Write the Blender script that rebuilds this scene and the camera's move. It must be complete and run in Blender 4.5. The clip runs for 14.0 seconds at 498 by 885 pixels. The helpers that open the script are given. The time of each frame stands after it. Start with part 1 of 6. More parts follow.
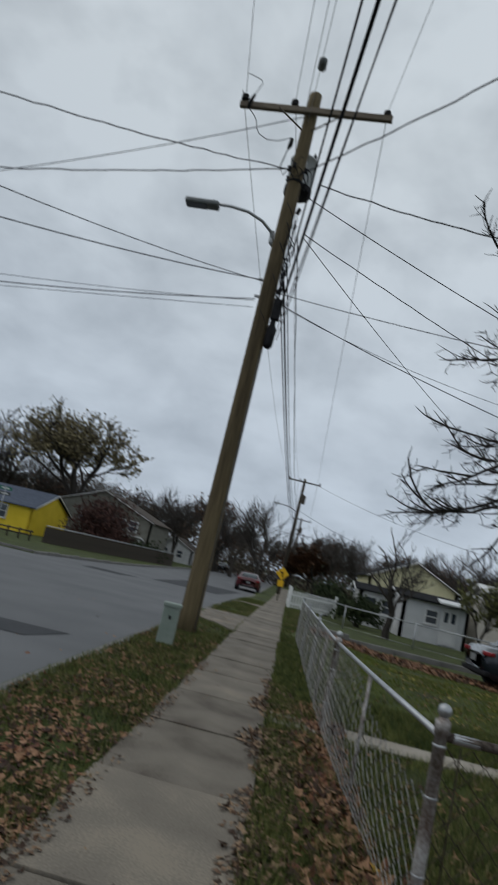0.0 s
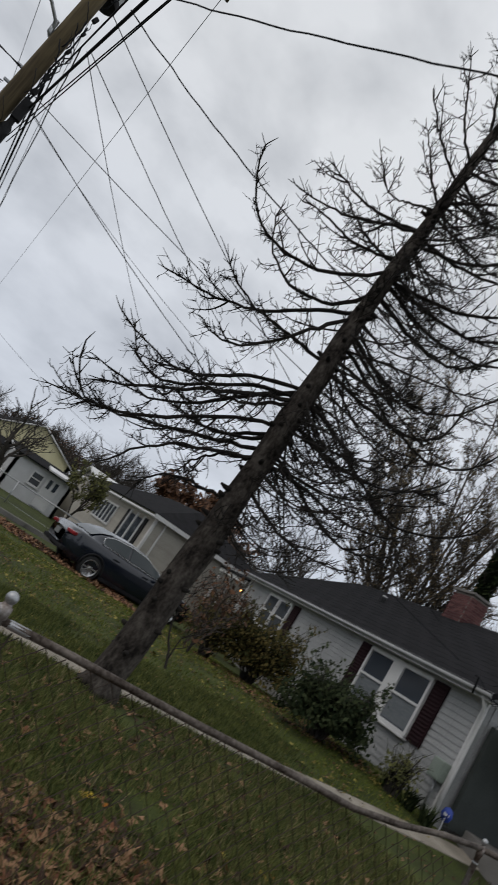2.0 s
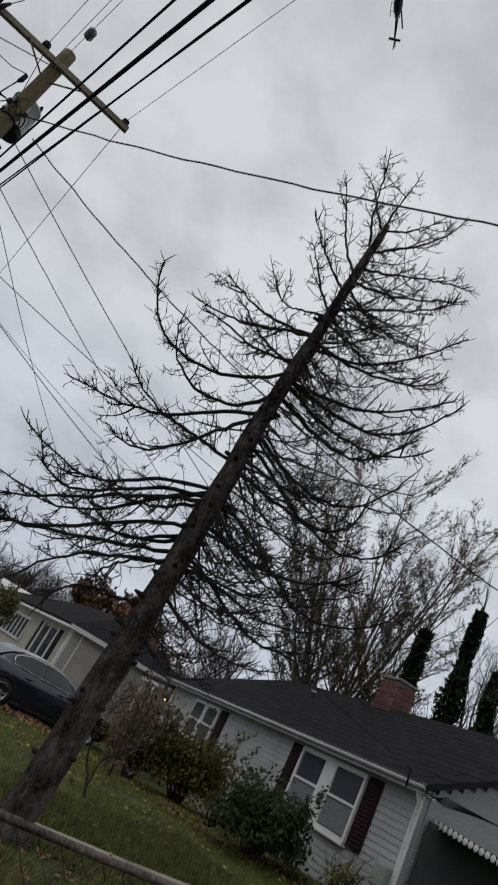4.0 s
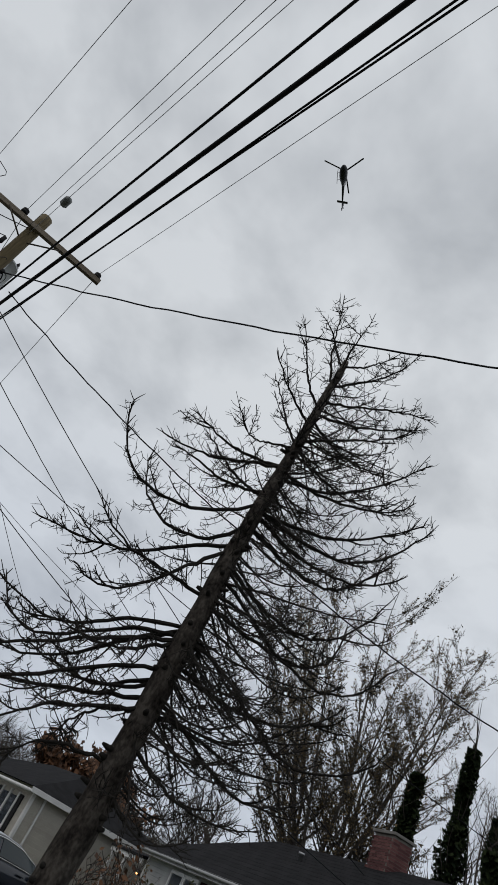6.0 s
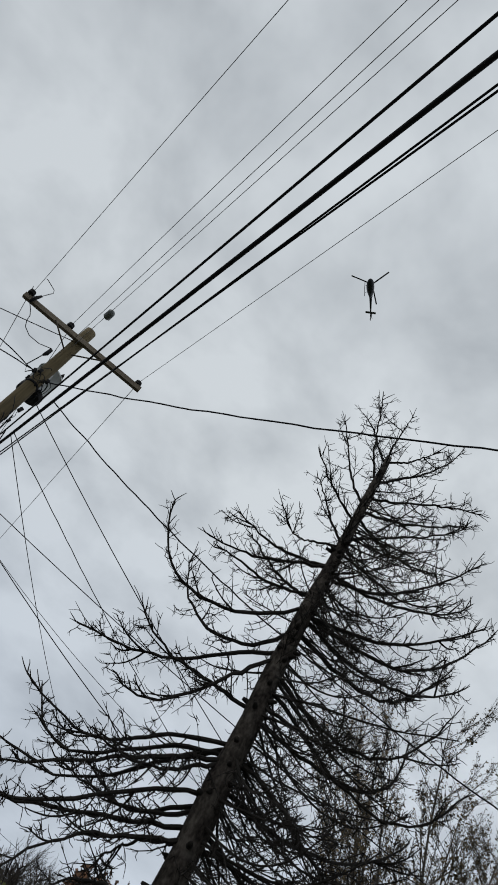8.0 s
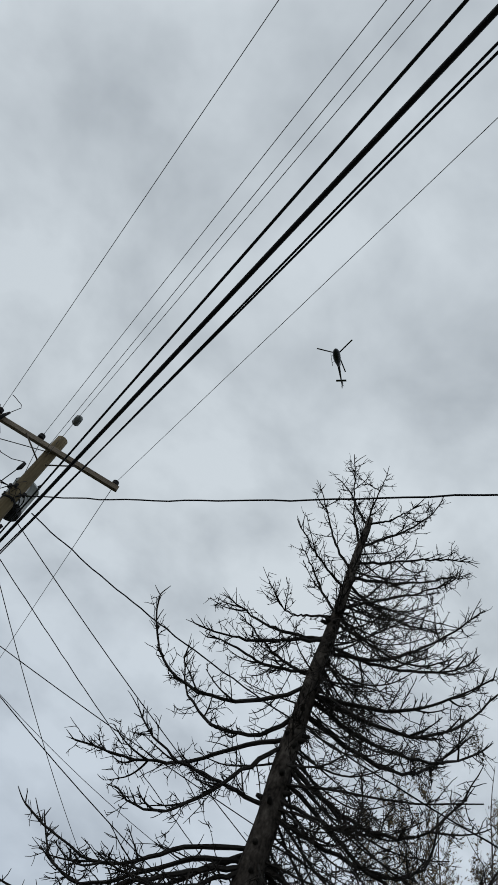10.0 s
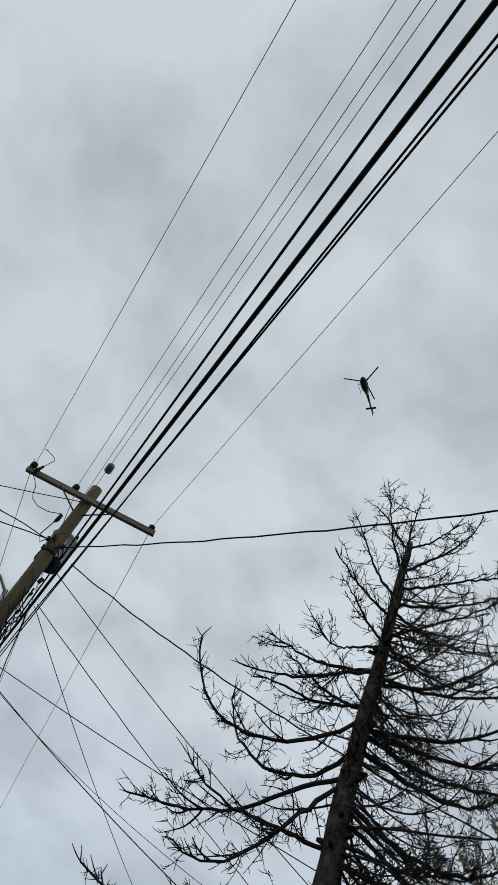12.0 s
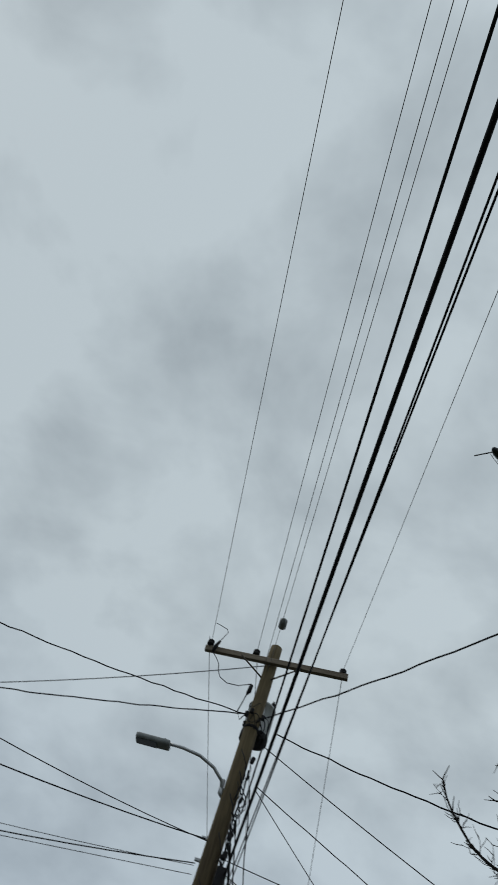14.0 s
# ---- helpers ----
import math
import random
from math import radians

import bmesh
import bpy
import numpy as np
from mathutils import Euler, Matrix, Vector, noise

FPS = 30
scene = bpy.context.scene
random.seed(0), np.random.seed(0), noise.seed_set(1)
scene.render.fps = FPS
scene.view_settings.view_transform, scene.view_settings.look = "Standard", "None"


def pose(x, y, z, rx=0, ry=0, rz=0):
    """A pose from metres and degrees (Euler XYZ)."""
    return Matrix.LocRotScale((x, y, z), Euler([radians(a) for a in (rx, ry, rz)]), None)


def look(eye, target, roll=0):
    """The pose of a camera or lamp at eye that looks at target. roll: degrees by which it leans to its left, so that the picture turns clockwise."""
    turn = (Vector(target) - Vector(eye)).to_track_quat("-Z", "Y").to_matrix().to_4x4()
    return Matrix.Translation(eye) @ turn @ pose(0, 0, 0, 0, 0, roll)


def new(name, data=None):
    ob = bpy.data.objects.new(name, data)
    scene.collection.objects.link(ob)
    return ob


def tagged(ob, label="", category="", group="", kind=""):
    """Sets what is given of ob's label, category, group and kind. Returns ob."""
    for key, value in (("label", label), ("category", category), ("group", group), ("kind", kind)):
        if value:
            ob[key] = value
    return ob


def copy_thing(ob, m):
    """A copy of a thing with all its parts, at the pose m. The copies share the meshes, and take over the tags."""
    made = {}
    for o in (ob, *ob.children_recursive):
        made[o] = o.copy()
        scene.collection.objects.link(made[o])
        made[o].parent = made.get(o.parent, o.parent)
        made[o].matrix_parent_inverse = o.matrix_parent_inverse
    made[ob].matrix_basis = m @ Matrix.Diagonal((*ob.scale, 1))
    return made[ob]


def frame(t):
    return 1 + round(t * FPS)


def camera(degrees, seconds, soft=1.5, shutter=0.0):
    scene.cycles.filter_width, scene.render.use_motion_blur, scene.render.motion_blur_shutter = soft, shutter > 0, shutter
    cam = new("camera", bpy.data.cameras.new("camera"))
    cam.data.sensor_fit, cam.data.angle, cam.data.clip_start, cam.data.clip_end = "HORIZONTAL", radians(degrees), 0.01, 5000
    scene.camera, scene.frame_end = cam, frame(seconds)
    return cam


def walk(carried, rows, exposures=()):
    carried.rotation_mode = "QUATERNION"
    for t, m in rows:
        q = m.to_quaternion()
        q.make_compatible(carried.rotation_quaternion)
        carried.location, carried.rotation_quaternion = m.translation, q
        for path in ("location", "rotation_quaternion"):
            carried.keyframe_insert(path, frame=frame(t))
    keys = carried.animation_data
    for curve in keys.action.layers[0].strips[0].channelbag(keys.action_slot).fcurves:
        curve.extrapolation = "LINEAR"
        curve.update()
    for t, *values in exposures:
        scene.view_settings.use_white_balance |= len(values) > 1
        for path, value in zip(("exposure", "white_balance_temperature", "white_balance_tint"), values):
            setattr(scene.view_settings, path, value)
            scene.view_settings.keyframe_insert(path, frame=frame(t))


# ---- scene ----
cam = camera(42.2, 14.0, soft=1.5, shutter=0.15)
PATH = [
    (0, (0.001, 0.002, 1.408), (-0.212, 1.958, 1.77), 13.4),
    (0.1, (0.026, 0.023, 1.433), (-0.049, 2.001, 1.719), 12.7),
    (0.2, (0.036, 0.042, 1.44), (0.09, 2.023, 1.711), 11.3),
    (0.5, (0.019, 0.035, 1.432), (0.355, 1.991, 1.684), 9.8),
    (0.7, (-0.021, 0.046, 1.444), (0.425, 1.973, 1.741), 16.5),
    (1, (-0.073, 0.067, 1.479), (0.446, 1.954, 1.893), 22.5),
    (1.2, (-0.08, 0.065, 1.49), (0.532, 1.915, 1.939), 26.3),
    (1.5, (-0.082, 0.061, 1.501), (0.651, 1.891, 1.838), 27.8),
    (1.7, (-0.083, 0.068, 1.516), (0.708, 1.886, 1.786), 31.5),
    (2, (-0.093, 0.085, 1.532), (0.755, 1.848, 1.947), 33.3),
    (2.1, (-0.123, 0.086, 1.522), (0.769, 1.81, 2.007), 34.0),
    (2.3, (-0.122, 0.063, 1.485), (0.657, 1.827, 2.018), 34.4),
    (2.5, (-0.12, 0.023, 1.465), (0.574, 1.8, 2.065), 35.0),
    (2.8, (-0.115, -0.007, 1.465), (0.539, 1.781, 2.078), 34.1),
    (3, (-0.105, -0.01, 1.467), (0.579, 1.755, 2.116), 33.0),
    (3.5, (-0.069, 0.042, 1.514), (0.534, 1.856, 2.101), 30.1),
    (3.8, (-0.085, 0.018, 1.584), (0.649, 1.752, 2.258), 31.2),
    (4, (-0.117, -0.036, 1.606), (0.739, 1.596, 2.383), 29.4),
    (4.2, (-0.148, -0.092, 1.602), (0.673, 1.486, 2.517), 29.3),
    (6.3, (-0.107, -0.07, 1.603), (0.501, 1.435, 2.77), 30.1),
    (6.5, (-0.098, -0.069, 1.593), (0.464, 1.433, 2.788), 30.7),
    (7, (-0.09, -0.078, 1.585), (0.438, 1.456, 2.755), 30.0),
    (7.5, (-0.073, 0.054, 1.608), (0.448, 1.571, 2.802), 32.6),
    (8, (-0.044, 0.151, 1.606), (0.322, 1.624, 2.908), 33.9),
    (8.5, (0.029, 0.112, 1.618), (0.3, 1.581, 2.948), 32.1),
    (8.7, (0.067, 0.065, 1.627), (0.273, 1.481, 3.024), 32.8),
    (10.8, (0.185, -0.036, 1.644), (0.384, 1.238, 3.173), 23.8),
    (10.9, (0.207, -0.067, 1.632), (0.268, 1.183, 3.192), 27.0),
    (11, (0.217, -0.105, 1.632), (0.278, 1.187, 3.157), 26.8),
    (11.5, (0.224, 0.007, 1.644), (0.295, 1.334, 3.138), 26.8),
    (12, (0.21, 0.028, 1.656), (0.296, 1.34, 3.163), 27.8),
    (12.5, (0.183, 0.015, 1.654), (0.261, 1.317, 3.17), 28.8),
    (13, (0.199, -0.025, 1.654), (0.211, 1.253, 3.192), 30.4),
    (13.5, (0.193, -0.09, 1.628), (0.017, 1.151, 3.187), 28.4),
    (14, (0.052, 0.004, 1.664), (-0.376, 1.108, 3.276), 28.2),
]
EXPOSURES = ((0.0, 0.03, 6500, 10), (1.0, 0.07, 6550, 13), (1.5, 0.2, 6700, 15), (2.0, 0.25, 6900, 15), (3.0, 0.18, 6950, 15), (4.0, 0.12, 6900, 15), (7.5, 0.1, 6750, 12), (11.0, 0.1, 6500, 10), (13.0, 0.1, 6500, 9), (14.0, -0.1, 6400, 6))
walk(cam, [(t, look(eye, target, roll)) for t, eye, target, roll in PATH], EXPOSURES)


# ---------------- world and light ----------------
world = bpy.data.worlds.new("overcast_sky")
scene.world = world
world.use_nodes = True
wn, wl = world.node_tree.nodes, world.node_tree.links
wn.clear()


def wnode(kind, **values):
    n = wn.new(kind)
    for key, v in values.items():
        n.inputs[key].default_value = v
    return n


w_out, w_bg = wn.new("ShaderNodeOutputWorld"), wn.new("ShaderNodeBackground")
sky = wn.new("ShaderNodeTexSky")
sky.sky_type, sky.sun_disc = "NISHITA", False
sky.sun_elevation, sky.sun_rotation = radians(51), radians(-98)
w_tc, w_sep = wn.new("ShaderNodeTexCoord"), wn.new("ShaderNodeSeparateXYZ")
wl.new(w_tc.outputs["Generated"], w_sep.inputs[0])
w_h = wn.new("ShaderNodeMath"); w_h.operation = "ADD"; w_h.inputs[1].default_value = 0.42
wl.new(w_sep.outputs["Z"], w_h.inputs[0])
w_hm = wn.new("ShaderNodeMath"); w_hm.operation = "MAXIMUM"; w_hm.inputs[1].default_value = 0.05
wl.new(w_h.outputs[0], w_hm.inputs[0])
w_dx, w_dy = wn.new("ShaderNodeMath"), wn.new("ShaderNodeMath")
w_dx.operation = w_dy.operation = "DIVIDE"
wl.new(w_sep.outputs["X"], w_dx.inputs[0]); wl.new(w_hm.outputs[0], w_dx.inputs[1])
wl.new(w_sep.outputs["Y"], w_dy.inputs[0]); wl.new(w_hm.outputs[0], w_dy.inputs[1])
w_xy = wn.new("ShaderNodeCombineXYZ")
wl.new(w_dx.outputs[0], w_xy.inputs[0]); wl.new(w_dy.outputs[0], w_xy.inputs[1])
w_n1 = wnode("ShaderNodeTexNoise", Scale=4.4, Detail=5.0, Roughness=0.52, Distortion=0.15)
w_n2 = wnode("ShaderNodeTexNoise", Scale=1.3, Detail=2.0, Roughness=0.5)
wl.new(w_xy.outputs[0], w_n1.inputs["Vector"]); wl.new(w_xy.outputs[0], w_n2.inputs["Vector"])
w_mix = wn.new("ShaderNodeMix"); w_mix.data_type = "FLOAT"; w_mix.inputs[0].default_value = 0.33
wl.new(w_n1.outputs["Fac"], w_mix.inputs[2]); wl.new(w_n2.outputs["Fac"], w_mix.inputs[3])
w_ramp = wn.new("ShaderNodeValToRGB")
w_ramp.color_ramp.elements[0].position, w_ramp.color_ramp.elements[0].color = 0.33, (0.375, 0.42, 0.46, 1)
w_ramp.color_ramp.elements[1].position, w_ramp.color_ramp.elements[1].color = 0.565, (0.552, 0.610, 0.655, 1)
w_calm = wn.new("ShaderNodeMapRange")
for key, v in (("From Min", 0.05), ("From Max", 0.55), ("To Min", 0.5), ("To Max", 1.3)):
    w_calm.inputs[key].default_value = v
wl.new(w_sep.outputs["Z"], w_calm.inputs["Value"])
w_soft = wn.new("ShaderNodeMix"); w_soft.data_type, w_soft.clamp_factor = "FLOAT", False; w_soft.inputs[2].default_value = 0.47
wl.new(w_calm.outputs["Result"], w_soft.inputs[0]); wl.new(w_mix.outputs[0], w_soft.inputs[3])
wl.new(w_soft.outputs[0], w_ramp.inputs[0])
w_hr = wn.new("ShaderNodeValToRGB")
w_hr.color_ramp.elements[0].position, w_hr.color_ramp.elements[0].color = 0.0, (0.86, 0.90, 0.98, 1)
w_hr.color_ramp.elements[1].position, w_hr.color_ramp.elements[1].color = 0.6, (1, 1, 1, 1)
wl.new(w_sep.outputs["Z"], w_hr.inputs[0])
w_mul = wn.new("ShaderNodeMix"); w_mul.data_type, w_mul.blend_type = "RGBA", "MULTIPLY"
w_mul.inputs[0].default_value = 1.0
wl.new(w_ramp.outputs[0], w_mul.inputs[6]); wl.new(w_hr.outputs[0], w_mul.inputs[7])
w_add = wn.new("ShaderNodeMix"); w_add.data_type, w_add.blend_type = "RGBA", "MIX"
w_add.inputs[0].default_value = 0.003
wl.new(w_mul.outputs[2], w_add.inputs[6]); wl.new(sky.outputs[0], w_add.inputs[7])
wl.new(w_add.outputs[2], w_bg.inputs["Color"])
w_east = wn.new("ShaderNodeMapRange")
for key, v in (("From Min", -1.0), ("From Max", 1.0), ("To Min", 0.92), ("To Max", 1.10)):
    w_east.inputs[key].default_value = v
wl.new(w_sep.outputs["X"], w_east.inputs["Value"]); wl.new(w_east.outputs["Result"], w_bg.inputs["Strength"])
wl.new(w_bg.outputs[0], w_out.inputs[0])

sun = new("sun", bpy.data.lights.new("sun", "SUN"))
sun.data.energy, sun.data.angle, sun.data.color = 0.5, radians(50), (1.0, 0.97, 0.93)
sun.matrix_world = look((-55, -8, 70), (0, 0, 0))


# ---------------- materials ----------------
def mat(name, a, b, scale=6.0, rough=0.85, bump=0.2, metal=0.0, fine=60.0, spec=0.3, vary=0.0, stretch=(1, 1, 1), coat=0.0, island=0.0):
    """A surface between two colours: blotches at one scale, grain at a finer one, relief; vary: from piece to piece."""
    m = bpy.data.materials.new(name)
    m.use_nodes = True
    nt = m.node_tree
    n, l = nt.nodes, nt.links
    p = n["Principled BSDF"]
    tc, mp = n.new("ShaderNodeTexCoord"), n.new("ShaderNodeMapping")
    mp.inputs["Scale"].default_value = stretch
    l.new(tc.outputs["Object"], mp.inputs[0])
    t1, t2 = n.new("ShaderNodeTexNoise"), n.new("ShaderNodeTexNoise")
    t1.inputs["Scale"].default_value, t1.inputs["Detail"].default_value = scale, 5
    t2.inputs["Scale"].default_value, t2.inputs["Detail"].default_value = fine, 3
    l.new(mp.outputs[0], t1.inputs["Vector"]); l.new(mp.outputs[0], t2.inputs["Vector"])
    mx = n.new("ShaderNodeMix"); mx.data_type = "FLOAT"; mx.inputs[0].default_value = 0.4
    l.new(t1.outputs["Fac"], mx.inputs[2]); l.new(t2.outputs["Fac"], mx.inputs[3])
    r = n.new("ShaderNodeValToRGB")
    r.color_ramp.elements[0].position, r.color_ramp.elements[0].color = 0.36, (*a, 1)
    r.color_ramp.elements[1].position, r.color_ramp.elements[1].color = 0.64, (*b, 1)
    fac = mx.outputs[0]
    if vary or island:
        src = n.new("ShaderNodeNewGeometry").outputs["Random Per Island"] if island else n.new("ShaderNodeObjectInfo").outputs["Random"]
        k = island or vary
        s = n.new("ShaderNodeMath"); s.operation = "MULTIPLY_ADD"
        s.inputs[1].default_value, s.inputs[2].default_value = k, -k / 2
        l.new(src, s.inputs[0])
        ad = n.new("ShaderNodeMath"); ad.operation = "ADD"
        l.new(s.outputs[0], ad.inputs[0]); l.new(fac, ad.inputs[1])
        fac = ad.outputs[0]
    l.new(fac, r.inputs[0])
    l.new(r.outputs[0], p.inputs["Base Color"])
    p.inputs["Roughness"].default_value, p.inputs["Metallic"].default_value = rough, metal
    p.inputs["Specular IOR Level"].default_value, p.inputs["Coat Weight"].default_value = spec, coat
    if bump:
        bp = n.new("ShaderNodeBump")
        bp.inputs["Strength"].default_value, bp.inputs["Distance"].default_value = bump, 0.02
        l.new(mx.outputs[0], bp.inputs["Height"]); l.new(bp.outputs[0], p.inputs["Normal"])
    return m


def ramp_more(m, rows):
    """More colours in a material's ramp: rows of position and colour."""
    for node in m.node_tree.nodes:
        if node.type == "VALTORGB":
            for pos, c in rows:
                e = node.color_ramp.elements.new(pos)
                e.color = (*c, 1)
    return m


M_grass = ramp_more(mat("lawn_soil", (0.022, 0.022, 0.006), (0.066, 0.080, 0.012), 1.3, 0.95, 0.8, fine=45), [(0.5, (0.038, 0.052, 0.008))])
M_lawn_blade = mat("lawn_blades", (0.050, 0.078, 0.008), (0.175, 0.195, 0.034), 1.1, 0.8, 0.0, island=0.5, fine=5)
M_blade = mat("grass_blades", (0.026, 0.046, 0.008), (0.150, 0.160, 0.046), 2.0, 0.8, 0.0, island=0.5, fine=5)
M_asphalt = mat("asphalt", (0.105, 0.108, 0.112), (0.15, 0.153, 0.157), 0.5, 0.9, 0.4, fine=90)
M_patch = mat("asphalt_patch", (0.035, 0.037, 0.041), (0.05, 0.052, 0.056), 0.8, 0.9, 0.4, fine=90)
M_concrete = ramp_more(mat("concrete", (0.074, 0.060, 0.045), (0.240, 0.205, 0.158), 1.6, 0.9, 0.35, fine=70, vary=0.12), [(0.46, (0.150, 0.130, 0.104)), (0.55, (0.175, 0.153, 0.123))])
M_walk = mat("pale_concrete", (0.20, 0.175, 0.14), (0.36, 0.325, 0.27), 1.8, 0.9, 0.35, fine=70, vary=0.12)
M_kerb = mat("kerb_concrete", (0.13, 0.125, 0.115), (0.22, 0.212, 0.20), 2.0, 0.9, 0.3, fine=60, vary=0.1)
M_leaf = ramp_more(mat("fallen_leaves", (0.045, 0.021, 0.014), (0.28, 0.155, 0.085), 5, 0.75, 0.1, island=0.9, fine=30), [(0.42, (0.095, 0.037, 0.022)), (0.53, (0.155, 0.062, 0.031)), (0.62, (0.215, 0.096, 0.045))])
M_leaf_tan = ramp_more(mat("tan_leaves", (0.045, 0.025, 0.015), (0.25, 0.165, 0.098), 5, 0.75, 0.1, island=0.85, fine=30), [(0.42, (0.082, 0.044, 0.025)), (0.55, (0.130, 0.074, 0.042)), (0.63, (0.18, 0.110, 0.064))])
M_galv = mat("galvanised_steel", (0.30, 0.31, 0.32), (0.50, 0.51, 0.52), 12, 0.45, 0.1, metal=0.75, fine=120)
M_galv_rust = mat("weathered_steel", (0.13, 0.09, 0.068), (0.46, 0.45, 0.44), 7, 0.6, 0.2, metal=0.5, fine=60)
M_wire_mesh = mat("chain_link_wire", (0.14, 0.138, 0.13), (0.30, 0.30, 0.29), 10, 0.5, 0.0, metal=0.6)
M_pole = mat("pole_timber", (0.055, 0.040, 0.021), (0.165, 0.127, 0.068), 3.0, 0.85, 0.5, fine=26, stretch=(1, 1, 0.07))
M_pole_far = mat("dark_pole_timber", (0.04, 0.033, 0.027), (0.08, 0.066, 0.05), 3.0, 0.9, 0.3, fine=26, stretch=(1, 1, 0.1))
M_arm = mat("crossarm_timber", (0.12, 0.095, 0.07), (0.24, 0.20, 0.155), 4.0, 0.85, 0.4, fine=40, stretch=(0.1, 1, 1))
M_black = mat("black_rubber", (0.009, 0.009, 0.010), (0.022, 0.022, 0.024), 8, 0.7, 0.1, spec=0.15)
M_cable = mat("cable_sheath", (0.008, 0.009, 0.011), (0.020, 0.021, 0.024), 8, 0.75, 0.0, spec=0.12)
M_wire = mat("bare_conductor", (0.09, 0.095, 0.10), (0.17, 0.175, 0.18), 8, 0.5, 0.0, metal=0.4)
M_grey_can = mat("grey_enamel", (0.50, 0.515, 0.52), (0.66, 0.675, 0.68), 3, 0.5, 0.05)
M_lamp = mat("lamp_housing", (0.13, 0.14, 0.14), (0.22, 0.23, 0.23), 5, 0.5, 0.05)
M_cab = mat("pedestal_green_grey", (0.19, 0.235, 0.20), (0.27, 0.31, 0.27), 2.5, 0.6, 0.1)
M_bark = ramp_more(mat("dead_bark", (0.012, 0.010, 0.009), (0.090, 0.080, 0.070), 8, 0.95, 1.0, fine=34, stretch=(1, 1, 0.62), spec=0.1), [(0.5, (0.044, 0.038, 0.033))])
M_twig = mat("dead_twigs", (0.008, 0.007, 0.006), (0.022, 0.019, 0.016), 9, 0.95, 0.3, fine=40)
M_far_bark = mat("grey_bark", (0.028, 0.024, 0.021), (0.065, 0.056, 0.048), 6, 0.95, 0.3, fine=40)
M_siding = mat("white_siding", (0.27, 0.277, 0.278), (0.365, 0.371, 0.369), 1.2, 0.6, 0.1, fine=30, vary=0.15)
M_trim = mat("white_trim", (0.56, 0.56, 0.555), (0.68, 0.68, 0.67), 2, 0.5, 0.05)
M_beige = mat("beige_siding", (0.35, 0.325, 0.285), (0.44, 0.415, 0.365), 1.5, 0.7, 0.1, fine=30, vary=0.15)
M_grey_wall = mat("grey_siding", (0.50, 0.505, 0.51), (0.60, 0.605, 0.61), 1.5, 0.7, 0.1, fine=30, vary=0.15)
M_roof = mat("dark_shingles", (0.012, 0.012, 0.013), (0.022, 0.022, 0.024), 2.5, 0.95, 0.5, fine=40, vary=0.12, spec=0.06)
M_shutter = mat("maroon_shutter", (0.018, 0.008, 0.010), (0.024, 0.010, 0.012), 4, 0.75, 0.1, spec=0.1)
M_brick = mat("red_brick", (0.085, 0.036, 0.036), (0.15, 0.068, 0.064), 4, 0.9, 0.3, vary=0.4)
M_mortar = mat("mortar", (0.14, 0.125, 0.11), (0.20, 0.185, 0.165), 6, 0.95, 0.3)
M_yellow = mat("yellow_paint", (0.62, 0.44, 0.02), (0.74, 0.54, 0.035), 1.0, 0.6, 0.05)
M_blue_roof = mat("slate_blue_shingles", (0.055, 0.068, 0.095), (0.085, 0.10, 0.135), 3, 0.9, 0.4)
M_cream = mat("cream_siding", (0.60, 0.55, 0.33), (0.70, 0.65, 0.42), 1.5, 0.7, 0.1)
M_picket = mat("picket_white", (0.70, 0.70, 0.69), (0.82, 0.82, 0.80), 3, 0.6, 0.1, vary=0.1)
M_green_wall = mat("sage_siding", (0.14, 0.135, 0.11), (0.20, 0.195, 0.165), 2, 0.8, 0.1)
M_brown_roof = mat("brown_shingles", (0.06, 0.047, 0.038), (0.10, 0.08, 0.065), 3, 0.9, 0.4)
M_shrub = mat("shrub_leaves", (0.013, 0.022, 0.009), (0.044, 0.056, 0.025), 3, 0.8, 0.0, island=0.5, spec=0.08)
M_shrub_brown = mat("autumn_shrub_leaves", (0.026, 0.030, 0.010), (0.105, 0.082, 0.028), 3, 0.8, 0.0, island=0.6, spec=0.08)
M_ivy = mat("ivy_leaves", (0.008, 0.014, 0.007), (0.024, 0.034, 0.014), 3, 0.8, 0.0, island=0.5, spec=0.05)
M_tree_leaf = mat("sparse_tree_leaves", (0.045, 0.034, 0.018), (0.13, 0.095, 0.052), 3, 0.75, 0.0, island=0.6, spec=0.1)
M_rust_leaf = mat("russet_tree_leaves", (0.055, 0.026, 0.014), (0.13, 0.06, 0.028), 3, 0.75, 0.0, island=0.6)
M_maroon_leaf = mat("maroon_bush_leaves", (0.030, 0.013, 0.011), (0.085, 0.036, 0.026), 3, 0.75, 0.0, island=0.6)
M_yellow_leaf = mat("yellow_green_leaves", (0.062, 0.068, 0.020), (0.125, 0.125, 0.038), 3, 0.75, 0.0, island=0.6)
M_car = mat("dark_blue_paint", (0.005, 0.008, 0.015), (0.008, 0.012, 0.022), 2, 0.22, 0.0, metal=0.0, coat=0.7, spec=0.4)
M_red_car = mat("dark_red_paint", (0.06, 0.007, 0.010), (0.09, 0.012, 0.016), 2, 0.3, 0.0, coat=0.2)
M_tyre = mat("tyre_rubber", (0.014, 0.014, 0.014), (0.03, 0.03, 0.03), 8, 0.85, 0.1)
M_alloy = mat("alloy", (0.45, 0.46, 0.47), (0.62, 0.63, 0.64), 6, 0.3, 0.0, metal=0.9)
M_chrome = mat("chrome", (0.70, 0.71, 0.72), (0.8, 0.8, 0.8), 6, 0.12, 0.0, metal=1.0)
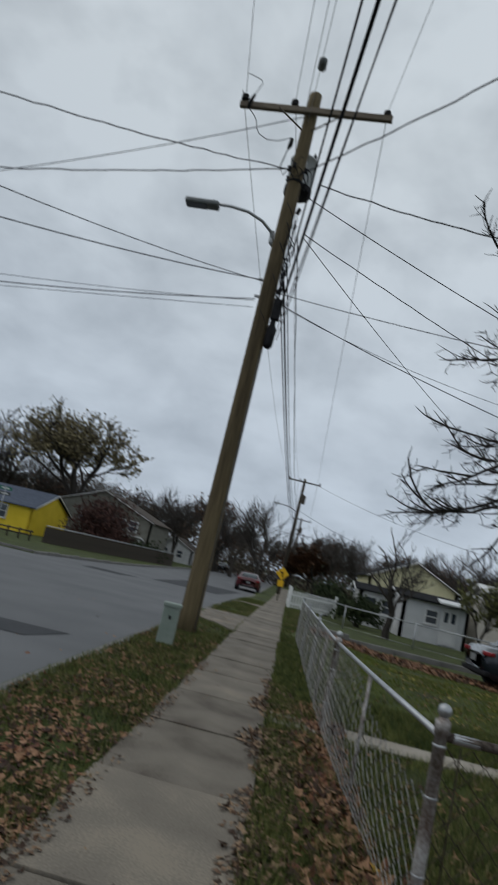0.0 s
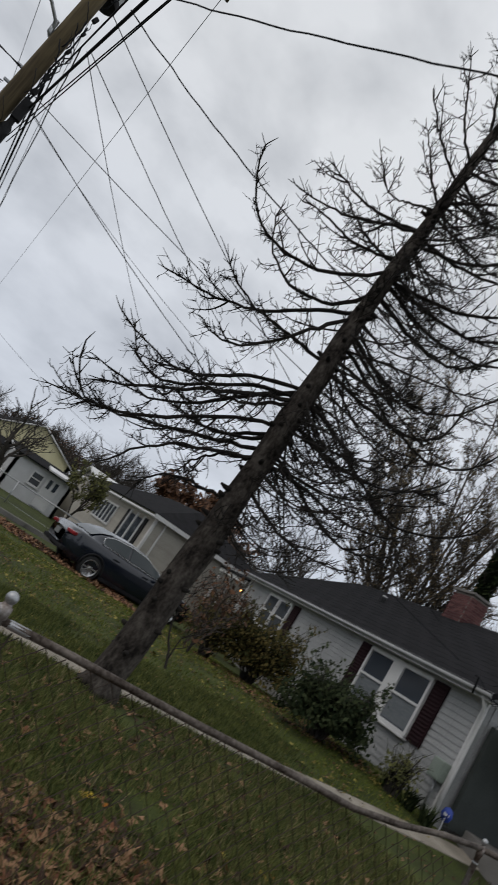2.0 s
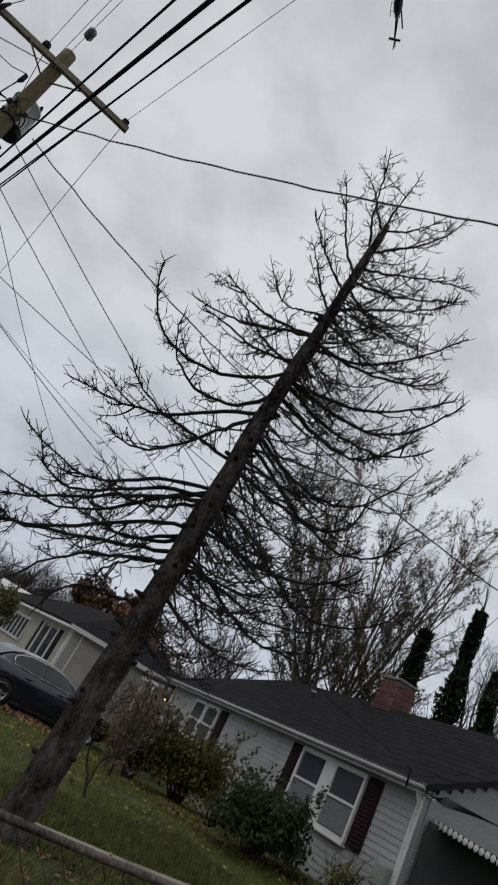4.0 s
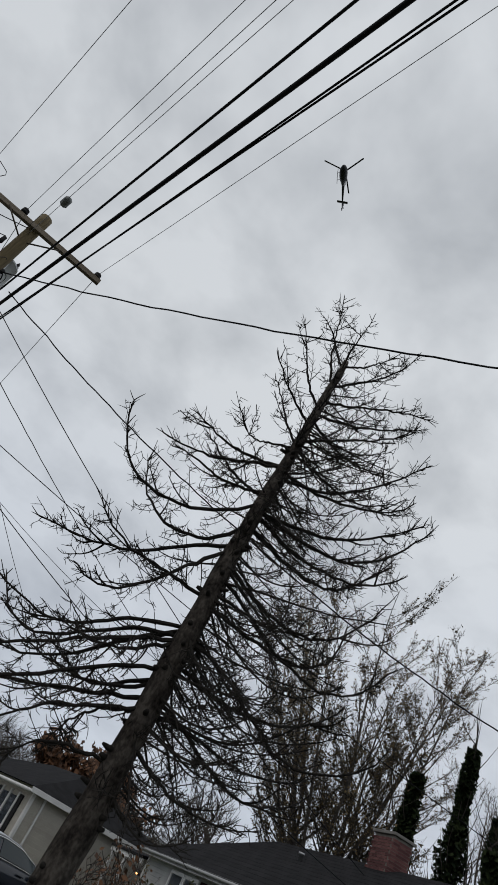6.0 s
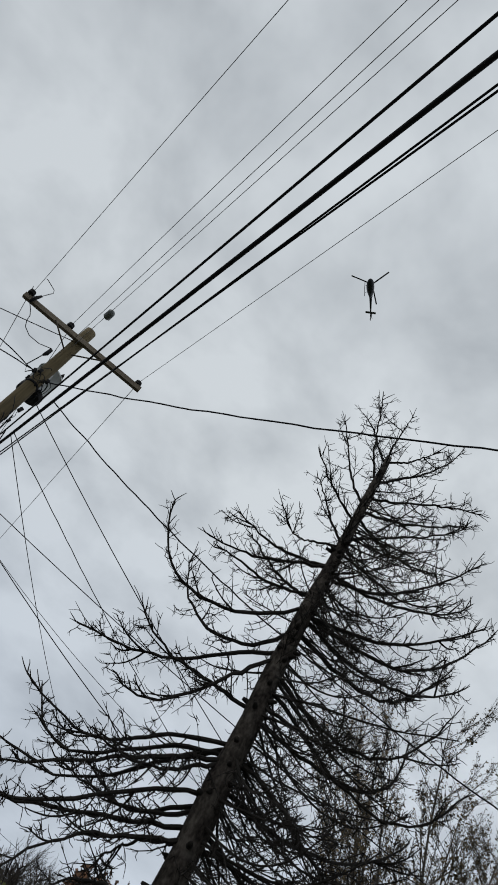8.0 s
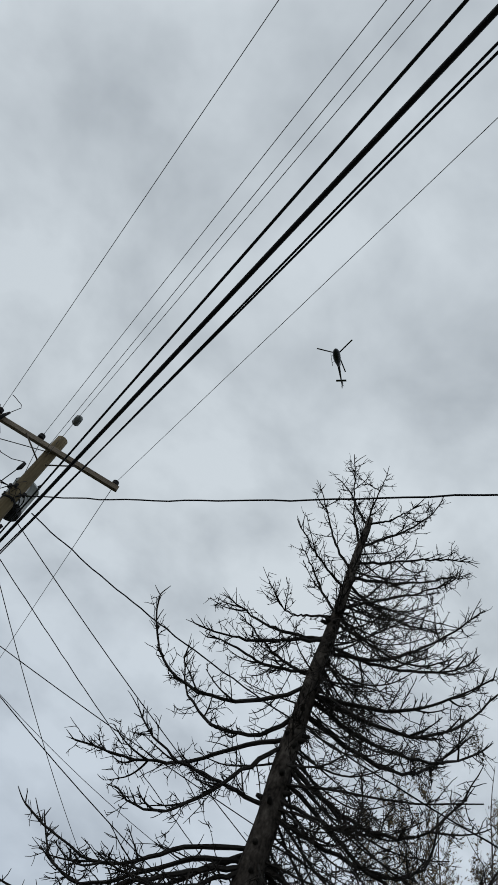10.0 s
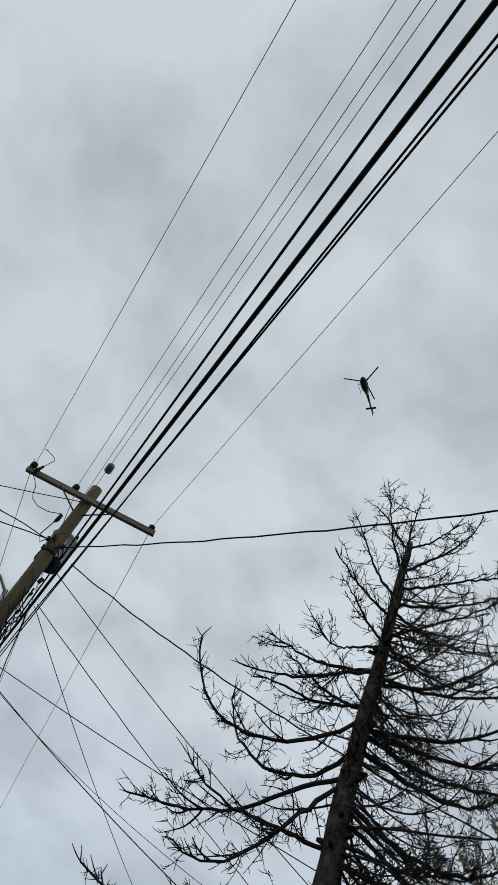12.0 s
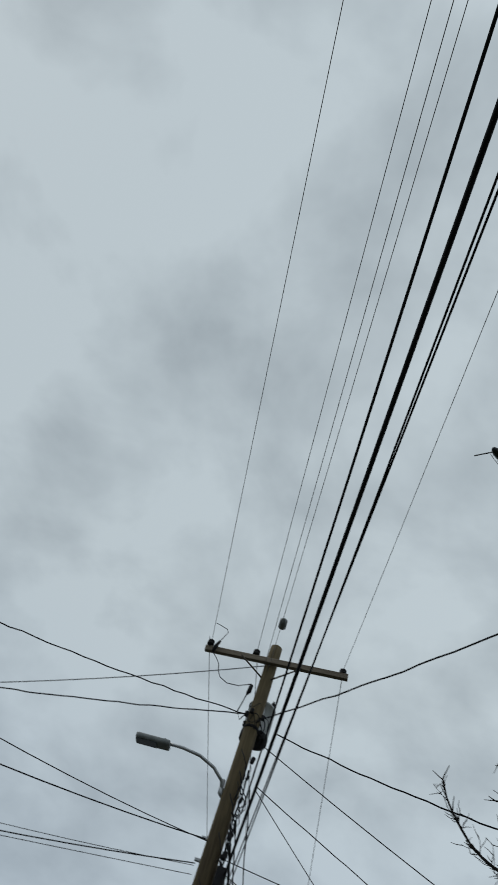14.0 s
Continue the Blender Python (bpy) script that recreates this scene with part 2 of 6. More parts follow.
M_tail = mat("tail_light_red", (0.20, 0.004, 0.007), (0.30, 0.008, 0.012), 6, 0.2, 0.0, coat=1.0)
M_sign = mat("sign_yellow", (0.72, 0.40, 0.01), (0.80, 0.47, 0.02), 3, 0.5, 0.0)
M_sign_green = mat("sign_green", (0.01, 0.14, 0.09), (0.02, 0.18, 0.12), 3, 0.5, 0.0)
# awning grey taken near black: the shade beneath it is in the colour
M_awning_shade = mat("awning_metal_with_shade", (0.028, 0.034, 0.032), (0.05, 0.058, 0.055), 2, 0.6, 0.0)
M_blue_sign = mat("blue_plastic", (0.02, 0.05, 0.28), (0.03, 0.07, 0.36), 3, 0.4, 0.0)
M_door_brown = mat("red_brown_door", (0.10, 0.03, 0.02), (0.16, 0.05, 0.03), 4, 0.7, 0.1)
M_heli = mat("helicopter_paint", (0.016, 0.018, 0.022), (0.03, 0.033, 0.04), 1, 0.4, 0.0)
M_curtain = mat("window_blind", (0.12, 0.135, 0.145), (0.17, 0.185, 0.195), 5, 0.8, 0.1, stretch=(1, 1, 6))


M_bulb = bpy.data.materials.new("lit_bulb")
M_bulb.use_nodes = True
M_bulb.node_tree.nodes["Principled BSDF"].inputs["Emission Color"].default_value = (1.0, 0.42, 0.10, 1)
M_bulb.node_tree.nodes["Principled BSDF"].inputs["Emission Strength"].default_value = 6.0


def glass(name, tint, rough=0.04, gloss=0.9):
    m = bpy.data.materials.new(name)
    m.use_nodes = True
    p = m.node_tree.nodes["Principled BSDF"]
    p.inputs["Base Color"].default_value = (*tint, 1)
    p.inputs["Roughness"].default_value = rough
    p.inputs["Specular IOR Level"].default_value = gloss
    return m


M_glass = glass("window_glass", (0.045, 0.055, 0.07))
M_car_glass = glass("car_glass", (0.02, 0.03, 0.034), 0.05, 0.45)


# ---------------- mesh helpers ----------------
def link(name, bm, material, parent=None, label="", smooth=False):
    me = bpy.data.meshes.new(name)
    bm.to_mesh(me)
    bm.free()
    return link_mesh(name, me, material, parent, label, smooth)


def link_mesh(name, me, material, parent=None, label="", smooth=False):
    me.materials.append(material)
    if smooth:
        for f in me.polygons:
            f.use_smooth = True
    ob = new(name, me)
    if parent:
        ob.parent = parent
    if label:
        tagged(ob, label)
    return ob


def part(name, bm, material, parent, label="", smooth=False):
    return link(name, bm, material, parent, label, smooth)


def share(name, ob, parent, m):
    o = new(name, ob.data)
    o.parent, o.matrix_basis = parent, m
    return o


def thing(name, label, category, m=None, group="", kind=""):
    ob = new(name)
    ob.empty_display_size = 0.2
    if m is not None:
        ob.matrix_basis = m
    return tagged(ob, label, category, group, kind)


def box(bm, c, s, rot=None, bevel=0.0):
    m = Matrix.Translation(c) @ (rot if rot is not None else Matrix.Identity(4)) @ Matrix.Diagonal((*s, 1))
    g = bmesh.ops.create_cube(bm, size=1.0, matrix=m)
    if bevel:
        es = list({e for v in g["verts"] for e in v.link_edges})
        bmesh.ops.bevel(bm, geom=es, offset=bevel, segments=2, affect="EDGES", profile=0.6)
    return bm


def boxed(c, s, rot=None, bevel=0.0):
    return box(bmesh.new(), c, s, rot, bevel)


def tube_into(verts, faces, pts, radii, seg=6, cap=True):
    """Adds a tube through points to lists of vertices and faces."""
    pts = [Vector(p) for p in pts]
    n0 = len(verts)
    up = Vector((0.31, 0.17, 0.93)).normalized()
    last = None
    for i, p in enumerate(pts):
        d = (pts[min(i + 1, len(pts) - 1)] - pts[max(i - 1, 0)])
        d = d.normalized() if d.length > 1e-9 else Vector((0, 0, 1))
        a = last if last is not None else (up if abs(d.dot(up)) < 0.95 else Vector((1, 0, 0)))
        a = (a - d * a.dot(d))
        a = a.normalized() if a.length > 1e-6 else d.orthogonal().normalized()
        last = a
        b = d.cross(a)
        r = radii[i] if isinstance(radii, (list, tuple)) else radii
        for k in range(seg):
            t = 2 * math.pi * k / seg
            verts.append(p + (a * math.cos(t) + b * math.sin(t)) * r)
    for i in range(len(pts) - 1):
        for k in range(seg):
            k2 = (k + 1) % seg
            faces.append((n0 + i * seg + k, n0 + i * seg + k2, n0 + (i + 1) * seg + k2, n0 + (i + 1) * seg + k))
    if cap:
        faces.append(tuple(n0 + k for k in reversed(range(seg))))
        faces.append(tuple(n0 + (len(pts) - 1) * seg + k for k in range(seg)))


def mesh_of(name, verts, faces):
    me = bpy.data.meshes.new(name)
    me.from_pydata([tuple(v) for v in verts], [], faces)
    me.update()
    return me


def tube(name, pts, radii, material, parent=None, label="", seg=8, smooth=True):
    v, f = [], []
    tube_into(v, f, pts, radii, seg)
    return link_mesh(name, mesh_of(name, v, f), material, parent, label, smooth)


def lathe(name, profile, material, parent, label="", seg=16, m=None, cap=True):
    """A turned form about z from rows of radius and height."""
    v, f = [], []
    for r, z in profile:
        for k in range(seg):
            t = 2 * math.pi * k / seg
            p = Vector((r * math.cos(t), r * math.sin(t), z))
            v.append(m @ p if m is not None else p)
    for i in range(len(profile) - 1):
        for k in range(seg):
            k2 = (k + 1) % seg
            f.append((i * seg + k, i * seg + k2, (i + 1) * seg + k2, (i + 1) * seg + k))
    if cap:
        f.append(tuple(reversed(range(seg))))
        f.append(tuple((len(profile) - 1) * seg + k for k in range(seg)))
    return link_mesh(name, mesh_of(name, v, f), material, parent, label, True)


def smooth01(t):
    t = min(1.0, max(0.0, t))
    return t * t * (3 - 2 * t)


# ---------------- ground ----------------
SIDE_L, SIDE_R, KERB_X = -0.93, 0.06, -2.12


def fall(y):
    """The street falls away gently to the north."""
    return -0.45 * smooth01((y - 15) / 34)


def land(x, y):
    rise = 0.38 * smooth01((x - 4.5) / 6.0) * smooth01((15.5 - y) / 8.0) * smooth01((60 - x) / 30) * (0.1 + 0.9 * smooth01((y - 5.8) / 3.2))
    dip = -0.17 * smooth01((y - 11.5) / 5.0) * smooth01((x - 0.7) / 2.5) * smooth01((60 - x) / 30)
    return fall(y) + rise + dip + 0.012 * noise.noise((x * 0.9, y * 0.9, 3.0)) * (1 if x > 0.3 else 0.3)


def street(x, y):
    """Where the carriageway lies, the side street of the far corner included."""
    main = -10.9 < x < KERB_X - 0.02
    side = x <= -10.9 and 17.0 < y < 27.5
    return main or side


xs = sorted({-900, -400, -200, -120, -80, -60, -50, -40, -30, -25, -20, -16, -13, -11.2, -11.0, -10.88, -10.7, -8, -5, -3, KERB_X - 0.16, KERB_X - 0.02, KERB_X + 0.1}
            | {round(-2 + 0.4 * k, 2) for k in range(0, 46)} | {18, 20, 23, 27, 32, 40, 50, 65, 90, 150, 300, 900})
ys = sorted({-900, -300, -120, -60, -40, -25, -15, -10, -7, -5, -3.5, -2.5} | {round(-2 + 0.5 * k, 2) for k in range(0, 62)}
            | {16.9, 17.1, 27.4, 27.6, 31, 33, 36, 40, 44, 50, 58, 70, 90, 130, 200, 400, 900})
gv, gf = [], []
for y in ys:
    for x in xs:
        z = land(x, y)
        if street(x, y):
            z = fall(y) - 0.30
        elif SIDE_L - 0.05 < x < SIDE_R + 0.05 and -12 < y < 90:
            z = fall(y) - 0.05
        gv.append((x, y, z))
nx = len(xs)
for j in range(len(ys) - 1):
    for i in range(nx - 1):
        gf.append((j * nx + i, j * nx + i + 1, (j + 1) * nx + i + 1, (j + 1) * nx + i))
ground = link_mesh("ground", mesh_of("ground", gv, gf), M_grass, smooth=True)
tagged(ground, "patchy late-autumn lawn and bare soil", "ground", kind="structure")


def sheet(name, x0, x1, ys_, zoff, material, label, category, thick=0.0):
    v, f = [], []
    for y in ys_:
        v += [(x0, y, fall(y) + zoff), (x1, y, fall(y) + zoff)]
    for j in range(len(ys_) - 1):
        f.append((2 * j, 2 * j + 1, 2 * j + 3, 2 * j + 2))
    return tagged(link_mesh(name, mesh_of(name, v, f), material), label, category, kind="structure")


road_ys = [-120, -40, -10] + [k * 4.0 for k in range(0, 26)] + [130, 200, 400]
sheet("road", -10.9, KERB_X, road_ys, -0.11, M_asphalt, "worn pale grey asphalt street with dark patches", "road")
sheet("side_road", -120, -10.9, [17.0, 20, 23, 25, 27.5], -0.112, M_asphalt, "pale grey asphalt side street at the corner", "road")


def patch(x0, y0, x1, y1, skew):
    bm = bmesh.new()
    vs = [bm.verts.new((x, y, fall(y) - 0.104)) for x, y in ((x0, y0), (x1, y0 + skew), (x1 + 0.3, y1), (x0 - 0.2, y1 - skew))]
    bm.faces.new(vs)
    tagged(link("road_patch", bm, M_patch), "dark repaired asphalt patch in the street", "road patch", kind="structure")


patch(-6.6, 8.0, -3.15, 9.3, 0.35)
patch(-6.4, 31.0, -3.3, 44.0, 1.0)
patch(-8.6, 27.0, -7.0, 29.5, 0.2)

# kerbs, stone by stone
kerb = thing("kerb", "low weathered concrete kerb along the street", "kerb", kind="structure")
kstone = part("kerb_stone", boxed((0, 0, 0), (0.15, 2.97, 0.24), bevel=0.02), M_kerb, kerb)
kstone.matrix_basis = pose(KERB_X + 0.06, -4.5, -0.11)
for k in range(0, 36):
    y = -1.5 + 3.0 * k
    drop = 0.075 if 14.8 < y < 18.6 or 25.5 < y < 28 else 0.0
    share("kerb_stone", kstone, kerb, pose(KERB_X + 0.06, y, fall(y) - 0.115 - drop, math.degrees(math.atan2(fall(y + 1) - fall(y - 1), 2))))
kerb2 = thing("kerb", "low concrete kerb on the far side of the street", "kerb", kind="structure")
for k in range(0, 30):
    y = 29.0 + 3.0 * k
    share("kerb_stone", kstone, kerb2, pose(-10.95, y, fall(y) - 0.09, 0))
for k in range(0, 16):
    share("kerb_stone", kstone, kerb2, pose(-12.5 - 3.0 * k, 27.55, fall(27.5) - 0.09, 0, 0, 90))
    share("kerb_stone", kstone, kerb2, pose(-12.5 - 3.0 * k, 16.95, fall(17) - 0.09, 0, 0, 90))

# sidewalk, slab by slab
sidewalk = thing("sidewalk", "stained concrete sidewalk of square slabs", "sidewalk", kind="structure")
slab = part("slab", boxed((0, 0, -0.05), (SIDE_R - SIDE_L, 1.381, 0.1), bevel=0.006), M_concrete, sidewalk)
mid_x = (SIDE_L + SIDE_R) / 2
slab.matrix_basis = pose(mid_x, -7.63, 0.01)
rs = random.Random(4)
for k in range(1, 62):
    y = -7.63 + 1.4 * k
    share("slab", slab, sidewalk, pose(mid_x + rs.uniform(-0.012, 0.012), y, fall(y) + 0.01 + rs.uniform(-0.006, 0.008),
                                       math.degrees(math.atan2(fall(y + 1) - fall(y - 1), 2)) + rs.uniform(-0.25, 0.25), rs.uniform(-0.4, 0.4), rs.uniform(-0.15, 0.15)))


def flat_slab(name, pts, zoff, thick, material, label, category):
    bm = bmesh.new()
    top = [bm.verts.new((x, y, land(x, y) + zoff)) for x, y in pts]
    bot = [bm.verts.new((x, y, land(x, y) + zoff - thick)) for x, y in pts]
    bm.faces.new(top)
    for i in range(len(pts)):
        j = (i + 1) % len(pts)
        bm.faces.new((top[i], bot[i], bot[j], top[j]))
    bmesh.ops.recalc_face_normals(bm, faces=bm.faces)
    return tagged(link(name, bm, material), label, category, kind="structure")


APRONS = ((14.2, 18.3), (26.0, 27.6))
for a0, a1 in APRONS:
    flat_slab("driveway_apron", [(KERB_X + 0.12, a0 + 1.0), (SIDE_L - 0.45, a0 + 0.55), (SIDE_L + 0.004, a0 - 0.3), (SIDE_L + 0.004, a1 + 0.3), (KERB_X + 0.12, a1)], 0.022, 0.12, M_concrete, "concrete driveway apron between sidewalk and street", "driveway")
front_walk = thing("front_walk", "narrow concrete garden path across the lawn", "path", kind="structure")
for k in range(12):
    x0, x1 = 0.10 + 0.95 * k, 0.10 + 0.95 * k + 0.935
    bm = boxed(((x0 + x1) / 2, 6.84 + 0.004 * (x0 + x1) / 2, 0.0), (x1 - x0, 0.46, 0.08), bevel=0.004)
    for v in bm.verts:
        v.co.z += land(v.co.x, v.co.y) - 0.022
    part("slab", bm, M_walk, front_walk)
drive_edge = thing("driveway_edging", "low concrete edging along the driveway", "edging", kind="structure")
for k in range(6):
    part("edging_stone", boxed((1.4 + 1.4 * k, 20.3 + 0.12 * k, land(1.4 + 1.4 * k, 20.5) + 0.05), (1.38, 0.16, 0.2), bevel=0.02), M_kerb, drive_edge)


# ---------------- chain-link fences ----------------
def chain_link(name, length, height, parent, m, bulge=0.0, seed=0, slump=0.0, material=None, gauge=0.0026):
    """Woven zigzag wires: x along the fence, z up; slump: how far the mesh has come down at its start."""
    pitch, v, f = 0.066, [], []
    n, rows = int(length / pitch), int(height / pitch)
    for i in range(n):
        x0, pts = i * pitch + 0.012 * noise.noise((i * 0.71, seed, 8)), []
        tall = height - slump * (1 - smooth01(x0 / (0.72 * length)))
        for k in range(rows + 1):
            z = 0.04 + k * (tall - 0.05) / rows
            side = ((k + i) % 2) * pitch * 0.98
            b = bulge * math.sin(math.pi * (x0 / length)) * math.sin(math.pi * z / height) + 0.012 * noise.noise((x0 * 3, z * 3, seed))
            sway = 0.030 * noise.noise((x0 * 1.3, seed, 1)) + 0.022 * noise.noise((x0 * 6, seed, 4))
            pts.append(m @ Vector((x0 + side, b + (0.004 if (k + i) % 2 else -0.004), z + sway * min(1, z * 3))))
        tube_into(v, f, pts, gauge, 3, cap=False)
    return link_mesh(name, mesh_of(name, v, f), material or M_wire_mesh, parent)


def fence_post(parent, x, y, h, r, material, label=""):
    z = land(x, y)
    p = lathe("post", [(r, -0.15), (r * 1.02, h * 0.4), (r, h - 0.10), (r * 1.22, h - 0.10), (r * 1.22, h - 0.045), (r * 0.85, h - 0.04), (r * 0.8, h - 0.03)], material, parent, label, 14, pose(x, y, z))
    ball = [(0.001, h - 0.035)] + [(r * 1.12 * math.sin(math.pi * k / 8), h - 0.002 - r * 1.12 * math.cos(math.pi * k / 8)) for k in range(1, 8)] + [(0.001, h - 0.002 + r * 1.12)]
    lathe("ball_cap", ball, M_galv, p, "", 14, pose(x, y, z))
    for zz in (0.28, 0.60, h - 0.16):
        lathe("tension_band", [(r * 1.02, zz), (r * 1.08, zz + 0.002), (r * 1.08, zz + 0.011), (r * 1.02, zz + 0.013)], M_galv, p, "", 12, pose(x, y, z))
    return p


CORNER = (0.81, 3.16)
fence_a = thing("chain_link_fence", "weathered galvanised chain-link fence beside the sidewalk", "fence", group="garden fences")
stops = [3.16, 6.75, 9.7, 12.6, 15.5]
fence_x = lambda y: 0.81 - 0.058 * (min(y, 6.75) - 3.16) - 0.02 * max(0.0, y - 6.75)
for k, y in enumerate(stops):
    fence_post(fence_a, fence_x(y), y, 0.98 if k == 0 else 0.95, 0.029 if k in (0, 1) else 0.023, M_galv_rust if k < 2 else M_galv)
for y0, y1 in zip(stops, stops[1:]):
    z0, z1 = land(fence_x(y0), y0) + 0.86, land(fence_x(y1), y1) + 0.86
    tube("top_rail", [(fence_x(y0) + 0.01, y0 + 0.03, z0), (fence_x((y0 + y1) / 2) + 0.012, (y0 + y1) / 2, (z0 + z1) / 2 - 0.008), (fence_x(y1) + 0.01, y1 - 0.03, z1)], 0.018, M_galv, fence_a)
    m = Matrix.Translation((fence_x(y0) - 0.02, y0, land(fence_x(y0), y0))) @ pose(0, 0, 0, 0, 0, 90 + math.degrees(math.atan2(fence_x(y0) - fence_x(y1), y1 - y0)))
    chain_link("chain_link_mesh", y1 - y0 - 0.03, 0.88, fence_a, m, 0.10 if y0 < 4 else 0.03, int(y0), 0.26 if y0 < 4 else 0.0)
for y in (5.0, 8.2):
    tube("line_post", [(fence_x(y) + 0.02, y, -0.1), (fence_x(y) + 0.02, y, 0.86)], 0.014, M_galv_rust, fence_a)

M_rust_rail = mat("rusty_rail", (0.024, 0.015, 0.010), (0.17, 0.145, 0.125), 5, 0.65, 0.2, metal=0.35, fine=40)
M_rust_mesh = mat("dark_rusty_wire", (0.022, 0.015, 0.011), (0.07, 0.052, 0.04), 10, 0.8, 0.0, metal=0.2)
fence_b = thing("chain_link_fence", "low chain-link fence with a rusty top rail across the lawn", "fence", group="garden fences")
fy = lambda x: 3.16 - 0.02 * (x - 0.81)
bx = [0.81, 4.6, 8.4, 12.0]
for x0, x1 in zip(bx, bx[1:]):
    pts = [(x0 + (x1 - x0) * k / 9, fy(x0 + (x1 - x0) * k / 9), land(x0 + (x1 - x0) * k / 9, 3.1) + 0.865 + 0.16 * smooth01((x0 + (x1 - x0) * k / 9 - 3.3) / 1.4) + 0.006 * math.sin(k * 1.7 + x0)) for k in range(10)]
    tube("top_rail", pts, 0.021, M_rust_rail, fence_b)
    m = Matrix.Translation((x0 + 0.02, fy(x0) + 0.02, land(x0, 3.1)))
    chain_link("chain_link_mesh", x1 - x0 - 0.04, 0.85, fence_b, m, 0.03, int(x0 * 3), 0.0, M_rust_mesh, 0.0034)
for x in bx[1:]:
    fence_post(fence_b, x, fy(x), 1.07, 0.020, M_galv_rust)
tube("tension_bar", [(0.90, 3.155, 0.05), (0.905, 3.16, 0.84)], 0.004, M_rust_mesh, fence_b)
lathe("rail_sleeve", [(0.020, 0.0), (0.023, 0.01), (0.023, 0.12), (0.020, 0.13)], M_galv, fence_b, "", 12, Matrix.Translation((0.86, 3.16, land(0.9, 3.1) + 0.868)) @ pose(0, 0, 0, 0, 90, 0))


# ---------------- utility poles ----------------
def wire_path(p0, p1, sag, n=28, wob=0.0, seed=0):
    rnd = random.Random(seed)
    p0, p1 = Vector(p0), Vector(p1)
    out = []
    for k in range(n + 1):
        t = k / n
        p = p0.lerp(p1, t)
        p.z -= 4 * sag * t * (1 - t)
        if wob and 0 < k < n:
            p += Vector((rnd.uniform(-wob, wob), rnd.uniform(-wob, wob), rnd.uniform(-wob, wob)))
        out.append(p)
    return out


def overhead(p0, p1, sag, r, material=None, label="thin bare overhead conductor", n=28, wob=0.0, group="overhead wires", seed=0):
    ob = tube("overhead_wire", wire_path(p0, p1, sag, n, wob, seed), r, material or M_wire, None, "", 6)
    return tagged(ob, label, "wire", group)


PX, PY = -1.61, 11.86
pole = thing("utility_pole", "tall brown timber utility pole with crossarm and transformer", "utility pole", pose(PX, PY, 0), group="street poles")
lathe("shaft", [(0.185, -0.2), (0.18, 0.4), (0.165, 4), (0.15, 8), (0.135, 10.9), (0.132, 11.12), (0.06, 11.16)], M_pole, pole, "", 20)
arm_z = 10.60
part("crossarm", boxed((0.09, -0.19, arm_z), (3.15, 0.10, 0.125), pose(0, 0, 0, 0, -2.4, -1.5), bevel=0.008), M_arm, pole, "grey weathered timber crossarm")
for s in (-1, 1):
    tube("arm_brace", [(0.02 + s * 0.66, -0.245, arm_z - 0.05 + 0.028 * s), (s * 0.10, -0.17, arm_z - 0.44)], 0.017, M_pole_far, pole, "flat dark steel arm brace")


def insulator(x, y, z, parent, s=1.0):
    lathe("insulator", [(0.012 * s, -0.02), (0.015 * s, 0.03), (0.06 * s, 0.035), (0.065 * s, 0.075), (0.045 * s, 0.08), (0.062 * s, 0.10), (0.058 * s, 0.14), (0.03 * s, 0.16), (0.005, 0.17)], M_black, parent, "black pin insulator", 12, pose(x, y, z))


for x in (-1.40, -0.36, 1.54):
    insulator(x, -0.19, arm_z + 0.05 + 0.042 * (x - 0.09), pole, 1.25)
# fused cutout on the arm and jumper to the transformer
tube("cutout", [(-1.27, -0.26, arm_z - 0.20), (-1.25, -0.28, arm_z - 0.05), (-1.19, -0.30, arm_z + 0.10)], [0.03, 0.045, 0.025], M_black, pole, "black fused cutout")
tube("jumper", [(-1.19, -0.3, arm_z + 0.1), (-1.06, -0.44, arm_z + 0.26), (-1.09, -0.50, arm_z + 0.29), (-1.27, -0.62, arm_z + 0.27), (-1.31, -0.72, arm_z + 0.20)], 0.008, M_cable, pole)
tube("jumper", [(-1.27, -0.27, arm_z - 0.2), (-1.14, -0.25, arm_z - 0.32), (-1.04, -0.26, arm_z - 0.46), (-1.0, -0.27, arm_z - 0.62), (-0.92, -0.27, arm_z - 0.76), (-0.74, -0.24, arm_z - 0.84), (-0.5, -0.20, arm_z - 0.80), (-0.26, -0.13, 9.97)], 0.009, M_cable, pole)
tube("arrester", [(-0.29, -0.10, 9.72), (-0.26, -0.11, 9.80), (-0.25, -0.12, 9.95)], [0.022, 0.048, 0.04], M_black, pole, "black surge arrester", 10)
tube("jumper", [(-0.29, -0.1, 9.72), (-0.36, -0.1, 9.3), (-0.28, -0.06, 9.15), (-0.15, -0.1, 9.35)], 0.012, M_cable, pole)
# transformer can
can = lathe("transformer", [(0.23, 0.0), (0.27, 0.02), (0.285, 0.05), (0.285, 0.74), (0.295, 0.74), (0.295, 0.78), (0.25, 0.82), (0.08, 0.85)], M_grey_can, pole, "light grey pole-mounted transformer can", 24, pose(0.04, 0.44, 9.08))
lathe("base_band", [(0.288, 0.0), (0.292, 0.01), (0.292, 0.13), (0.288, 0.14)], M_black, can, "", 24, pose(0.04, 0.44, 9.07))
for dx, dy in ((-0.14, -0.10), (0.20, -0.02)):
    lathe("bushing", [(0.035, 0.0), (0.05, 0.03), (0.03, 0.05), (0.05, 0.08), (0.028, 0.10), (0.04, 0.13), (0.012, 0.20)], M_black, can, "black ceramic bushing", 10, pose(0.04 + dx, 0.44 + dy, 9.88))
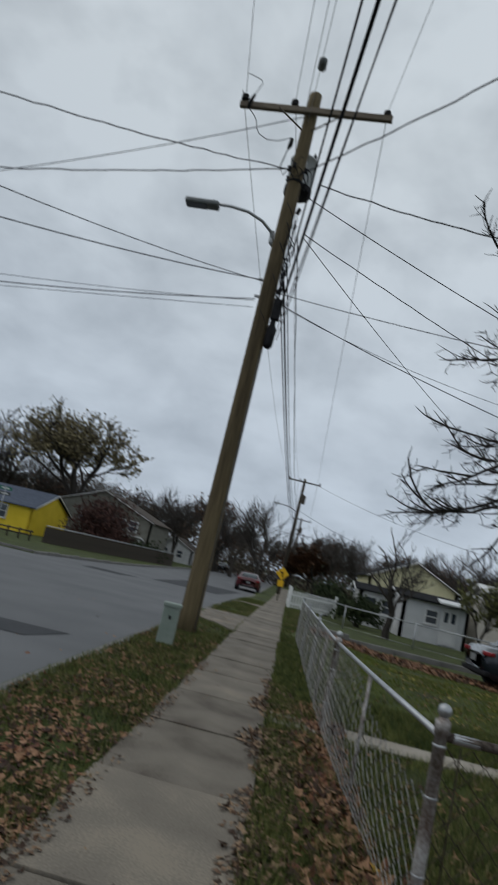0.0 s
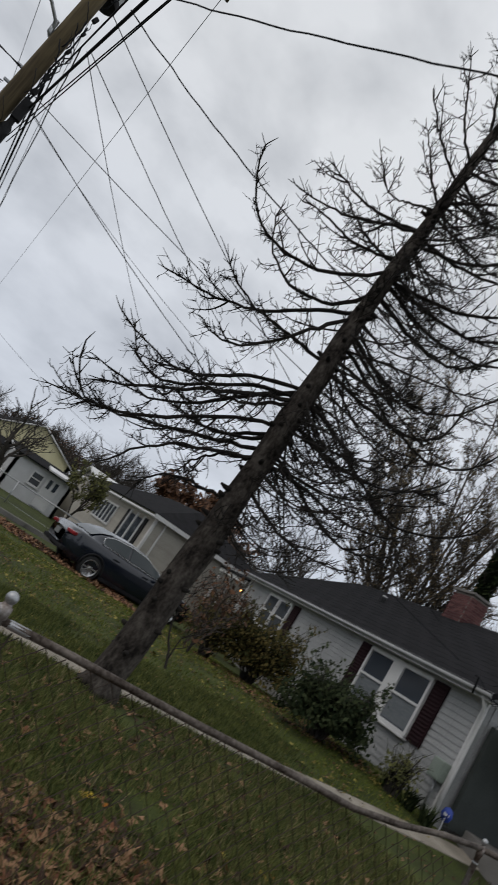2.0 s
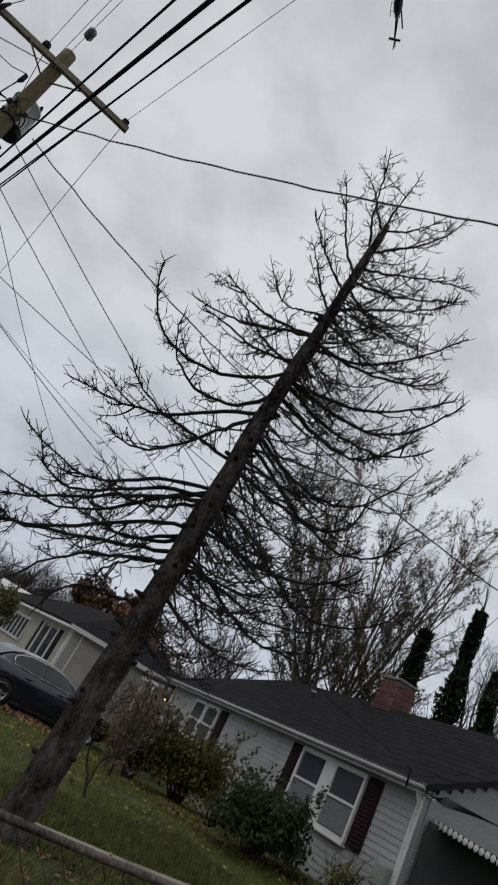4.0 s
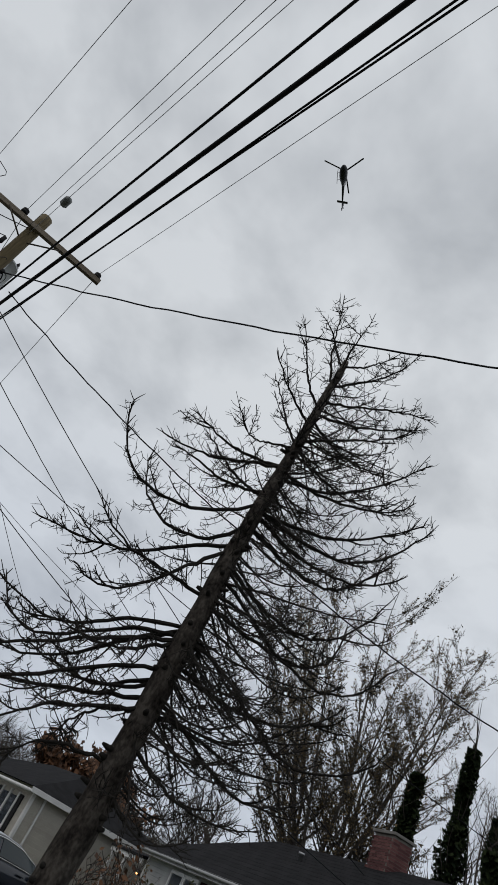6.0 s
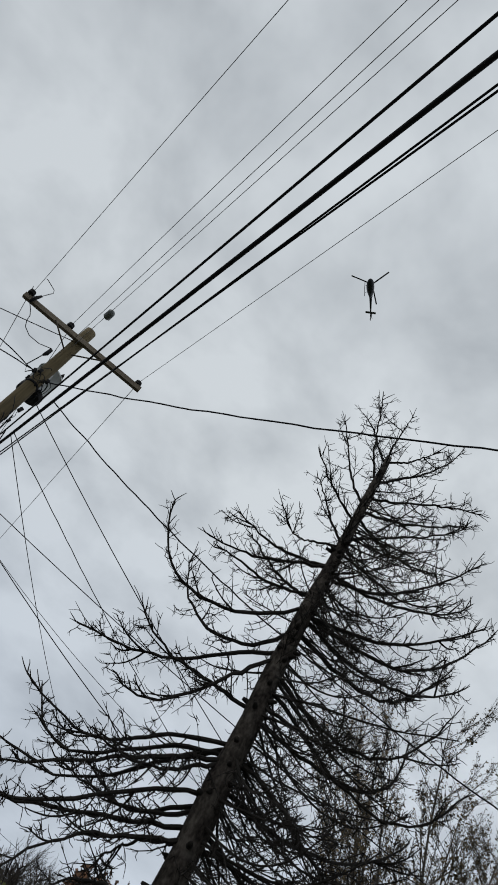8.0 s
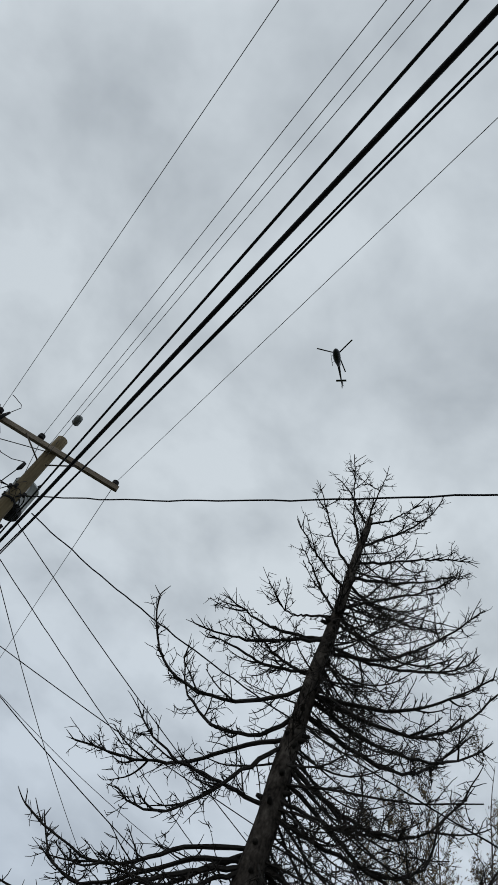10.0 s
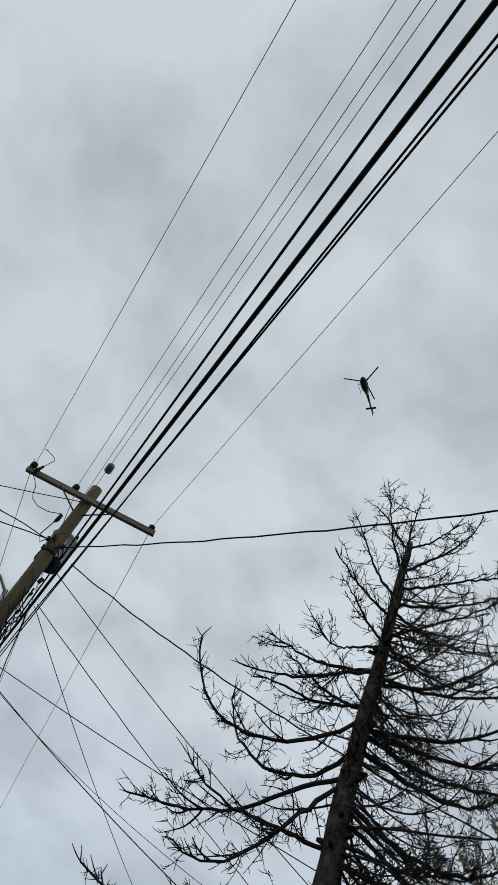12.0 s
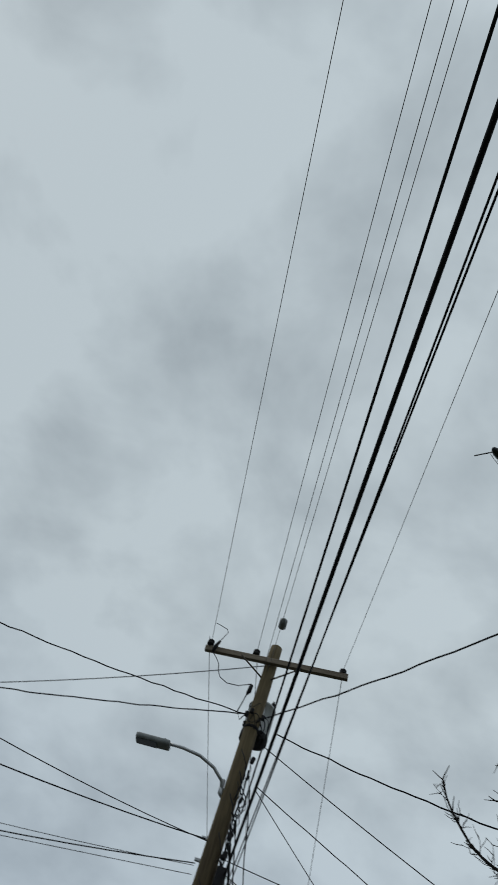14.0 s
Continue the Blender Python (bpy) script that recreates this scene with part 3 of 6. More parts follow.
part("hanger", boxed((0.10, 0.05, 9.35), (0.10, 0.10, 0.5), bevel=0.01), M_galv, pole)
lathe("rack_bracket", [(0.150, 9.02), (0.162, 9.03), (0.162, 9.07), (0.150, 9.08)], M_black, pole, "", 18)
# street lamp
lamp_pts = [(-0.16, -0.02, 7.70), (-0.19, -0.05, 7.76), (-0.22, -0.12, 7.84), (-0.40, -0.30, 7.93), (-0.68, -0.48, 7.97), (-1.00, -0.60, 7.95), (-1.28, -0.65, 7.92)]
tube("lamp_arm", lamp_pts, 0.030, M_galv, pole, "grey curved steel lamp arm", 10)
tube("lamp_clamp", [(-0.14, -0.01, 7.62), (-0.19, -0.02, 7.66), (-0.20, -0.04, 7.90)], 0.045, M_galv, pole)
head = part("lamp_head", boxed((-1.56, -0.66, 7.87), (0.66, 0.25, 0.10), pose(0, 0, 0, 0, -3, 2), bevel=0.04), M_lamp, pole, "dark grey slab-shaped street lamp head", True)
part("lamp_lens", boxed((-1.66, -0.66, 7.812), (0.40, 0.19, 0.02), pose(0, 0, 0, 0, -3, 2), bevel=0.008), M_glass, head)
lathe("photocell", [(0.03, 0), (0.035, 0.02), (0.035, 0.05), (0.02, 0.065)], M_black, head, "", 10, pose(-1.36, -0.66, 7.92))
# tangle of secondary leads round the transformer
rp = random.Random(7)
for k in range(10):
    a0, z0 = rp.uniform(-2.9, 0.6), rp.uniform(9.05, 9.75)
    bow, pts = rp.uniform(0.08, 0.17), []
    for j in range(13):
        rr = 0.16 + bow * math.sin(math.pi * j / 12)
        pts.append((rr * math.cos(a0 + 0.13 * j) - 0.02, rr * math.sin(a0 + 0.13 * j) - 0.02, z0 + 0.09 * math.sin(j * 0.55 + k) - 0.03 * j * (k % 2)))
    tube("secondary_lead", pts, rp.choice((0.007, 0.010, 0.013)), M_cable, pole, "", 6)
for a0, z0 in ((-2.5, 9.28), (-1.9, 9.33), (0.3, 9.05), (-0.5, 9.30), (2.6, 9.2)):
    lathe("spool", [(0.03, -0.05), (0.045, -0.04), (0.03, 0.0), (0.045, 0.04), (0.03, 0.05)], M_black, pole, "", 10, pose(0.2 * math.cos(a0), 0.2 * math.sin(a0), z0))
# communications gear down the shaft
for k in range(20):
    z0 = rp.uniform(6.0, 8.7)
    a = rp.uniform(-1.1, 0.5)
    r = 0.17
    rise, bow, swing, pts = rp.uniform(0.07, 0.16), rp.uniform(0.03, 0.15), rp.uniform(-0.12, 0.12), []
    for j in range(10):
        z = z0 + (j - 4.5) * rise * 0.55
        rr = r + 0.03 + bow * math.sin(math.pi * j / 9) + 0.012 * math.sin(j * 2.1 + k)
        aa = a + swing * j
        pts.append((rr * math.cos(aa), rr * math.sin(aa), z))
    tube("drop_loop", pts, rp.choice((0.006, 0.008, 0.011)), M_cable, pole, "", 6)
for z, s in ((8.40, 0.06), (8.05, 0.045), (7.62, 0.05), (6.98, 0.06), (6.66, 0.065)):
    part("terminal_box", boxed((0.22, -0.08, z), (s * 1.3, s * 1.2, s * 2), pose(0, 0, 0, 0, 12, 20), bevel=0.015), M_black, pole)
closure = lathe("splice_closure", [(0.05, 5.46), (0.085, 5.50), (0.095, 5.6), (0.095, 5.86), (0.06, 5.93), (0.045, 6.2), (0.03, 6.3)], M_black, pole, "black cable splice closure", 12, pose(0.24, -0.08, 0))
part("terminal_box", boxed((0.26, -0.1, 6.25), (0.17, 0.15, 0.42), bevel=0.02), M_black, pole)
for x, z in ((0.20, 8.2), (0.235, 7.2)):
    tube("riser_cable", [(x, -0.06, z), (x + 0.02, -0.08, z - 0.5), (x - 0.02, -0.07, z - 1.0), (x + 0.02, -0.08, z - 1.4)], 0.016, M_cable, pole)
tube("ground_wire", [(0.155, -0.10, 0.1), (0.15, -0.09, 3), (0.14, -0.085, 5.4)], 0.009, M_wire, pole)
for z in (6.86, 6.50):
    part("drop_hook", boxed((-0.19, 0, z), (0.12, 0.05, 0.05), bevel=0.01), M_galv, pole)

pedestal = thing("cable_pedestal", "grey-green plastic cable pedestal beside the pole", "utility box", pose(-1.60, 9.77, 0, 0, 0, 6) @ Matrix.Scale(0.9, 4))
part("body", boxed((0, 0, 0.30), (0.27, 0.22, 0.64), bevel=0.025), M_cab, pedestal)
part("lid", boxed((0, 0, 0.64), (0.30, 0.25, 0.07), bevel=0.02), M_cab, pedestal)
part("latch", boxed((0, -0.115, 0.45), (0.04, 0.015, 0.06), bevel=0.004), M_black, pedestal)


def far_pole(x, y, h, arms):
    z = fall(y)
    p = thing("utility_pole", "dark distant timber utility pole with crossarm", "utility pole", pose(x, y, z, 0, 1.2, 0), group="street poles")
    lathe("shaft", [(0.17, -0.3), (0.15, h * 0.6), (0.12, h)], M_pole_far, p, "", 12)
    part("crossarm", boxed((0, -0.16, h - 0.3), (2.9, 0.10, 0.12), bevel=0.008), M_pole_far, p)
    for xx in (-1.38, -0.4, 1.38):
        insulator(xx, -0.16, h - 0.25, p, 1.2)
    if arms:
        tube("lamp_arm", [(-0.1, 0, h - 3.0), (-0.8, 0, h - 2.7), (-1.7, 0, h - 2.65)], 0.035, M_pole_far, p)
        part("lamp_head", boxed((-1.95, 0, h - 2.66), (0.6, 0.22, 0.1), bevel=0.03), M_lamp, p)
        lathe("transformer", [(0.2, h - 2.2), (0.21, h - 2.15), (0.21, h - 1.5), (0.1, h - 1.42)], M_pole_far, p, "", 14, pose(0.22, 0, 0))


P2 = (-0.76, 57.0)
far_pole(*P2, 10.25, True)
far_pole(-0.4, 96.0, 10.2, True)
far_pole(0.6, 132.0, 10.2, False)
PB = (4.4, -36.0)
far_pole(*PB, 11.0, True)

# lines to the pole behind: start, end, sag, radius
BACK = (
    ((-3.01, 11.67, 10.74), (3.22, -36.0, 11.52), 0.2, 0.0056),
    ((-1.97, 11.67, 10.79), (4.17, -36.0, 11.21), 0.48, 0.0056),
    ((-0.07, 11.67, 10.86), (6.04, -36.0, 11.42), 0.37, 0.0056),
    ((-1.73, 11.75, 10.53), (4.45, -36.0, 10.54), 0.78, 0.0056),
    ((-1.63, 11.76, 10.39), (4.72, -36.0, 10.33), 0.76, 0.0052),
    ((-1.32, 11.81, 7.42), (4.74, -36.0, 7.17), 0.7, 0.014),
    ((-1.3, 11.82, 6.36), (5.28, -36.0, 6.75), 0.68, 0.021),
    ((-1.23, 11.8, 5.67), (5.49, -36.0, 6.59), 0.35, 0.008),
    ((-1.28, 11.81, 5.75), (5.78, -36.0, 6.61), 0.46, 0.008),
)
for k, (a, b, sag, r) in enumerate(BACK):
    line = overhead(a, b, sag, r, M_wire if k < 5 else M_cable, "thin bare overhead conductor" if k < 5 else "heavy black overhead cable", group="overhead wires" if k < 5 else "overhead cables", n=48)
    if k == 4:
        splice = line
tube("line_device", [(0, 0, 0), (0.01, -0.03, 0.0), (0.02, -0.06, -0.003), (0.045, -0.24, -0.01), (0.055, -0.30, -0.012)], [0.02, 0.06, 0.085, 0.08, 0.02], M_lamp, splice, "dark inline cable device", 8).matrix_basis = pose(-1.41, 10.18, 10.29)
for (x, z, xe) in ((-3.10, 10.84, -2.1), (-1.97, 10.84, -1.1), (-0.07, 10.84, 0.6)):
    overhead((x, PY - 0.19, z), (xe, P2[1], fall(57) + 10.1), 0.8, 0.0075)
# heavy communications cables on to the next pole
for (x, z, ze, r, wob) in ((-1.40, 7.4, 6.6, 0.012, 0.0), (-1.36, 6.9, 6.2, 0.022, 0.0), (-1.33, 6.5, 5.9, 0.013, 0.0), (-1.30, 7.9, 7.2, 0.012, 0.02)):
    overhead((x, PY, z), (P2[0] + 0.15, P2[1], fall(57) + ze), 0.75, r, M_cable, "heavy black overhead cable", group="overhead cables", wob=wob, n=40)
for a, b in (((P2[0], 57), (-0.4, 96)), ((-0.4, 96), (0.6, 132))):
    for dx, z in ((-1.38, 10.0), (-0.4, 10.0), (1.38, 10.0), (0.15, 6.6), (0.15, 6.0)):
        overhead((a[0] + dx, a[1], z - 0.45), (b[0] + dx, b[1], z - 0.45), 0.7, 0.010, M_cable)
overhead((P2[0] + 1.3, P2[1], 9.5), (16, 42, 5.0), 0.6, 0.012, M_cable, "service wire to a house", group="service drops")
overhead((P2[0] + 0.1, P2[1], 7.0), (9, 40, 3.2), 0.4, 0.012, M_cable, "service wire to a house", group="service drops")

# service drops to the houses
DROPS = (
    ((-1.46, 11.75, 9.26), (14.8, -11.65, 8.86), 1.29, 0.013, 0.014),
    ((-1.08, 11.74, 9.03), (14.21, 4.41, 5.7), 1.07, 0.013, 0.014),
    ((-1.24, 11.78, 8.72), (18.09, 13.47, 3.47), 0.74, 0.01, 0.0),
    ((-1.17, 11.77, 7.93), (15.72, 19.94, 5.26), 0.35, 0.01, 0.006),
    ((-1.19, 11.8, 7.88), (10.39, 30.42, 6.9), 0.4, 0.009, 0.0),
    ((-1.35, 11.74, 6.58), (13.6, 5.03, 3.84), 0.37, 0.008, 0.0),
    ((-1.33, 11.76, 6.39), (11.22, 9.24, 2.91), 0.52, 0.009, 0.0),
    ((-1.31, 11.75, 6.35), (9.27, 8.41, 4.14), 0.71, 0.005, 0.0),
    ((-1.73, 11.79, 9.31), (-18.28, 1.42, 7.46), 1.13, 0.013, 0.014),
    ((-1.75, 11.77, 9.31), (-18.84, 8.62, 5.78), 0.66, 0.013, 0.013),
    ((-1.71, 11.77, 10.53), (-22.56, 13.81, 6.44), 0.91, 0.01, 0.0),
    ((-1.72, 11.8, 6.8), (-12.09, -4.95, 3.57), 0.78, 0.007, 0.0),
    ((-1.78, 11.78, 6.82), (-15.93, -0.71, 4.18), 0.76, 0.01, 0.0),
    ((-1.83, 11.83, 6.43), (-17.01, 6.08, 3.57), 0.58, 0.01, 0.0),
    ((-1.84, 11.85, 6.4), (-18.21, 9.0, 4.95), 0.45, 0.006, 0.0),
    ((-1.83, 11.85, 6.26), (-19.17, 7.84, 2.78), 0.06, 0.006, 0.0),
)
for k, (a, b, sag, r, wob) in enumerate(DROPS):
    overhead(a, b, sag, r, M_cable, "black service drop from the pole to a house", group="service drops", wob=wob, n=84 if wob else 24, seed=k)


# ---------------- the dead conifer ----------------
TREE = Vector((3.03, 6.30, land(3.03, 6.3)))
T_AWAY = Vector((TREE.x, TREE.y, 0)).normalized()
T_RIGHT = Vector((T_AWAY.y, -T_AWAY.x, 0))


def trunk_at(z):
    """The trunk's middle at a height: a slight lean and sweep."""
    u = -0.03 + 0.043 * z + 0.02 * math.sin(z * 0.9)
    return TREE + T_RIGHT * u + T_AWAY * (0.03 * z) + Vector((0, 0, z))


def bent(p0, d0, d1, length, n, rnd, wob, late=1.0):
    """A limb's points: it starts along d0 and turns to d1."""
    pts, p = [Vector(p0)], Vector(p0)
    kick = Vector((0, 0, 0))
    for k in range(n):
        t = ((k + 0.5) / n) ** late
        d = (d0.lerp(d1, t * t * (3 - 2 * t))).normalized()
        kick = kick * 0.5 + Vector((rnd.uniform(-wob, wob), rnd.uniform(-wob, wob), rnd.uniform(-wob, wob)))
        p = p + (d + kick).normalized() * (length / n)
        pts.append(p.copy())
    return pts


def dress(v, f, pts, rnd, r0, density, twig):
    """Short side shoots and spiky twigs along a limb."""
    n = len(pts) - 1
    total = sum((pts[i + 1] - pts[i]).length for i in range(n))
    for c in range(int(total * density) + 2):
        t = rnd.uniform(0.14, 1.0)
        i = min(n - 1, int(t * n))
        q = pts[i].lerp(pts[i + 1], t * n - i)
        along = (pts[i + 1] - pts[i]).normalized()
        side = along.cross(Vector((rnd.uniform(-1, 1), rnd.uniform(-1, 1), rnd.uniform(-1, 1)))).normalized()
        d = (along * rnd.uniform(0.2, 0.8) + side * rnd.uniform(0.6, 1.0) + Vector((0, 0, rnd.uniform(-0.3, 0.2)))).normalized()
        ln = twig * rnd.choice((0.3, 0.45, 0.6, 0.9, 1.3)) * rnd.uniform(0.8, 1.2) * (1.2 - 0.6 * t)
        sub = bent(q, d, (d + Vector((0, 0, rnd.uniform(-0.2, 0.8))) + along * 0.5).normalized(), ln, 4, rnd, 0.10)
        rr = max(0.0050, r0 * rnd.uniform(0.22, 0.37) * (1.1 - 0.5 * t))
        tube_into(v, f, sub, [rr, rr * 0.92, rr * 0.8, rr * 0.65, 0.0026], 4, cap=False)
        for s in range(int(2 + ln * 14)):
            tt = rnd.uniform(0.1, 1.0)
            j = min(3, int(tt * 4))
            w = sub[j].lerp(sub[j + 1], tt * 4 - j)
            dd = ((sub[j + 1] - sub[j]).normalized() * rnd.uniform(0.1, 0.8) + Vector((rnd.uniform(-1, 1), rnd.uniform(-1, 1), rnd.uniform(-0.9, 0.9)))).normalized()
            l2 = rnd.uniform(0.04, 0.15)
            e = w + dd * l2 * 0.55
            tube_into(v, f, [w, e, e + (dd + Vector((rnd.uniform(-.4, .4), rnd.uniform(-.4, .4), rnd.uniform(-.2, .5)))).normalized() * l2 * 0.45], [0.0048, 0.0040, 0.0026], 3, cap=False)


rt = random.Random(21)
dead = thing("dead_conifer", "tall dead conifer with bare spiky upswept branches on the lawn", "tree")
heights = [0, 0.08, 0.22, 0.5] + [1.0 + 0.36 * k for k in range(22)] + [8.86]
tv, tf = [], []
tube_into(tv, tf, [trunk_at(z) + Vector((rt.uniform(-.012, .012), rt.uniform(-.012, .012), 0)) for z in heights],
          [0.26 if z < 0.05 else 0.228 if z < 0.15 else (0.188 - 0.0160 * z) * rt.uniform(0.94, 1.07) for z in heights], 16)
trunk = link_mesh("trunk", mesh_of("trunk", tv, tf), M_bark, dead, "grey-brown flaking bark with branch scars", True)
# knots where limbs were cut off
for k in range(70):
    z = rt.uniform(0.4, 7.0)
    a = rt.uniform(0, 6.283)
    r = 0.205 - 0.0163 * z
    c = trunk_at(z)
    d = Vector((math.cos(a), math.sin(a), 0.15)).normalized()
    tube("branch_stub", [c + d * r * 0.7, c + d * (r + 0.012), c + d * (r + rt.uniform(0.02, 0.07))], [0.034, 0.028, rt.uniform(0.010, 0.02)], M_twig, trunk, "", 7)

# the limbs: smooth sagging arcs that sweep up at the tip
def limb(z0, turn, reach, rise, dip_a, dip_b, at_a, at_b):
    """height on the trunk, turn out of the plane, reach, rise of the tip, then how high and how far out the arc pulls twice on its way."""
    c = trunk_at(z0)
    a = radians(turn)
    out = T_RIGHT * math.cos(a) + T_AWAY * math.sin(a)
    pts = []
    for k in range(19):
        t = k / 18
        w1, w2, w3 = 3 * t * (1 - t) ** 2, 3 * t * t * (1 - t), t ** 3
        p = c + out * reach * (w1 * at_a + w2 * at_b + w3) + Vector((0, 0, w1 * dip_a + w2 * dip_b + w3 * rise))
        if 0 < k < 18:
            p = p + Vector((rt.uniform(-.013, .013), rt.uniform(-.013, .013), rt.uniform(-.016, .016)))
        pts.append(p)
    size = abs(reach) + abs(rise) * 0.5
    r0 = (0.019 + 0.0038 * size) * (1.0 if z0 < 6.6 else 0.86)
    v, f = [], []
    tube_into(v, f, pts, [r0 * (1 - 0.66 * k / 18) * rt.uniform(0.9, 1.12) for k in range(19)], 6)
    dress(v, f, pts, rt, r0, 9, 0.33)
    for k in range(5):
        d = ((pts[-1] - pts[-2]).normalized() + Vector((rt.uniform(-.8, .8), rt.uniform(-.8, .8), rt.uniform(-.4, .7)))).normalized()
        q = pts[-1 - k % 3]
        tube_into(v, f, bent(q, d, d, rt.uniform(0.08, 0.26), 4, rt, 0.12), [0.0075, 0.0068, 0.006, 0.005, 0.0035], 4, cap=False)
    # a few long secondary shoots that follow the limb and curl up
    for k in range(1 + int(size * 1.2)):
        i = rt.randint(5, 15)
        along = (pts[i + 1] - pts[i]).normalized()
        d = (along * 0.8 + Vector((rt.uniform(-.8, .8), rt.uniform(-.8, .8), rt.uniform(-.55, .25)))).normalized()
        sub = bent(pts[i], d, (d * 0.6 + along * 0.4 + Vector((0, 0, rt.uniform(0.1, 0.9)))).normalized(), rt.uniform(0.3, 0.62), 8, rt, 0.06)
        tube_into(v, f, sub, [r0 * 0.46 * (1 - 0.6 * j / 8) for j in range(9)], 5)
        dress(v, f, sub, rt, r0 * 0.5, 9, 0.16)
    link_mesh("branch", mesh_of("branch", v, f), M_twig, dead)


limb(5.82, 12, -2.10, 0.19, -0.88, -1.08, 0.32, 0.88)
limb(5.48, -18, -1.72, 0.54, -0.89, -0.37, 0.29, 0.94)
limb(4.30, 10, -1.64, 0.35, 0.11, -0.14, 0.36, 0.69)
limb(5.11, -12, -2.41, -0.69, -0.50, -0.78, 0.48, 0.37)
limb(5.01, 25, -1.54, -1.27, -0.27, -1.59, 0.27, 0.61)
limb(6.49, -10, -1.47, 0.30, -0.12, 0.02, 0.41, 0.63)
limb(6.46, 20, -1.62, -0.73, -0.35, -0.62, 0.46, 0.47)
limb(5.92, -28, -1.29, 0.86, 0.13, 0.49, 0.43, 0.66)
limb(6.84, 8, -0.81, -0.06, -0.06, -0.39, 0.42, 0.69)
limb(6.03, -15, -1.52, 0.15, -0.28, 0.15, 0.47, 0.56)
limb(7.35, 30, -0.98, 0.45, 0.08, 0.25, 0.36, 0.7)
limb(6.93, -20, -0.77, 1.10, 0.32, 0.75, 0.42, 0.64)
limb(7.72, 5, -0.79, 1.32, 0.23, 0.91, 0.47, 0.69)
limb(3.88, -30, -2.47, -0.88, -0.33, -0.97, 0.41, 0.46)
limb(3.21, -15, -1.67, -0.15, -0.33, -0.31, 0.47, 0.49)
limb(8.20, 10, 1.09, 1.66, 0.49, 1.00, 0.4, 0.86)
limb(8.72, -25, 0.68, 0.38, 0.01, 0.16, 0.42, 0.73)
limb(7.86, -10, 1.51, 0.44, 0.12, 0.42, 0.34, 0.65)
limb(7.60, 25, 1.92, 1.42, 0.35, 0.83, 0.43, 0.65)
limb(7.00, -15, 1.42, 0.80, 0.29, 0.39, 0.33, 0.73)
limb(7.48, 30, 1.84, 0.49, -0.16, 0.03, 0.42, 0.65)
limb(6.32, 5, 1.92, 1.49, 0.02, 0.80, 0.48, 0.74)
limb(6.78, -30, 1.49, -0.56, -0.18, -0.86, 0.27, 0.7)
limb(6.42, 15, 2.08, 0.95, -0.05, 0.33, 0.29, 0.87)
limb(5.66, -12, 2.02, 0.75, 0.00, 0.01, 0.52, 0.6)
limb(5.72, 12, 2.49, 1.37, -0.15, 0.08, 0.56, 0.72)
limb(5.43, 35, 2.90, 1.44, -0.00, 0.06, 0.58, 0.62)
limb(4.38, -35, 0.93, 0.31, 0.02, -0.65, 0.66, 1.28)
limb(4.27, 10, 1.75, 0.70, -0.06, -0.40, 0.38, 1.07)
limb(3.78, -15, 2.32, -0.36, -0.03, -1.33, 0.41, 0.55)
limb(2.93, 20, 2.07, 0.26, 0.17, -0.23, 0.43, 0.56)
limb(2.58, -30, 1.28, -0.28, -0.12, -0.45, 0.32, 0.67)
limb(3.11, 30, 2.52, -0.00, -0.15, -0.74, 0.38, 0.63)
limb(4.85, -20, 1.88, 0.11, -0.46, -0.96, 0.35, 0.78)
limb(3.54, 22, 2.36, 0.69, -0.23, -0.06, 0.34, 0.8)
limb(4.66, -8, 2.19, -0.22, -0.34, -1.32, 0.31, 0.77)
limb(5.64, 28, 2.83, 0.97, -0.20, 0.14, 0.36, 0.76)
limb(8.26, 15, -0.48, 1.68, 0.50, 1.12, 0.71, 0.62)
limb(8.69, -20, -0.62, 1.01, 0.35, 0.69, 0.43, 0.5)
limb(3.36, 12, -2.29, -0.47, 0.04, -1.83, 0.31, 0.87)
limb(3.05, -10, -2.59, -0.64, -0.24, -0.59, 0.34, 0.62)
limb(2.96, 26, -1.45, -0.99, -0.37, -0.30, 0.44, 0.7)
limb(2.91, -20, -0.78, -0.54, -0.09, -0.15, 0.46, 0.81)
limb(2.34, 8, -0.98, -0.39, -0.02, 0.02, 0.34, 0.89)
limb(3.91, 5, -2.23, -0.46, -0.31, -0.96, 0.61, 0.35)
limb(3.75, -16, -2.32, -0.12, 0.14, -1.27, 0.42, 0.67)
limb(3.75, 24, -2.02, -1.21, -0.30, -0.80, 0.36, 0.63)
limb(3.29, -28, -1.53, -0.05, -0.35, -0.48, 0.6, 0.34)
limb(3.77, 30, -1.36, -0.60, -0.42, -0.58, 0.39, 0.46)
limb(8.62, 10, 0.10, 1.37, 0.46, 0.91, -0.29, 0.58)

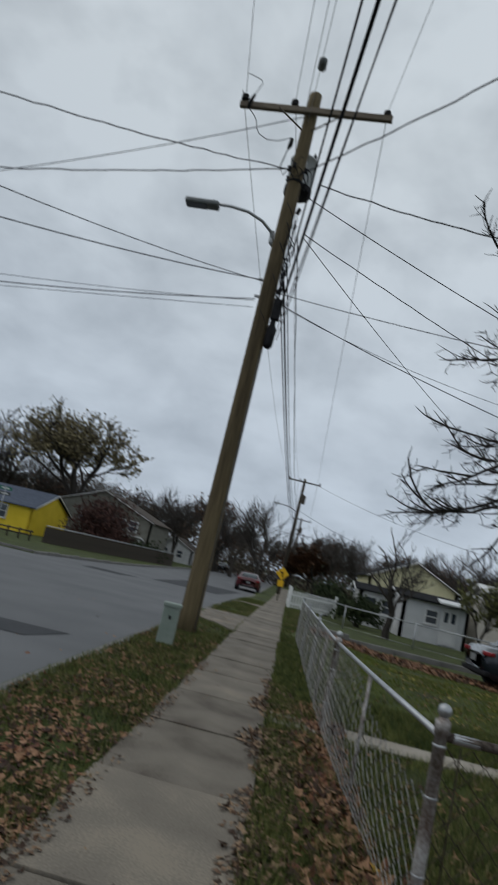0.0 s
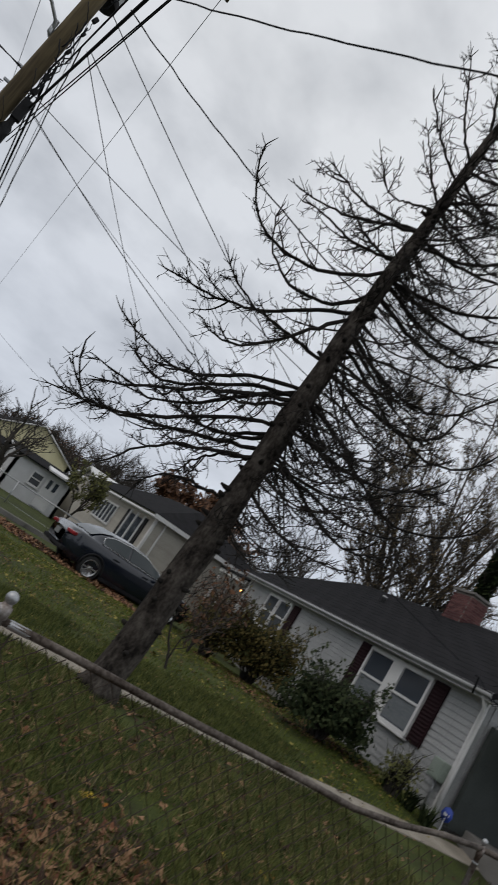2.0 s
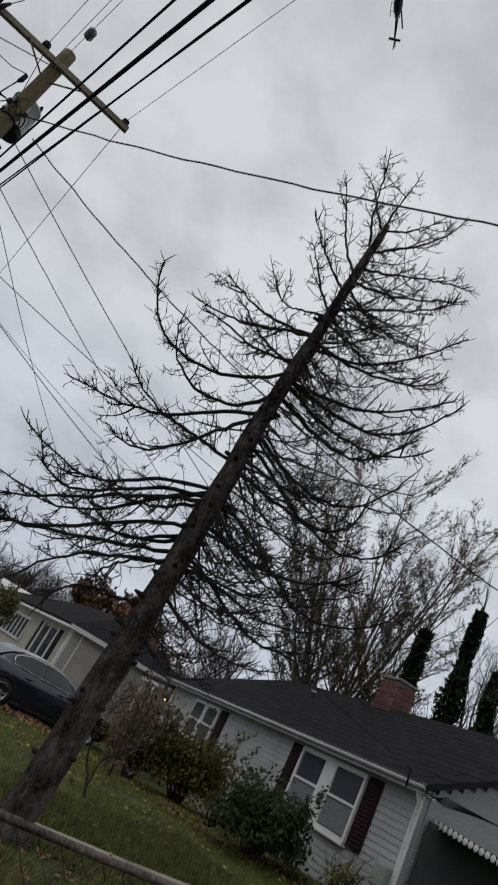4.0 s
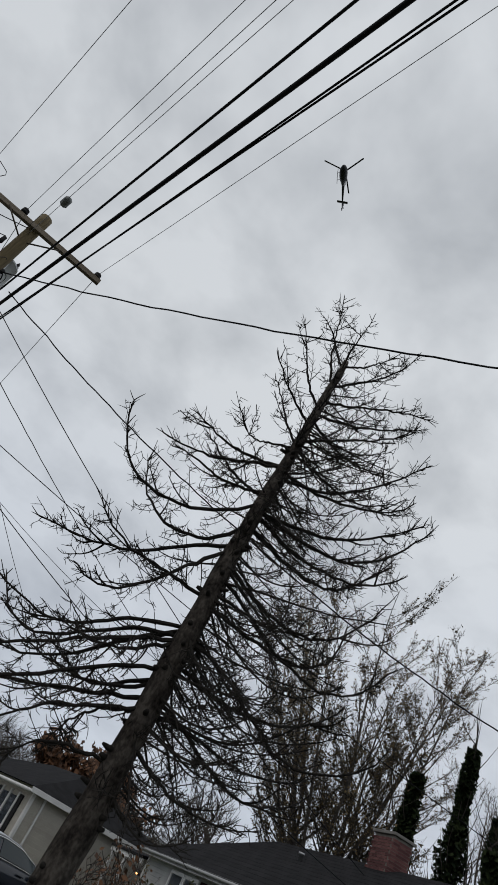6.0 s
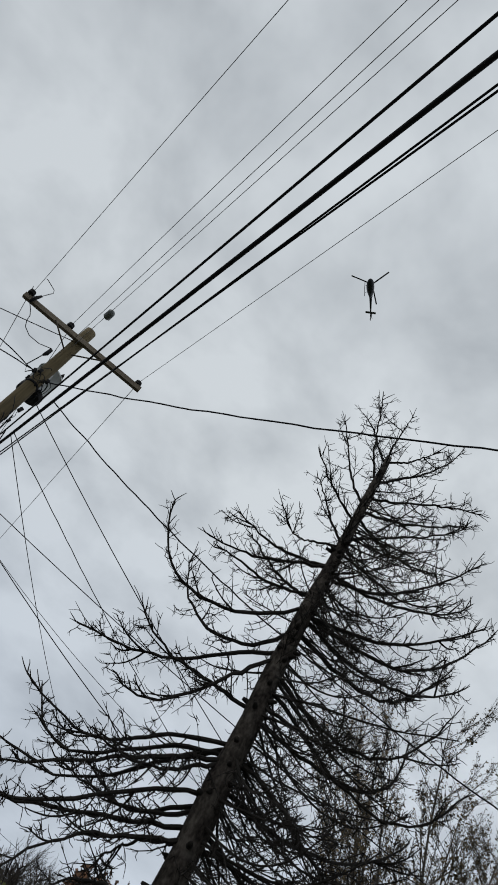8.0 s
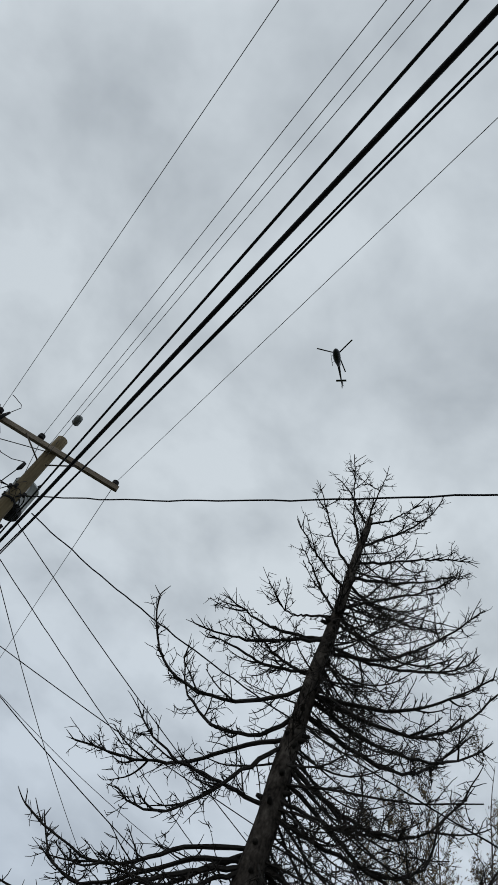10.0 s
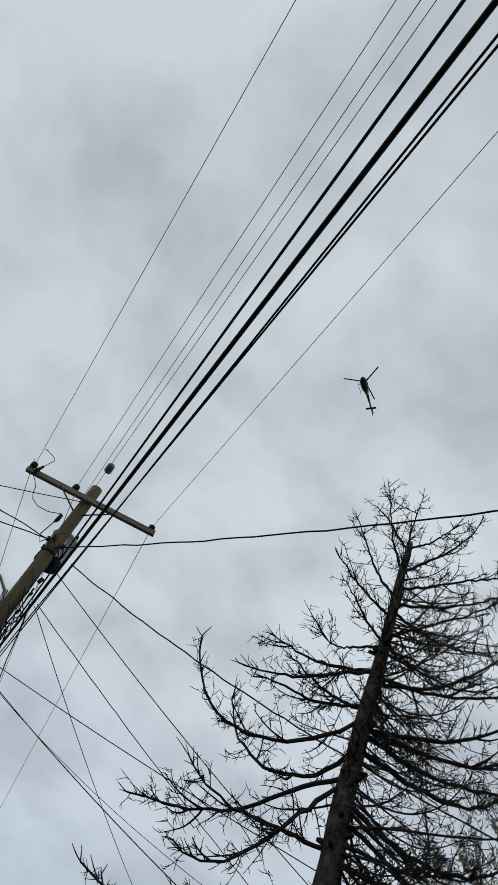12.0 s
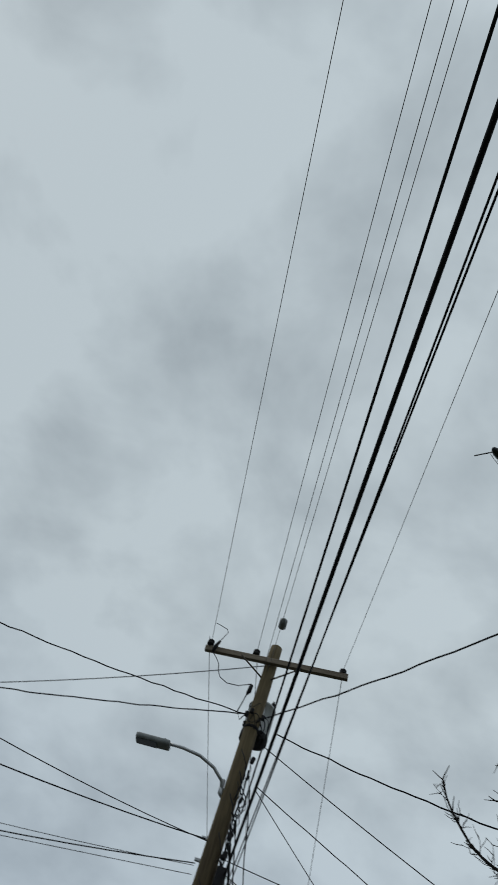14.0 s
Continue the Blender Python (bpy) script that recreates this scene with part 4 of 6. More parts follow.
# the rest of the crown, whorl by whorl
z = 2.2
while z < 8.75:
    for k in range(7 if z < 6.4 else 6 if z < 7.6 else 4):
        a = rt.uniform(0, 2 * math.pi)
        h = z + rt.uniform(-0.12, 0.12)
        flat = Vector((math.cos(a), math.sin(a), 0))
        side = flat.dot(T_RIGHT)
        if side < -0.25 and rt.random() < 0.88:
            continue
        full = 0.55 + 1.85 * (1 - (h - 1.75) / 7.4) * (0.6 if h < 2.8 else 1) + (0.35 if side > 0.3 and 3.4 < h < 8.2 else 0.0)
        ln = full * rt.uniform(0.45, 1.0) * (0.75 if side < -0.1 else 1.0)
        droop = -0.62 + 0.085 * h - (0.45 if side > -0.1 and 3.2 < h < 6.2 else 0.0)
        d0 = (flat + Vector((0, 0, droop + rt.uniform(-0.2, 0.2)))).normalized()
        d1 = (flat * 0.8 + Vector((0, 0, rt.uniform(0.15, 1.1)))).normalized()
        pts = bent(trunk_at(h), d0, d1, ln, 14, rt, 0.055, 1.6)
        r0 = 0.010 + 0.0075 * ln / 2.2
        v, f = [], []
        tube_into(v, f, pts, [r0 * (1 - 0.68 * j / 14) for j in range(15)], 5)
        dress(v, f, pts, rt, r0, 8, 0.30)
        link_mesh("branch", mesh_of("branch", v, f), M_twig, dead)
    z += 0.29


# thin hanging branches that fill the middle of the crown
for k in range(64):
    h = 2.7 + 4.9 * rt.random()
    a = rt.uniform(-0.95, 1.15)
    out = T_RIGHT * math.cos(a * 1.35) + T_AWAY * math.sin(a * 1.35)
    c = trunk_at(h)
    d0 = (out * rt.uniform(0.7, 1.1) + Vector((0, 0, rt.uniform(-0.8, -0.05)))).normalized()
    d1 = (out * rt.uniform(0.5, 1.0) + Vector((0, 0, rt.uniform(-0.9, 0.8)))).normalized()
    ln = rt.uniform(0.9, 2.2) * (1.0 if h < 5.2 else 0.72)
    pts = bent(c, d0, d1, ln, 14, rt, 0.07, 1.4)
    r0 = 0.0075 + 0.0046 * ln
    v, f = [], []
    tube_into(v, f, pts, [r0 * (1 - 0.66 * j / 14) for j in range(15)], 5)
    dress(v, f, pts, rt, r0, 8, 0.30)
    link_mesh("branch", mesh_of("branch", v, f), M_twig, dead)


# ---------------- other trees ----------------
def leaf_into(v, f, p, s, rnd):
    a = Vector((rnd.uniform(-1, 1), rnd.uniform(-1, 1), rnd.uniform(-1, 1))).normalized()
    b = a.orthogonal().normalized()
    n0 = len(v)
    v += [p - b * s, p + a * s * 0.6, p + b * s, p - a * s * 0.6]
    f.append((n0, n0 + 1, n0 + 2, n0 + 3))


def grown(seed, height, spread, depth, r0, leaf_n=0, leaf_s=0.1, first=0.25, upward=0.35, split=(2, 3), min_r=0.008):
    """Meshes of a broad-leaved tree at the origin: wood and leaves."""
    rnd = random.Random(seed)
    v, f, lv, lf, ends = [], [], [], [], []

    def grow(p, d, ln, r, level):
        pts = bent(p, d, (d + Vector((rnd.uniform(-.4, .4), rnd.uniform(-.4, .4), upward))).normalized(), ln, 4 if level < 3 else 3, rnd, 0.10)
        n = len(pts) - 1
        tube_into(v, f, pts, [max(min_r * 0.6, r * (1 - 0.38 * k / n)) for k in range(n + 1)], 8 if level == 0 else 5 if level < 3 else 3, cap=False)
        if level >= depth:
            ends.append(pts)
            return
        if level >= depth - 2:
            ends.append(pts)
        for k in range(rnd.randint(*split) + (1 if level in (1, 2) else 0)):
            i = n if k == 0 else rnd.randint(max(1, n - 2), n)
            side = Vector((rnd.uniform(-1, 1), rnd.uniform(-1, 1), rnd.uniform(-0.25, 0.5))).normalized()
            dd = (d * (0.75 if k == 0 else 0.5) + side * spread).normalized()
            grow(pts[i], dd, ln * rnd.uniform(0.62, 0.86), max(min_r, r * (0.68 if k == 0 else 0.5)), level + 1)

    grow(Vector((0, 0, -0.2)), Vector((rnd.uniform(-.05, .05), rnd.uniform(-.05, .05), 1)), height * first, r0, 0)
    for k in range(leaf_n):
        pts = rnd.choice(ends)
        i = rnd.randint(0, len(pts) - 2)
        p = pts[i].lerp(pts[i + 1], rnd.random()) + Vector((rnd.uniform(-1, 1), rnd.uniform(-1, 1), rnd.uniform(-1, 1))) * leaf_s * 1.2
        leaf_into(lv, lf, p, leaf_s * rnd.uniform(0.6, 1.2), rnd)
    top = max(p.z for p in v)
    k = height / top
    v, lv = [p * k for p in v], [p * k for p in lv]
    return v, f, lv, lf


def tree(label, seed, height, spread, depth, r0, bark, leaf=None, leaf_n=0, leaf_s=0.1, group="", **more):
    v, f, lv, lf = grown(seed, height, spread, depth, r0, leaf_n, leaf_s, **more)
    t = thing("tree", label, "tree", group=group)
    link_mesh("trunk", mesh_of("trunk", v, f), bark, t)
    if leaf_n:
        link_mesh("crown", mesh_of("crown", lv, lf), leaf, t)
    return t


def polar(az, dist, z=None):
    x, y = dist * math.sin(radians(az)), dist * math.cos(radians(az))
    return (x, y, land(x, y) if z is None else z)


def fan_tree(label, seed, height, tilt, stems, r0, fork, bark, leaf=None, leaf_n=0, leaf_s=0.06, fine=0.006, group=""):
    """Several stems that fork low and fan out, with rising side branches and fine twigs; tilt: the outermost stem's lean."""
    rnd = random.Random(seed)
    v, f, lv, lf, ends = [], [], [], [], []
    up = Vector((0, 0, 1))
    tube_into(v, f, [(0, 0, -0.3), (0.04, 0, fork * 0.5), (0, 0.03, fork)], [r0 * 1.5, r0 * 1.25, r0 * 1.1], 9)

    def twigs(pts, n, ln):
        m = len(pts) - 1
        for _ in range(n):
            t = rnd.uniform(0.2, 1.0)
            i = min(m - 1, int(t * m))
            q = pts[i].lerp(pts[i + 1], t * m - i)
            d = ((pts[i + 1] - pts[i]).normalized() + Vector((rnd.uniform(-1, 1), rnd.uniform(-1, 1), rnd.uniform(-0.4, 0.8))) * 0.8).normalized()
            w = bent(q, d, (d + up * 0.5).normalized(), ln * rnd.uniform(0.5, 1.2), 3, rnd, 0.12)
            tube_into(v, f, w, [fine, fine * 0.85, fine * 0.7, fine * 0.5], 3, cap=False)
            ends.append(w)
            for _ in range(2):
                j = rnd.randint(1, 2)
                e = w[j] + (d + Vector((rnd.uniform(-1, 1), rnd.uniform(-1, 1), rnd.uniform(-0.3, 0.9)))).normalized() * ln * rnd.uniform(0.25, 0.5)
                tube_into(v, f, [w[j], e], [fine * 0.7, fine * 0.45], 3, cap=False)
                ends.append([w[j], e])

    for k in range(stems):
        a = 2 * math.pi * (k + rnd.uniform(-0.25, 0.25)) / stems
        lean = radians(tilt) * (0.25 + 0.75 * rnd.random())
        d0 = Vector((math.cos(a) * math.sin(lean), math.sin(a) * math.sin(lean), math.cos(lean)))
        ln = (height - fork) * rnd.uniform(0.82, 1.0)
        pts = bent((0, 0, fork * rnd.uniform(0.35, 1.0)), d0, (d0 + up * 0.35).normalized(), ln, 16, rnd, 0.085)
        r = r0 * rnd.uniform(0.55, 0.85)
        tube_into(v, f, pts, [max(fine, r * (1 - 0.92 * (j / 16) ** 0.8)) for j in range(17)], 6)
        n = int(ln * 1.9)
        for j in range(n):
            t = 0.16 + 0.84 * (j + rnd.random()) / n
            i = min(15, int(t * 16))
            q = pts[i].lerp(pts[i + 1], t * 16 - i)
            b = rnd.uniform(0, 6.283)
            al = (pts[i + 1] - pts[i]).normalized()
            d = (al * 0.75 + Vector((math.cos(b), math.sin(b), 0)) * 0.8).normalized()
            bl = ln * (0.30 - 0.17 * t) * rnd.uniform(0.6, 1.2) + 0.35
            br = bent(q, d, (d + up * 0.55).normalized(), bl, 6, rnd, 0.09)
            rr = max(fine * 1.3, r * 0.42 * (1 - 0.75 * t))
            tube_into(v, f, br, [max(fine, rr * (1 - 0.8 * m / 6)) for m in range(7)], 4, cap=False)
            twigs(br, int(3 + bl * 4.0), 0.30 + 0.22 * bl)
    for k in range(leaf_n):
        pts = rnd.choice(ends)
        i = rnd.randint(0, len(pts) - 2)
        p = pts[i].lerp(pts[i + 1], rnd.random()) + Vector((rnd.uniform(-1, 1), rnd.uniform(-1, 1), rnd.uniform(-1, 1))) * leaf_s
        leaf_into(lv, lf, p, leaf_s * rnd.uniform(0.6, 1.2), rnd)
    t = thing("tree", label, "tree", group=group)
    link_mesh("trunk", mesh_of("trunk", v, f), bark, t)
    if leaf_n:
        link_mesh("crown", mesh_of("crown", lv, lf), leaf, t)
    return t


M_brown_bark = mat("brown_grey_bark", (0.040, 0.034, 0.029), (0.100, 0.087, 0.073), 5, 0.95, 0.3, fine=40)
big = fan_tree("tall slender tree keeping a few brown leaves behind the white house", 5, 16.6, 30, 11, 0.17, 2.6, M_brown_bark, M_tree_leaf, 38000, 0.070, 0.0085)
big.matrix_basis = pose(*polar(43.9, 29))
big2 = fan_tree("bare slender tree beyond the chimney", 9, 12.5, 22, 5, 0.14, 3.0, M_brown_bark, M_tree_leaf, 1200, 0.05, 0.0075)
big2.matrix_basis = pose(*polar(55.5, 31))
M_olive_leaf = mat("olive_tree_leaves", (0.10, 0.082, 0.038), (0.22, 0.18, 0.09), 3, 0.75, 0.0, island=0.6)
yard = tree("spreading half-bare tree with olive leaves beside the corner house", 23, 14.8, 0.66, 6, 0.26, M_far_bark, M_olive_leaf, 9500, 0.068, first=0.15, upward=0.34, split=(3, 3), min_r=0.012)
yard.matrix_basis = pose(*polar(-20.0, 74, -0.5)) @ Matrix.Diagonal((1.1, 1.1, 1.0, 1.0))
bare_big = fan_tree("large bare tree behind the corner house", 29, 14.0, 40, 10, 0.28, 3.0, M_far_bark, fine=0.021, group="bare trees")
bare_big.matrix_basis = pose(*polar(-26.0, 80, -0.5))
bare_a = tree("bare grey winter tree", 12, 12, 0.55, 5, 0.2, M_far_bark, group="bare trees", first=0.2, upward=0.5, split=(3, 4), min_r=0.014)
bare_a.matrix_basis = pose(*polar(-23.5, 92, -0.5))
bare_b = tree("bare branching winter tree", 31, 11, 0.65, 5, 0.2, M_far_bark, M_rust_leaf, 900, 0.09, group="bare trees", first=0.16, upward=0.45, split=(3, 4), min_r=0.014)
bare_b.matrix_basis = pose(*polar(-6.5, 90, -0.5))
small = tree("small bare garden tree before the grey house", 44, 4.8, 0.5, 5, 0.10, M_far_bark, group="bare trees", first=0.16, upward=0.7, split=(2, 3), min_r=0.008)
small.matrix_basis = pose(*polar(8.8, 30))
russet = tree("russet oak still holding its leaves", 52, 9.5, 0.75, 5, 0.2, M_far_bark, M_rust_leaf, 9000, 0.13, first=0.16, split=(3, 3))
russet.matrix_basis = pose(*polar(24.6, 62, -0.5))
olive = tree("young tree with yellow-green leaves by the grey house", 61, 3.0, 0.5, 5, 0.05, M_far_bark, M_yellow_leaf, 1900, 0.042, first=0.2)
olive.matrix_basis = pose(*polar(15.9, 27)) @ Matrix.Diagonal((0.72, 0.72, 1.05, 1.0))
rw = random.Random(77)
for k in range(58):
    az = -28 + 64 * (k + rw.random()) / 58
    d = rw.uniform(85, 135)
    src = bare_a if rw.random() < 0.5 else bare_b
    m = pose(*polar(az, d, -0.5), 0, 0, rw.uniform(0, 360)) @ Matrix.Scale(rw.uniform(0.6, 0.95) * (d / 110), 4)
    o = copy_thing(src, m)
    o.matrix_basis = m
for az, d, s in ((-3.0, 72, 0.85), (-5.2, 80, 0.8), (3.2, 68, 0.62), (6.0, 62, 0.6), (17.5, 66, 0.8), (20.5, 70, 0.8), (13, 70, 0.75), (-10.5, 84, 0.8), (-13.0, 90, 0.85), (28, 50, 0.6), (36, 42, 0.75), (52, 40, 0.9), (57, 36, 0.8)):
    copy_thing(bare_b if int(d) % 2 else bare_a, pose(*polar(az, d, -0.5), 0, 0, d * 37)).scale = (s, s, s)
copy_thing(russet, pose(*polar(-15.5, 80, -0.5), 0, 0, 80)).scale = (0.7, 0.7, 0.55)
copy_thing(russet, pose(*polar(2.2, 88, -0.5), 0, 0, 200)).scale = (0.8, 0.8, 0.6)

# undergrowth of the far woods
wv, wf, rb = [], [], random.Random(3)
for k in range(76000):
    az = rb.uniform(-30, 40)
    d = rb.uniform(88, 150)
    top = (3.9 + 2.4 * smooth01((-4.0 - az) / 6.0) + 0.9 * smooth01((az - 3.0) / 6.0) + 2.2 * noise.noise((az * 0.25, 1.3, 0)) + 0.8 * noise.noise((az * 1.1, 4.3, 0))) * d / 80
    leaf_into(wv, wf, Vector(polar(az, d, -0.5 + rb.random() ** 1.25 * top * (1.15 if rb.random() < 0.1 else 1.0))), rb.uniform(0.10, 0.28), rb)
M_wood = mat("undergrowth", (0.028, 0.022, 0.017), (0.080, 0.062, 0.044), 0.2, 0.95, 0.0, island=0.6)
tagged(link_mesh("undergrowth", mesh_of("undergrowth", wv, wf), M_wood), "brown leafless undergrowth of far woods", "woods", kind="stuff")


# ivy-covered trunks behind the chimney
def ivy_trunk(az, dist, height, seed, lean):
    rnd = random.Random(seed)
    t = thing("ivy_tree", "dead trunk wrapped in dark ivy", "tree", pose(*polar(az, dist), 0, lean, 0), group="ivy trees")
    tube("trunk", [(0, 0, -0.2), (0.05, 0, height * 0.5), (0.0, 0.05, height)], [0.2, 0.14, 0.05], M_far_bark, t)
    v, f = [], []
    for k in range(7500):
        zz = rnd.uniform(0, 1) ** 0.8
        r = (1.05 - 0.72 * zz) * rnd.uniform(0.35, 1.0) * (0.75 + 0.5 * noise.noise((zz * 7, seed, 0)))
        a = rnd.uniform(0, 6.283)
        leaf_into(v, f, Vector((r * math.cos(a), r * math.sin(a), zz * height * 0.98)), rnd.uniform(0.07, 0.16), rnd)
    link_mesh("ivy", mesh_of("ivy", v, f), M_ivy, t)
    for k in range(14):
        zz = rnd.uniform(0.5, 1.05) * height
        a = rnd.uniform(0, 6.283)
        d = Vector((math.cos(a), math.sin(a), 0.9)).normalized()
        tube("limb", bent((0, 0, min(zz, height)), d, (d + Vector((0, 0, 0.8))).normalized(), rnd.uniform(0.8, 2.0), 5, rnd, 0.12), [0.025, 0.022, 0.018, 0.014, 0.01, 0.005], M_far_bark, t, "", 4)


ivy_trunk(49.4, 27, 9.2, 1, -1)
ivy_trunk(52.6, 27, 10.9, 2, 1)
ivy_trunk(55.5, 30, 9.5, 3, 0)
ivy_trunk(57.5, 27, 7.5, 4, -14)


# ---------------- houses ----------------
def prism(pts, depth, axis):
    """A flat outline thrust along an axis vector."""
    bm = bmesh.new()
    a = [bm.verts.new(p) for p in pts]
    b = [bm.verts.new(Vector(p) + Vector(axis) * depth) for p in pts]
    bm.faces.new(a)
    bm.faces.new(list(reversed(b)))
    for i in range(len(pts)):
        j = (i + 1) % len(pts)
        bm.faces.new((a[j], a[i], b[i], b[j]))
    bmesh.ops.recalc_face_normals(bm, faces=bm.faces)
    return bm


def sash_window(house, x, z0, z1, w, y=0.0, blind=True, axis="x", facing=1):
    """A double-hung window standing in the front plane y, its middle at x; local +y is the street side."""
    h = z1 - z0
    win = part("window", boxed((x, y + 0.01, (z0 + z1) / 2), (w - 0.10, 0.02, h - 0.10)), M_glass, house, "double-hung sash window in a white frame")
    for dx in (-w / 2 + 0.035, w / 2 - 0.035):
        part("frame", boxed((x + dx, y + 0.03, (z0 + z1) / 2), (0.075, 0.06, h + 0.02), bevel=0.008), M_trim, win)
    for zz, t in ((z0 + 0.01, 0.08), ((z0 + z1) / 2, 0.05), (z1 - 0.02, 0.09)):
        part("rail", boxed((x, y + 0.032, zz), (w - 0.08, 0.052, t), bevel=0.006), M_trim, win)
    part("sill", boxed((x, y + 0.05, z0 - 0.05), (w + 0.08, 0.11, 0.04), bevel=0.008), M_trim, win)
    if blind:
        part("blind", boxed((x, y + 0.022, z0 + h * 0.27), (w - 0.14, 0.004, h * 0.42)), M_curtain, win)
    return win


def shutter(house, x, z0, z1, w, y):
    s = part("shutter", boxed((x, y + 0.02, (z0 + z1) / 2), (w, 0.03, z1 - z0), bevel=0.006), M_shutter, house, "dark maroon louvred shutter")
    n = 16
    for k in range(n):
        part("louvre", boxed((x, y + 0.038, z0 + 0.08 + (z1 - z0 - 0.16) * k / (n - 1)), (w - 0.08, 0.012, 0.035), pose(0, 0, 0, 25)), M_shutter, s)


def gable_roof(house, x0, x1, yf, yb, eave, ridge, over, material, label, rows=0):
    """Two slopes with the ridge along x; yf is the street side."""
    ym = (yf + yb) / 2
    for y_e in (yf, yb):
        s = 1 if y_e > ym else -1
        d = Vector((0, y_e + s * over - ym, -(ridge - eave) * (abs(y_e - ym) + over) / abs(y_e - ym)))
        n = Vector((0, -d.z * s, d.y * s)).normalized()
        roof = part("roof", prism([Vector((x0 - over, ym, ridge)), Vector((x1 + over, ym, ridge)), Vector((x1 + over, ym, ridge)) + d, Vector((x0 - over, ym, ridge)) + d], 0.09, n), material, house, label)
        if rows and s > 0:
            rnd = random.Random(5)
            ln, cols = d.length, int((x1 - x0 + 2 * over) / 0.95)
            tile = None
            for r in range(rows):
                for c in range(cols):
                    p = Vector((x0 - over + 0.95 * (c + 0.5) + (0.45 if r % 2 else 0) * (1 if c < cols - 1 else 0), ym, ridge)) + d * ((r + 0.5) / rows) + n * 0.095
                    m = Matrix.Translation(p) @ Matrix.Rotation(math.atan2(d.z, d.y), 4, "X") @ pose(0, 0, 0, 0, 0, rnd.uniform(-0.4, 0.4))
                    if tile is None:
                        tile = part("shingle", boxed((0, 0, 0), (0.94, ln / rows * 1.06, 0.010), pose(0, 0, 0, 0.8)), material, roof)
                        tile.matrix_basis = m
                    else:
                        share("shingle", tile, roof, m)


def siding(house, x0, x1, z0, z1, y, material, step=0.115):
    """Lapped boards on the front plane."""
    n = int((z1 - z0) / step)
    b = None
    for k in range(n):
        m = pose((x0 + x1) / 2, y, z0 + step * (k + 0.5), 7)
        if b is None:
            b = part("board", boxed((0, 0, 0), (x1 - x0, 0.016, step * 1.04)), material, house)
            b.matrix_basis = m
        else:
            share("board", b, house, m)


# the white house: local x runs north along the front, local +y looks at the street
H1 = pose(10.02, 7.5, 0) @ pose(0, 0, 0, 0, 0, 78.2)
house = thing("house", "white clapboard bungalow with a dark shingle roof and brick chimney", "house", H1)
LEN, DEEP, EAVE, RIDGE = 12.8, 8.2, 2.56, 4.50
part("wall", boxed((LEN / 2, -0.12, 1.05), (LEN, 0.22, 2.9)), M_siding, house)
part("wall", boxed((LEN / 2, -DEEP + 0.12, 1.05), (LEN, 0.22, 2.9)), M_siding, house)
for xx in (0.11, LEN - 0.11):
    part("wall", prism([(xx, -0.24, -0.4), (xx, -DEEP + 0.24, -0.4), (xx, -DEEP + 0.24, EAVE), (xx, -DEEP / 2, RIDGE - 0.1), (xx, -0.24, EAVE)], 0.2, (1 if xx < 1 else -1, 0, 0)), M_siding, house)
siding(house, 0.1, LEN - 0.1, 0.12, 2.45, 0.004, M_siding)
part("foundation", boxed((LEN / 2, -0.02, -0.05), (LEN - 0.1, 0.12, 0.5)), M_kerb, house)
gable_roof(house, 0, LEN, 0.0, -DEEP, EAVE, RIDGE, 0.28, M_roof, "dark grey asphalt shingle roof", 15)
part("soffit", boxed((LEN / 2, 0.16, EAVE - 0.17), (LEN + 0.5, 0.30, 0.03)), M_trim, house)
tube("gutter", [(-0.3, 0.36, EAVE - 0.10), (LEN / 2, 0.365, EAVE - 0.095), (LEN + 0.3, 0.36, EAVE - 0.09)], 0.038, M_siding, house, "white eaves gutter", 8)
part("fascia", boxed((LEN / 2, 0.30, EAVE - 0.10), (LEN + 0.55, 0.025, 0.14)), M_siding, house)
part("corner_trim", boxed((0.05, 0.02, 1.2), (0.11, 0.05, 2.6), bevel=0.008), M_trim, house)
tube("downpipe", [(-0.12, 0.30, EAVE - 0.14), (-0.08, 0.12, EAVE - 0.35), (-0.06, 0.09, 1.2), (-0.06, 0.09, 0.30)], 0.04, M_trim, house, "white downpipe", 8)
for x in (2.03, 3.37):
    sash_window(house, x, 1.10, 2.30, 1.06, 0.02)
part("mullion", boxed((2.70, 0.05, 1.70), (0.28, 0.06, 1.26), bevel=0.01), M_trim, house)
shutter(house, 1.24, 1.07, 2.32, 0.42, 0.02)
shutter(house, 4.16, 1.07, 2.32, 0.42, 0.02)
for x in (9.15, 10.15):
    sash_window(house, x, 1.20, 2.28, 0.95, 0.02, False)
shutter(house, 8.35, 1.17, 2.30, 0.45, 0.02)
part("corner_trim", boxed((LEN - 0.05, 0.02, 1.2), (0.11, 0.05, 2.6), bevel=0.008), M_trim, house)
# porch beyond the north end: red-brown wall, low dark roof, white posts, a lit lamp
part("porch_wall", boxed((LEN + 1.6, -1.5, 1.1), (3.1, 0.08, 2.5)), M_door_brown, house, "red-brown recessed porch wall")
part("porch_roof", prism([(LEN + 0.02, 0.25, 2.22), (LEN + 0.02, -4.2, 2.95), (LEN + 0.02, -4.2, 3.03), (LEN + 0.02, 0.25, 2.30)], 3.3, (1, 0, 0)), M_roof, house, "low dark porch roof")
part("porch_beam", boxed((LEN + 1.65, 0.18, 2.16), (3.3, 0.07, 0.14)), M_trim, house)
for x in (LEN + 1.7, LEN + 3.15):
    part("porch_post", boxed((x, 0.12, 1.0), (0.11, 0.11, 2.3), bevel=0.01), M_trim, house)
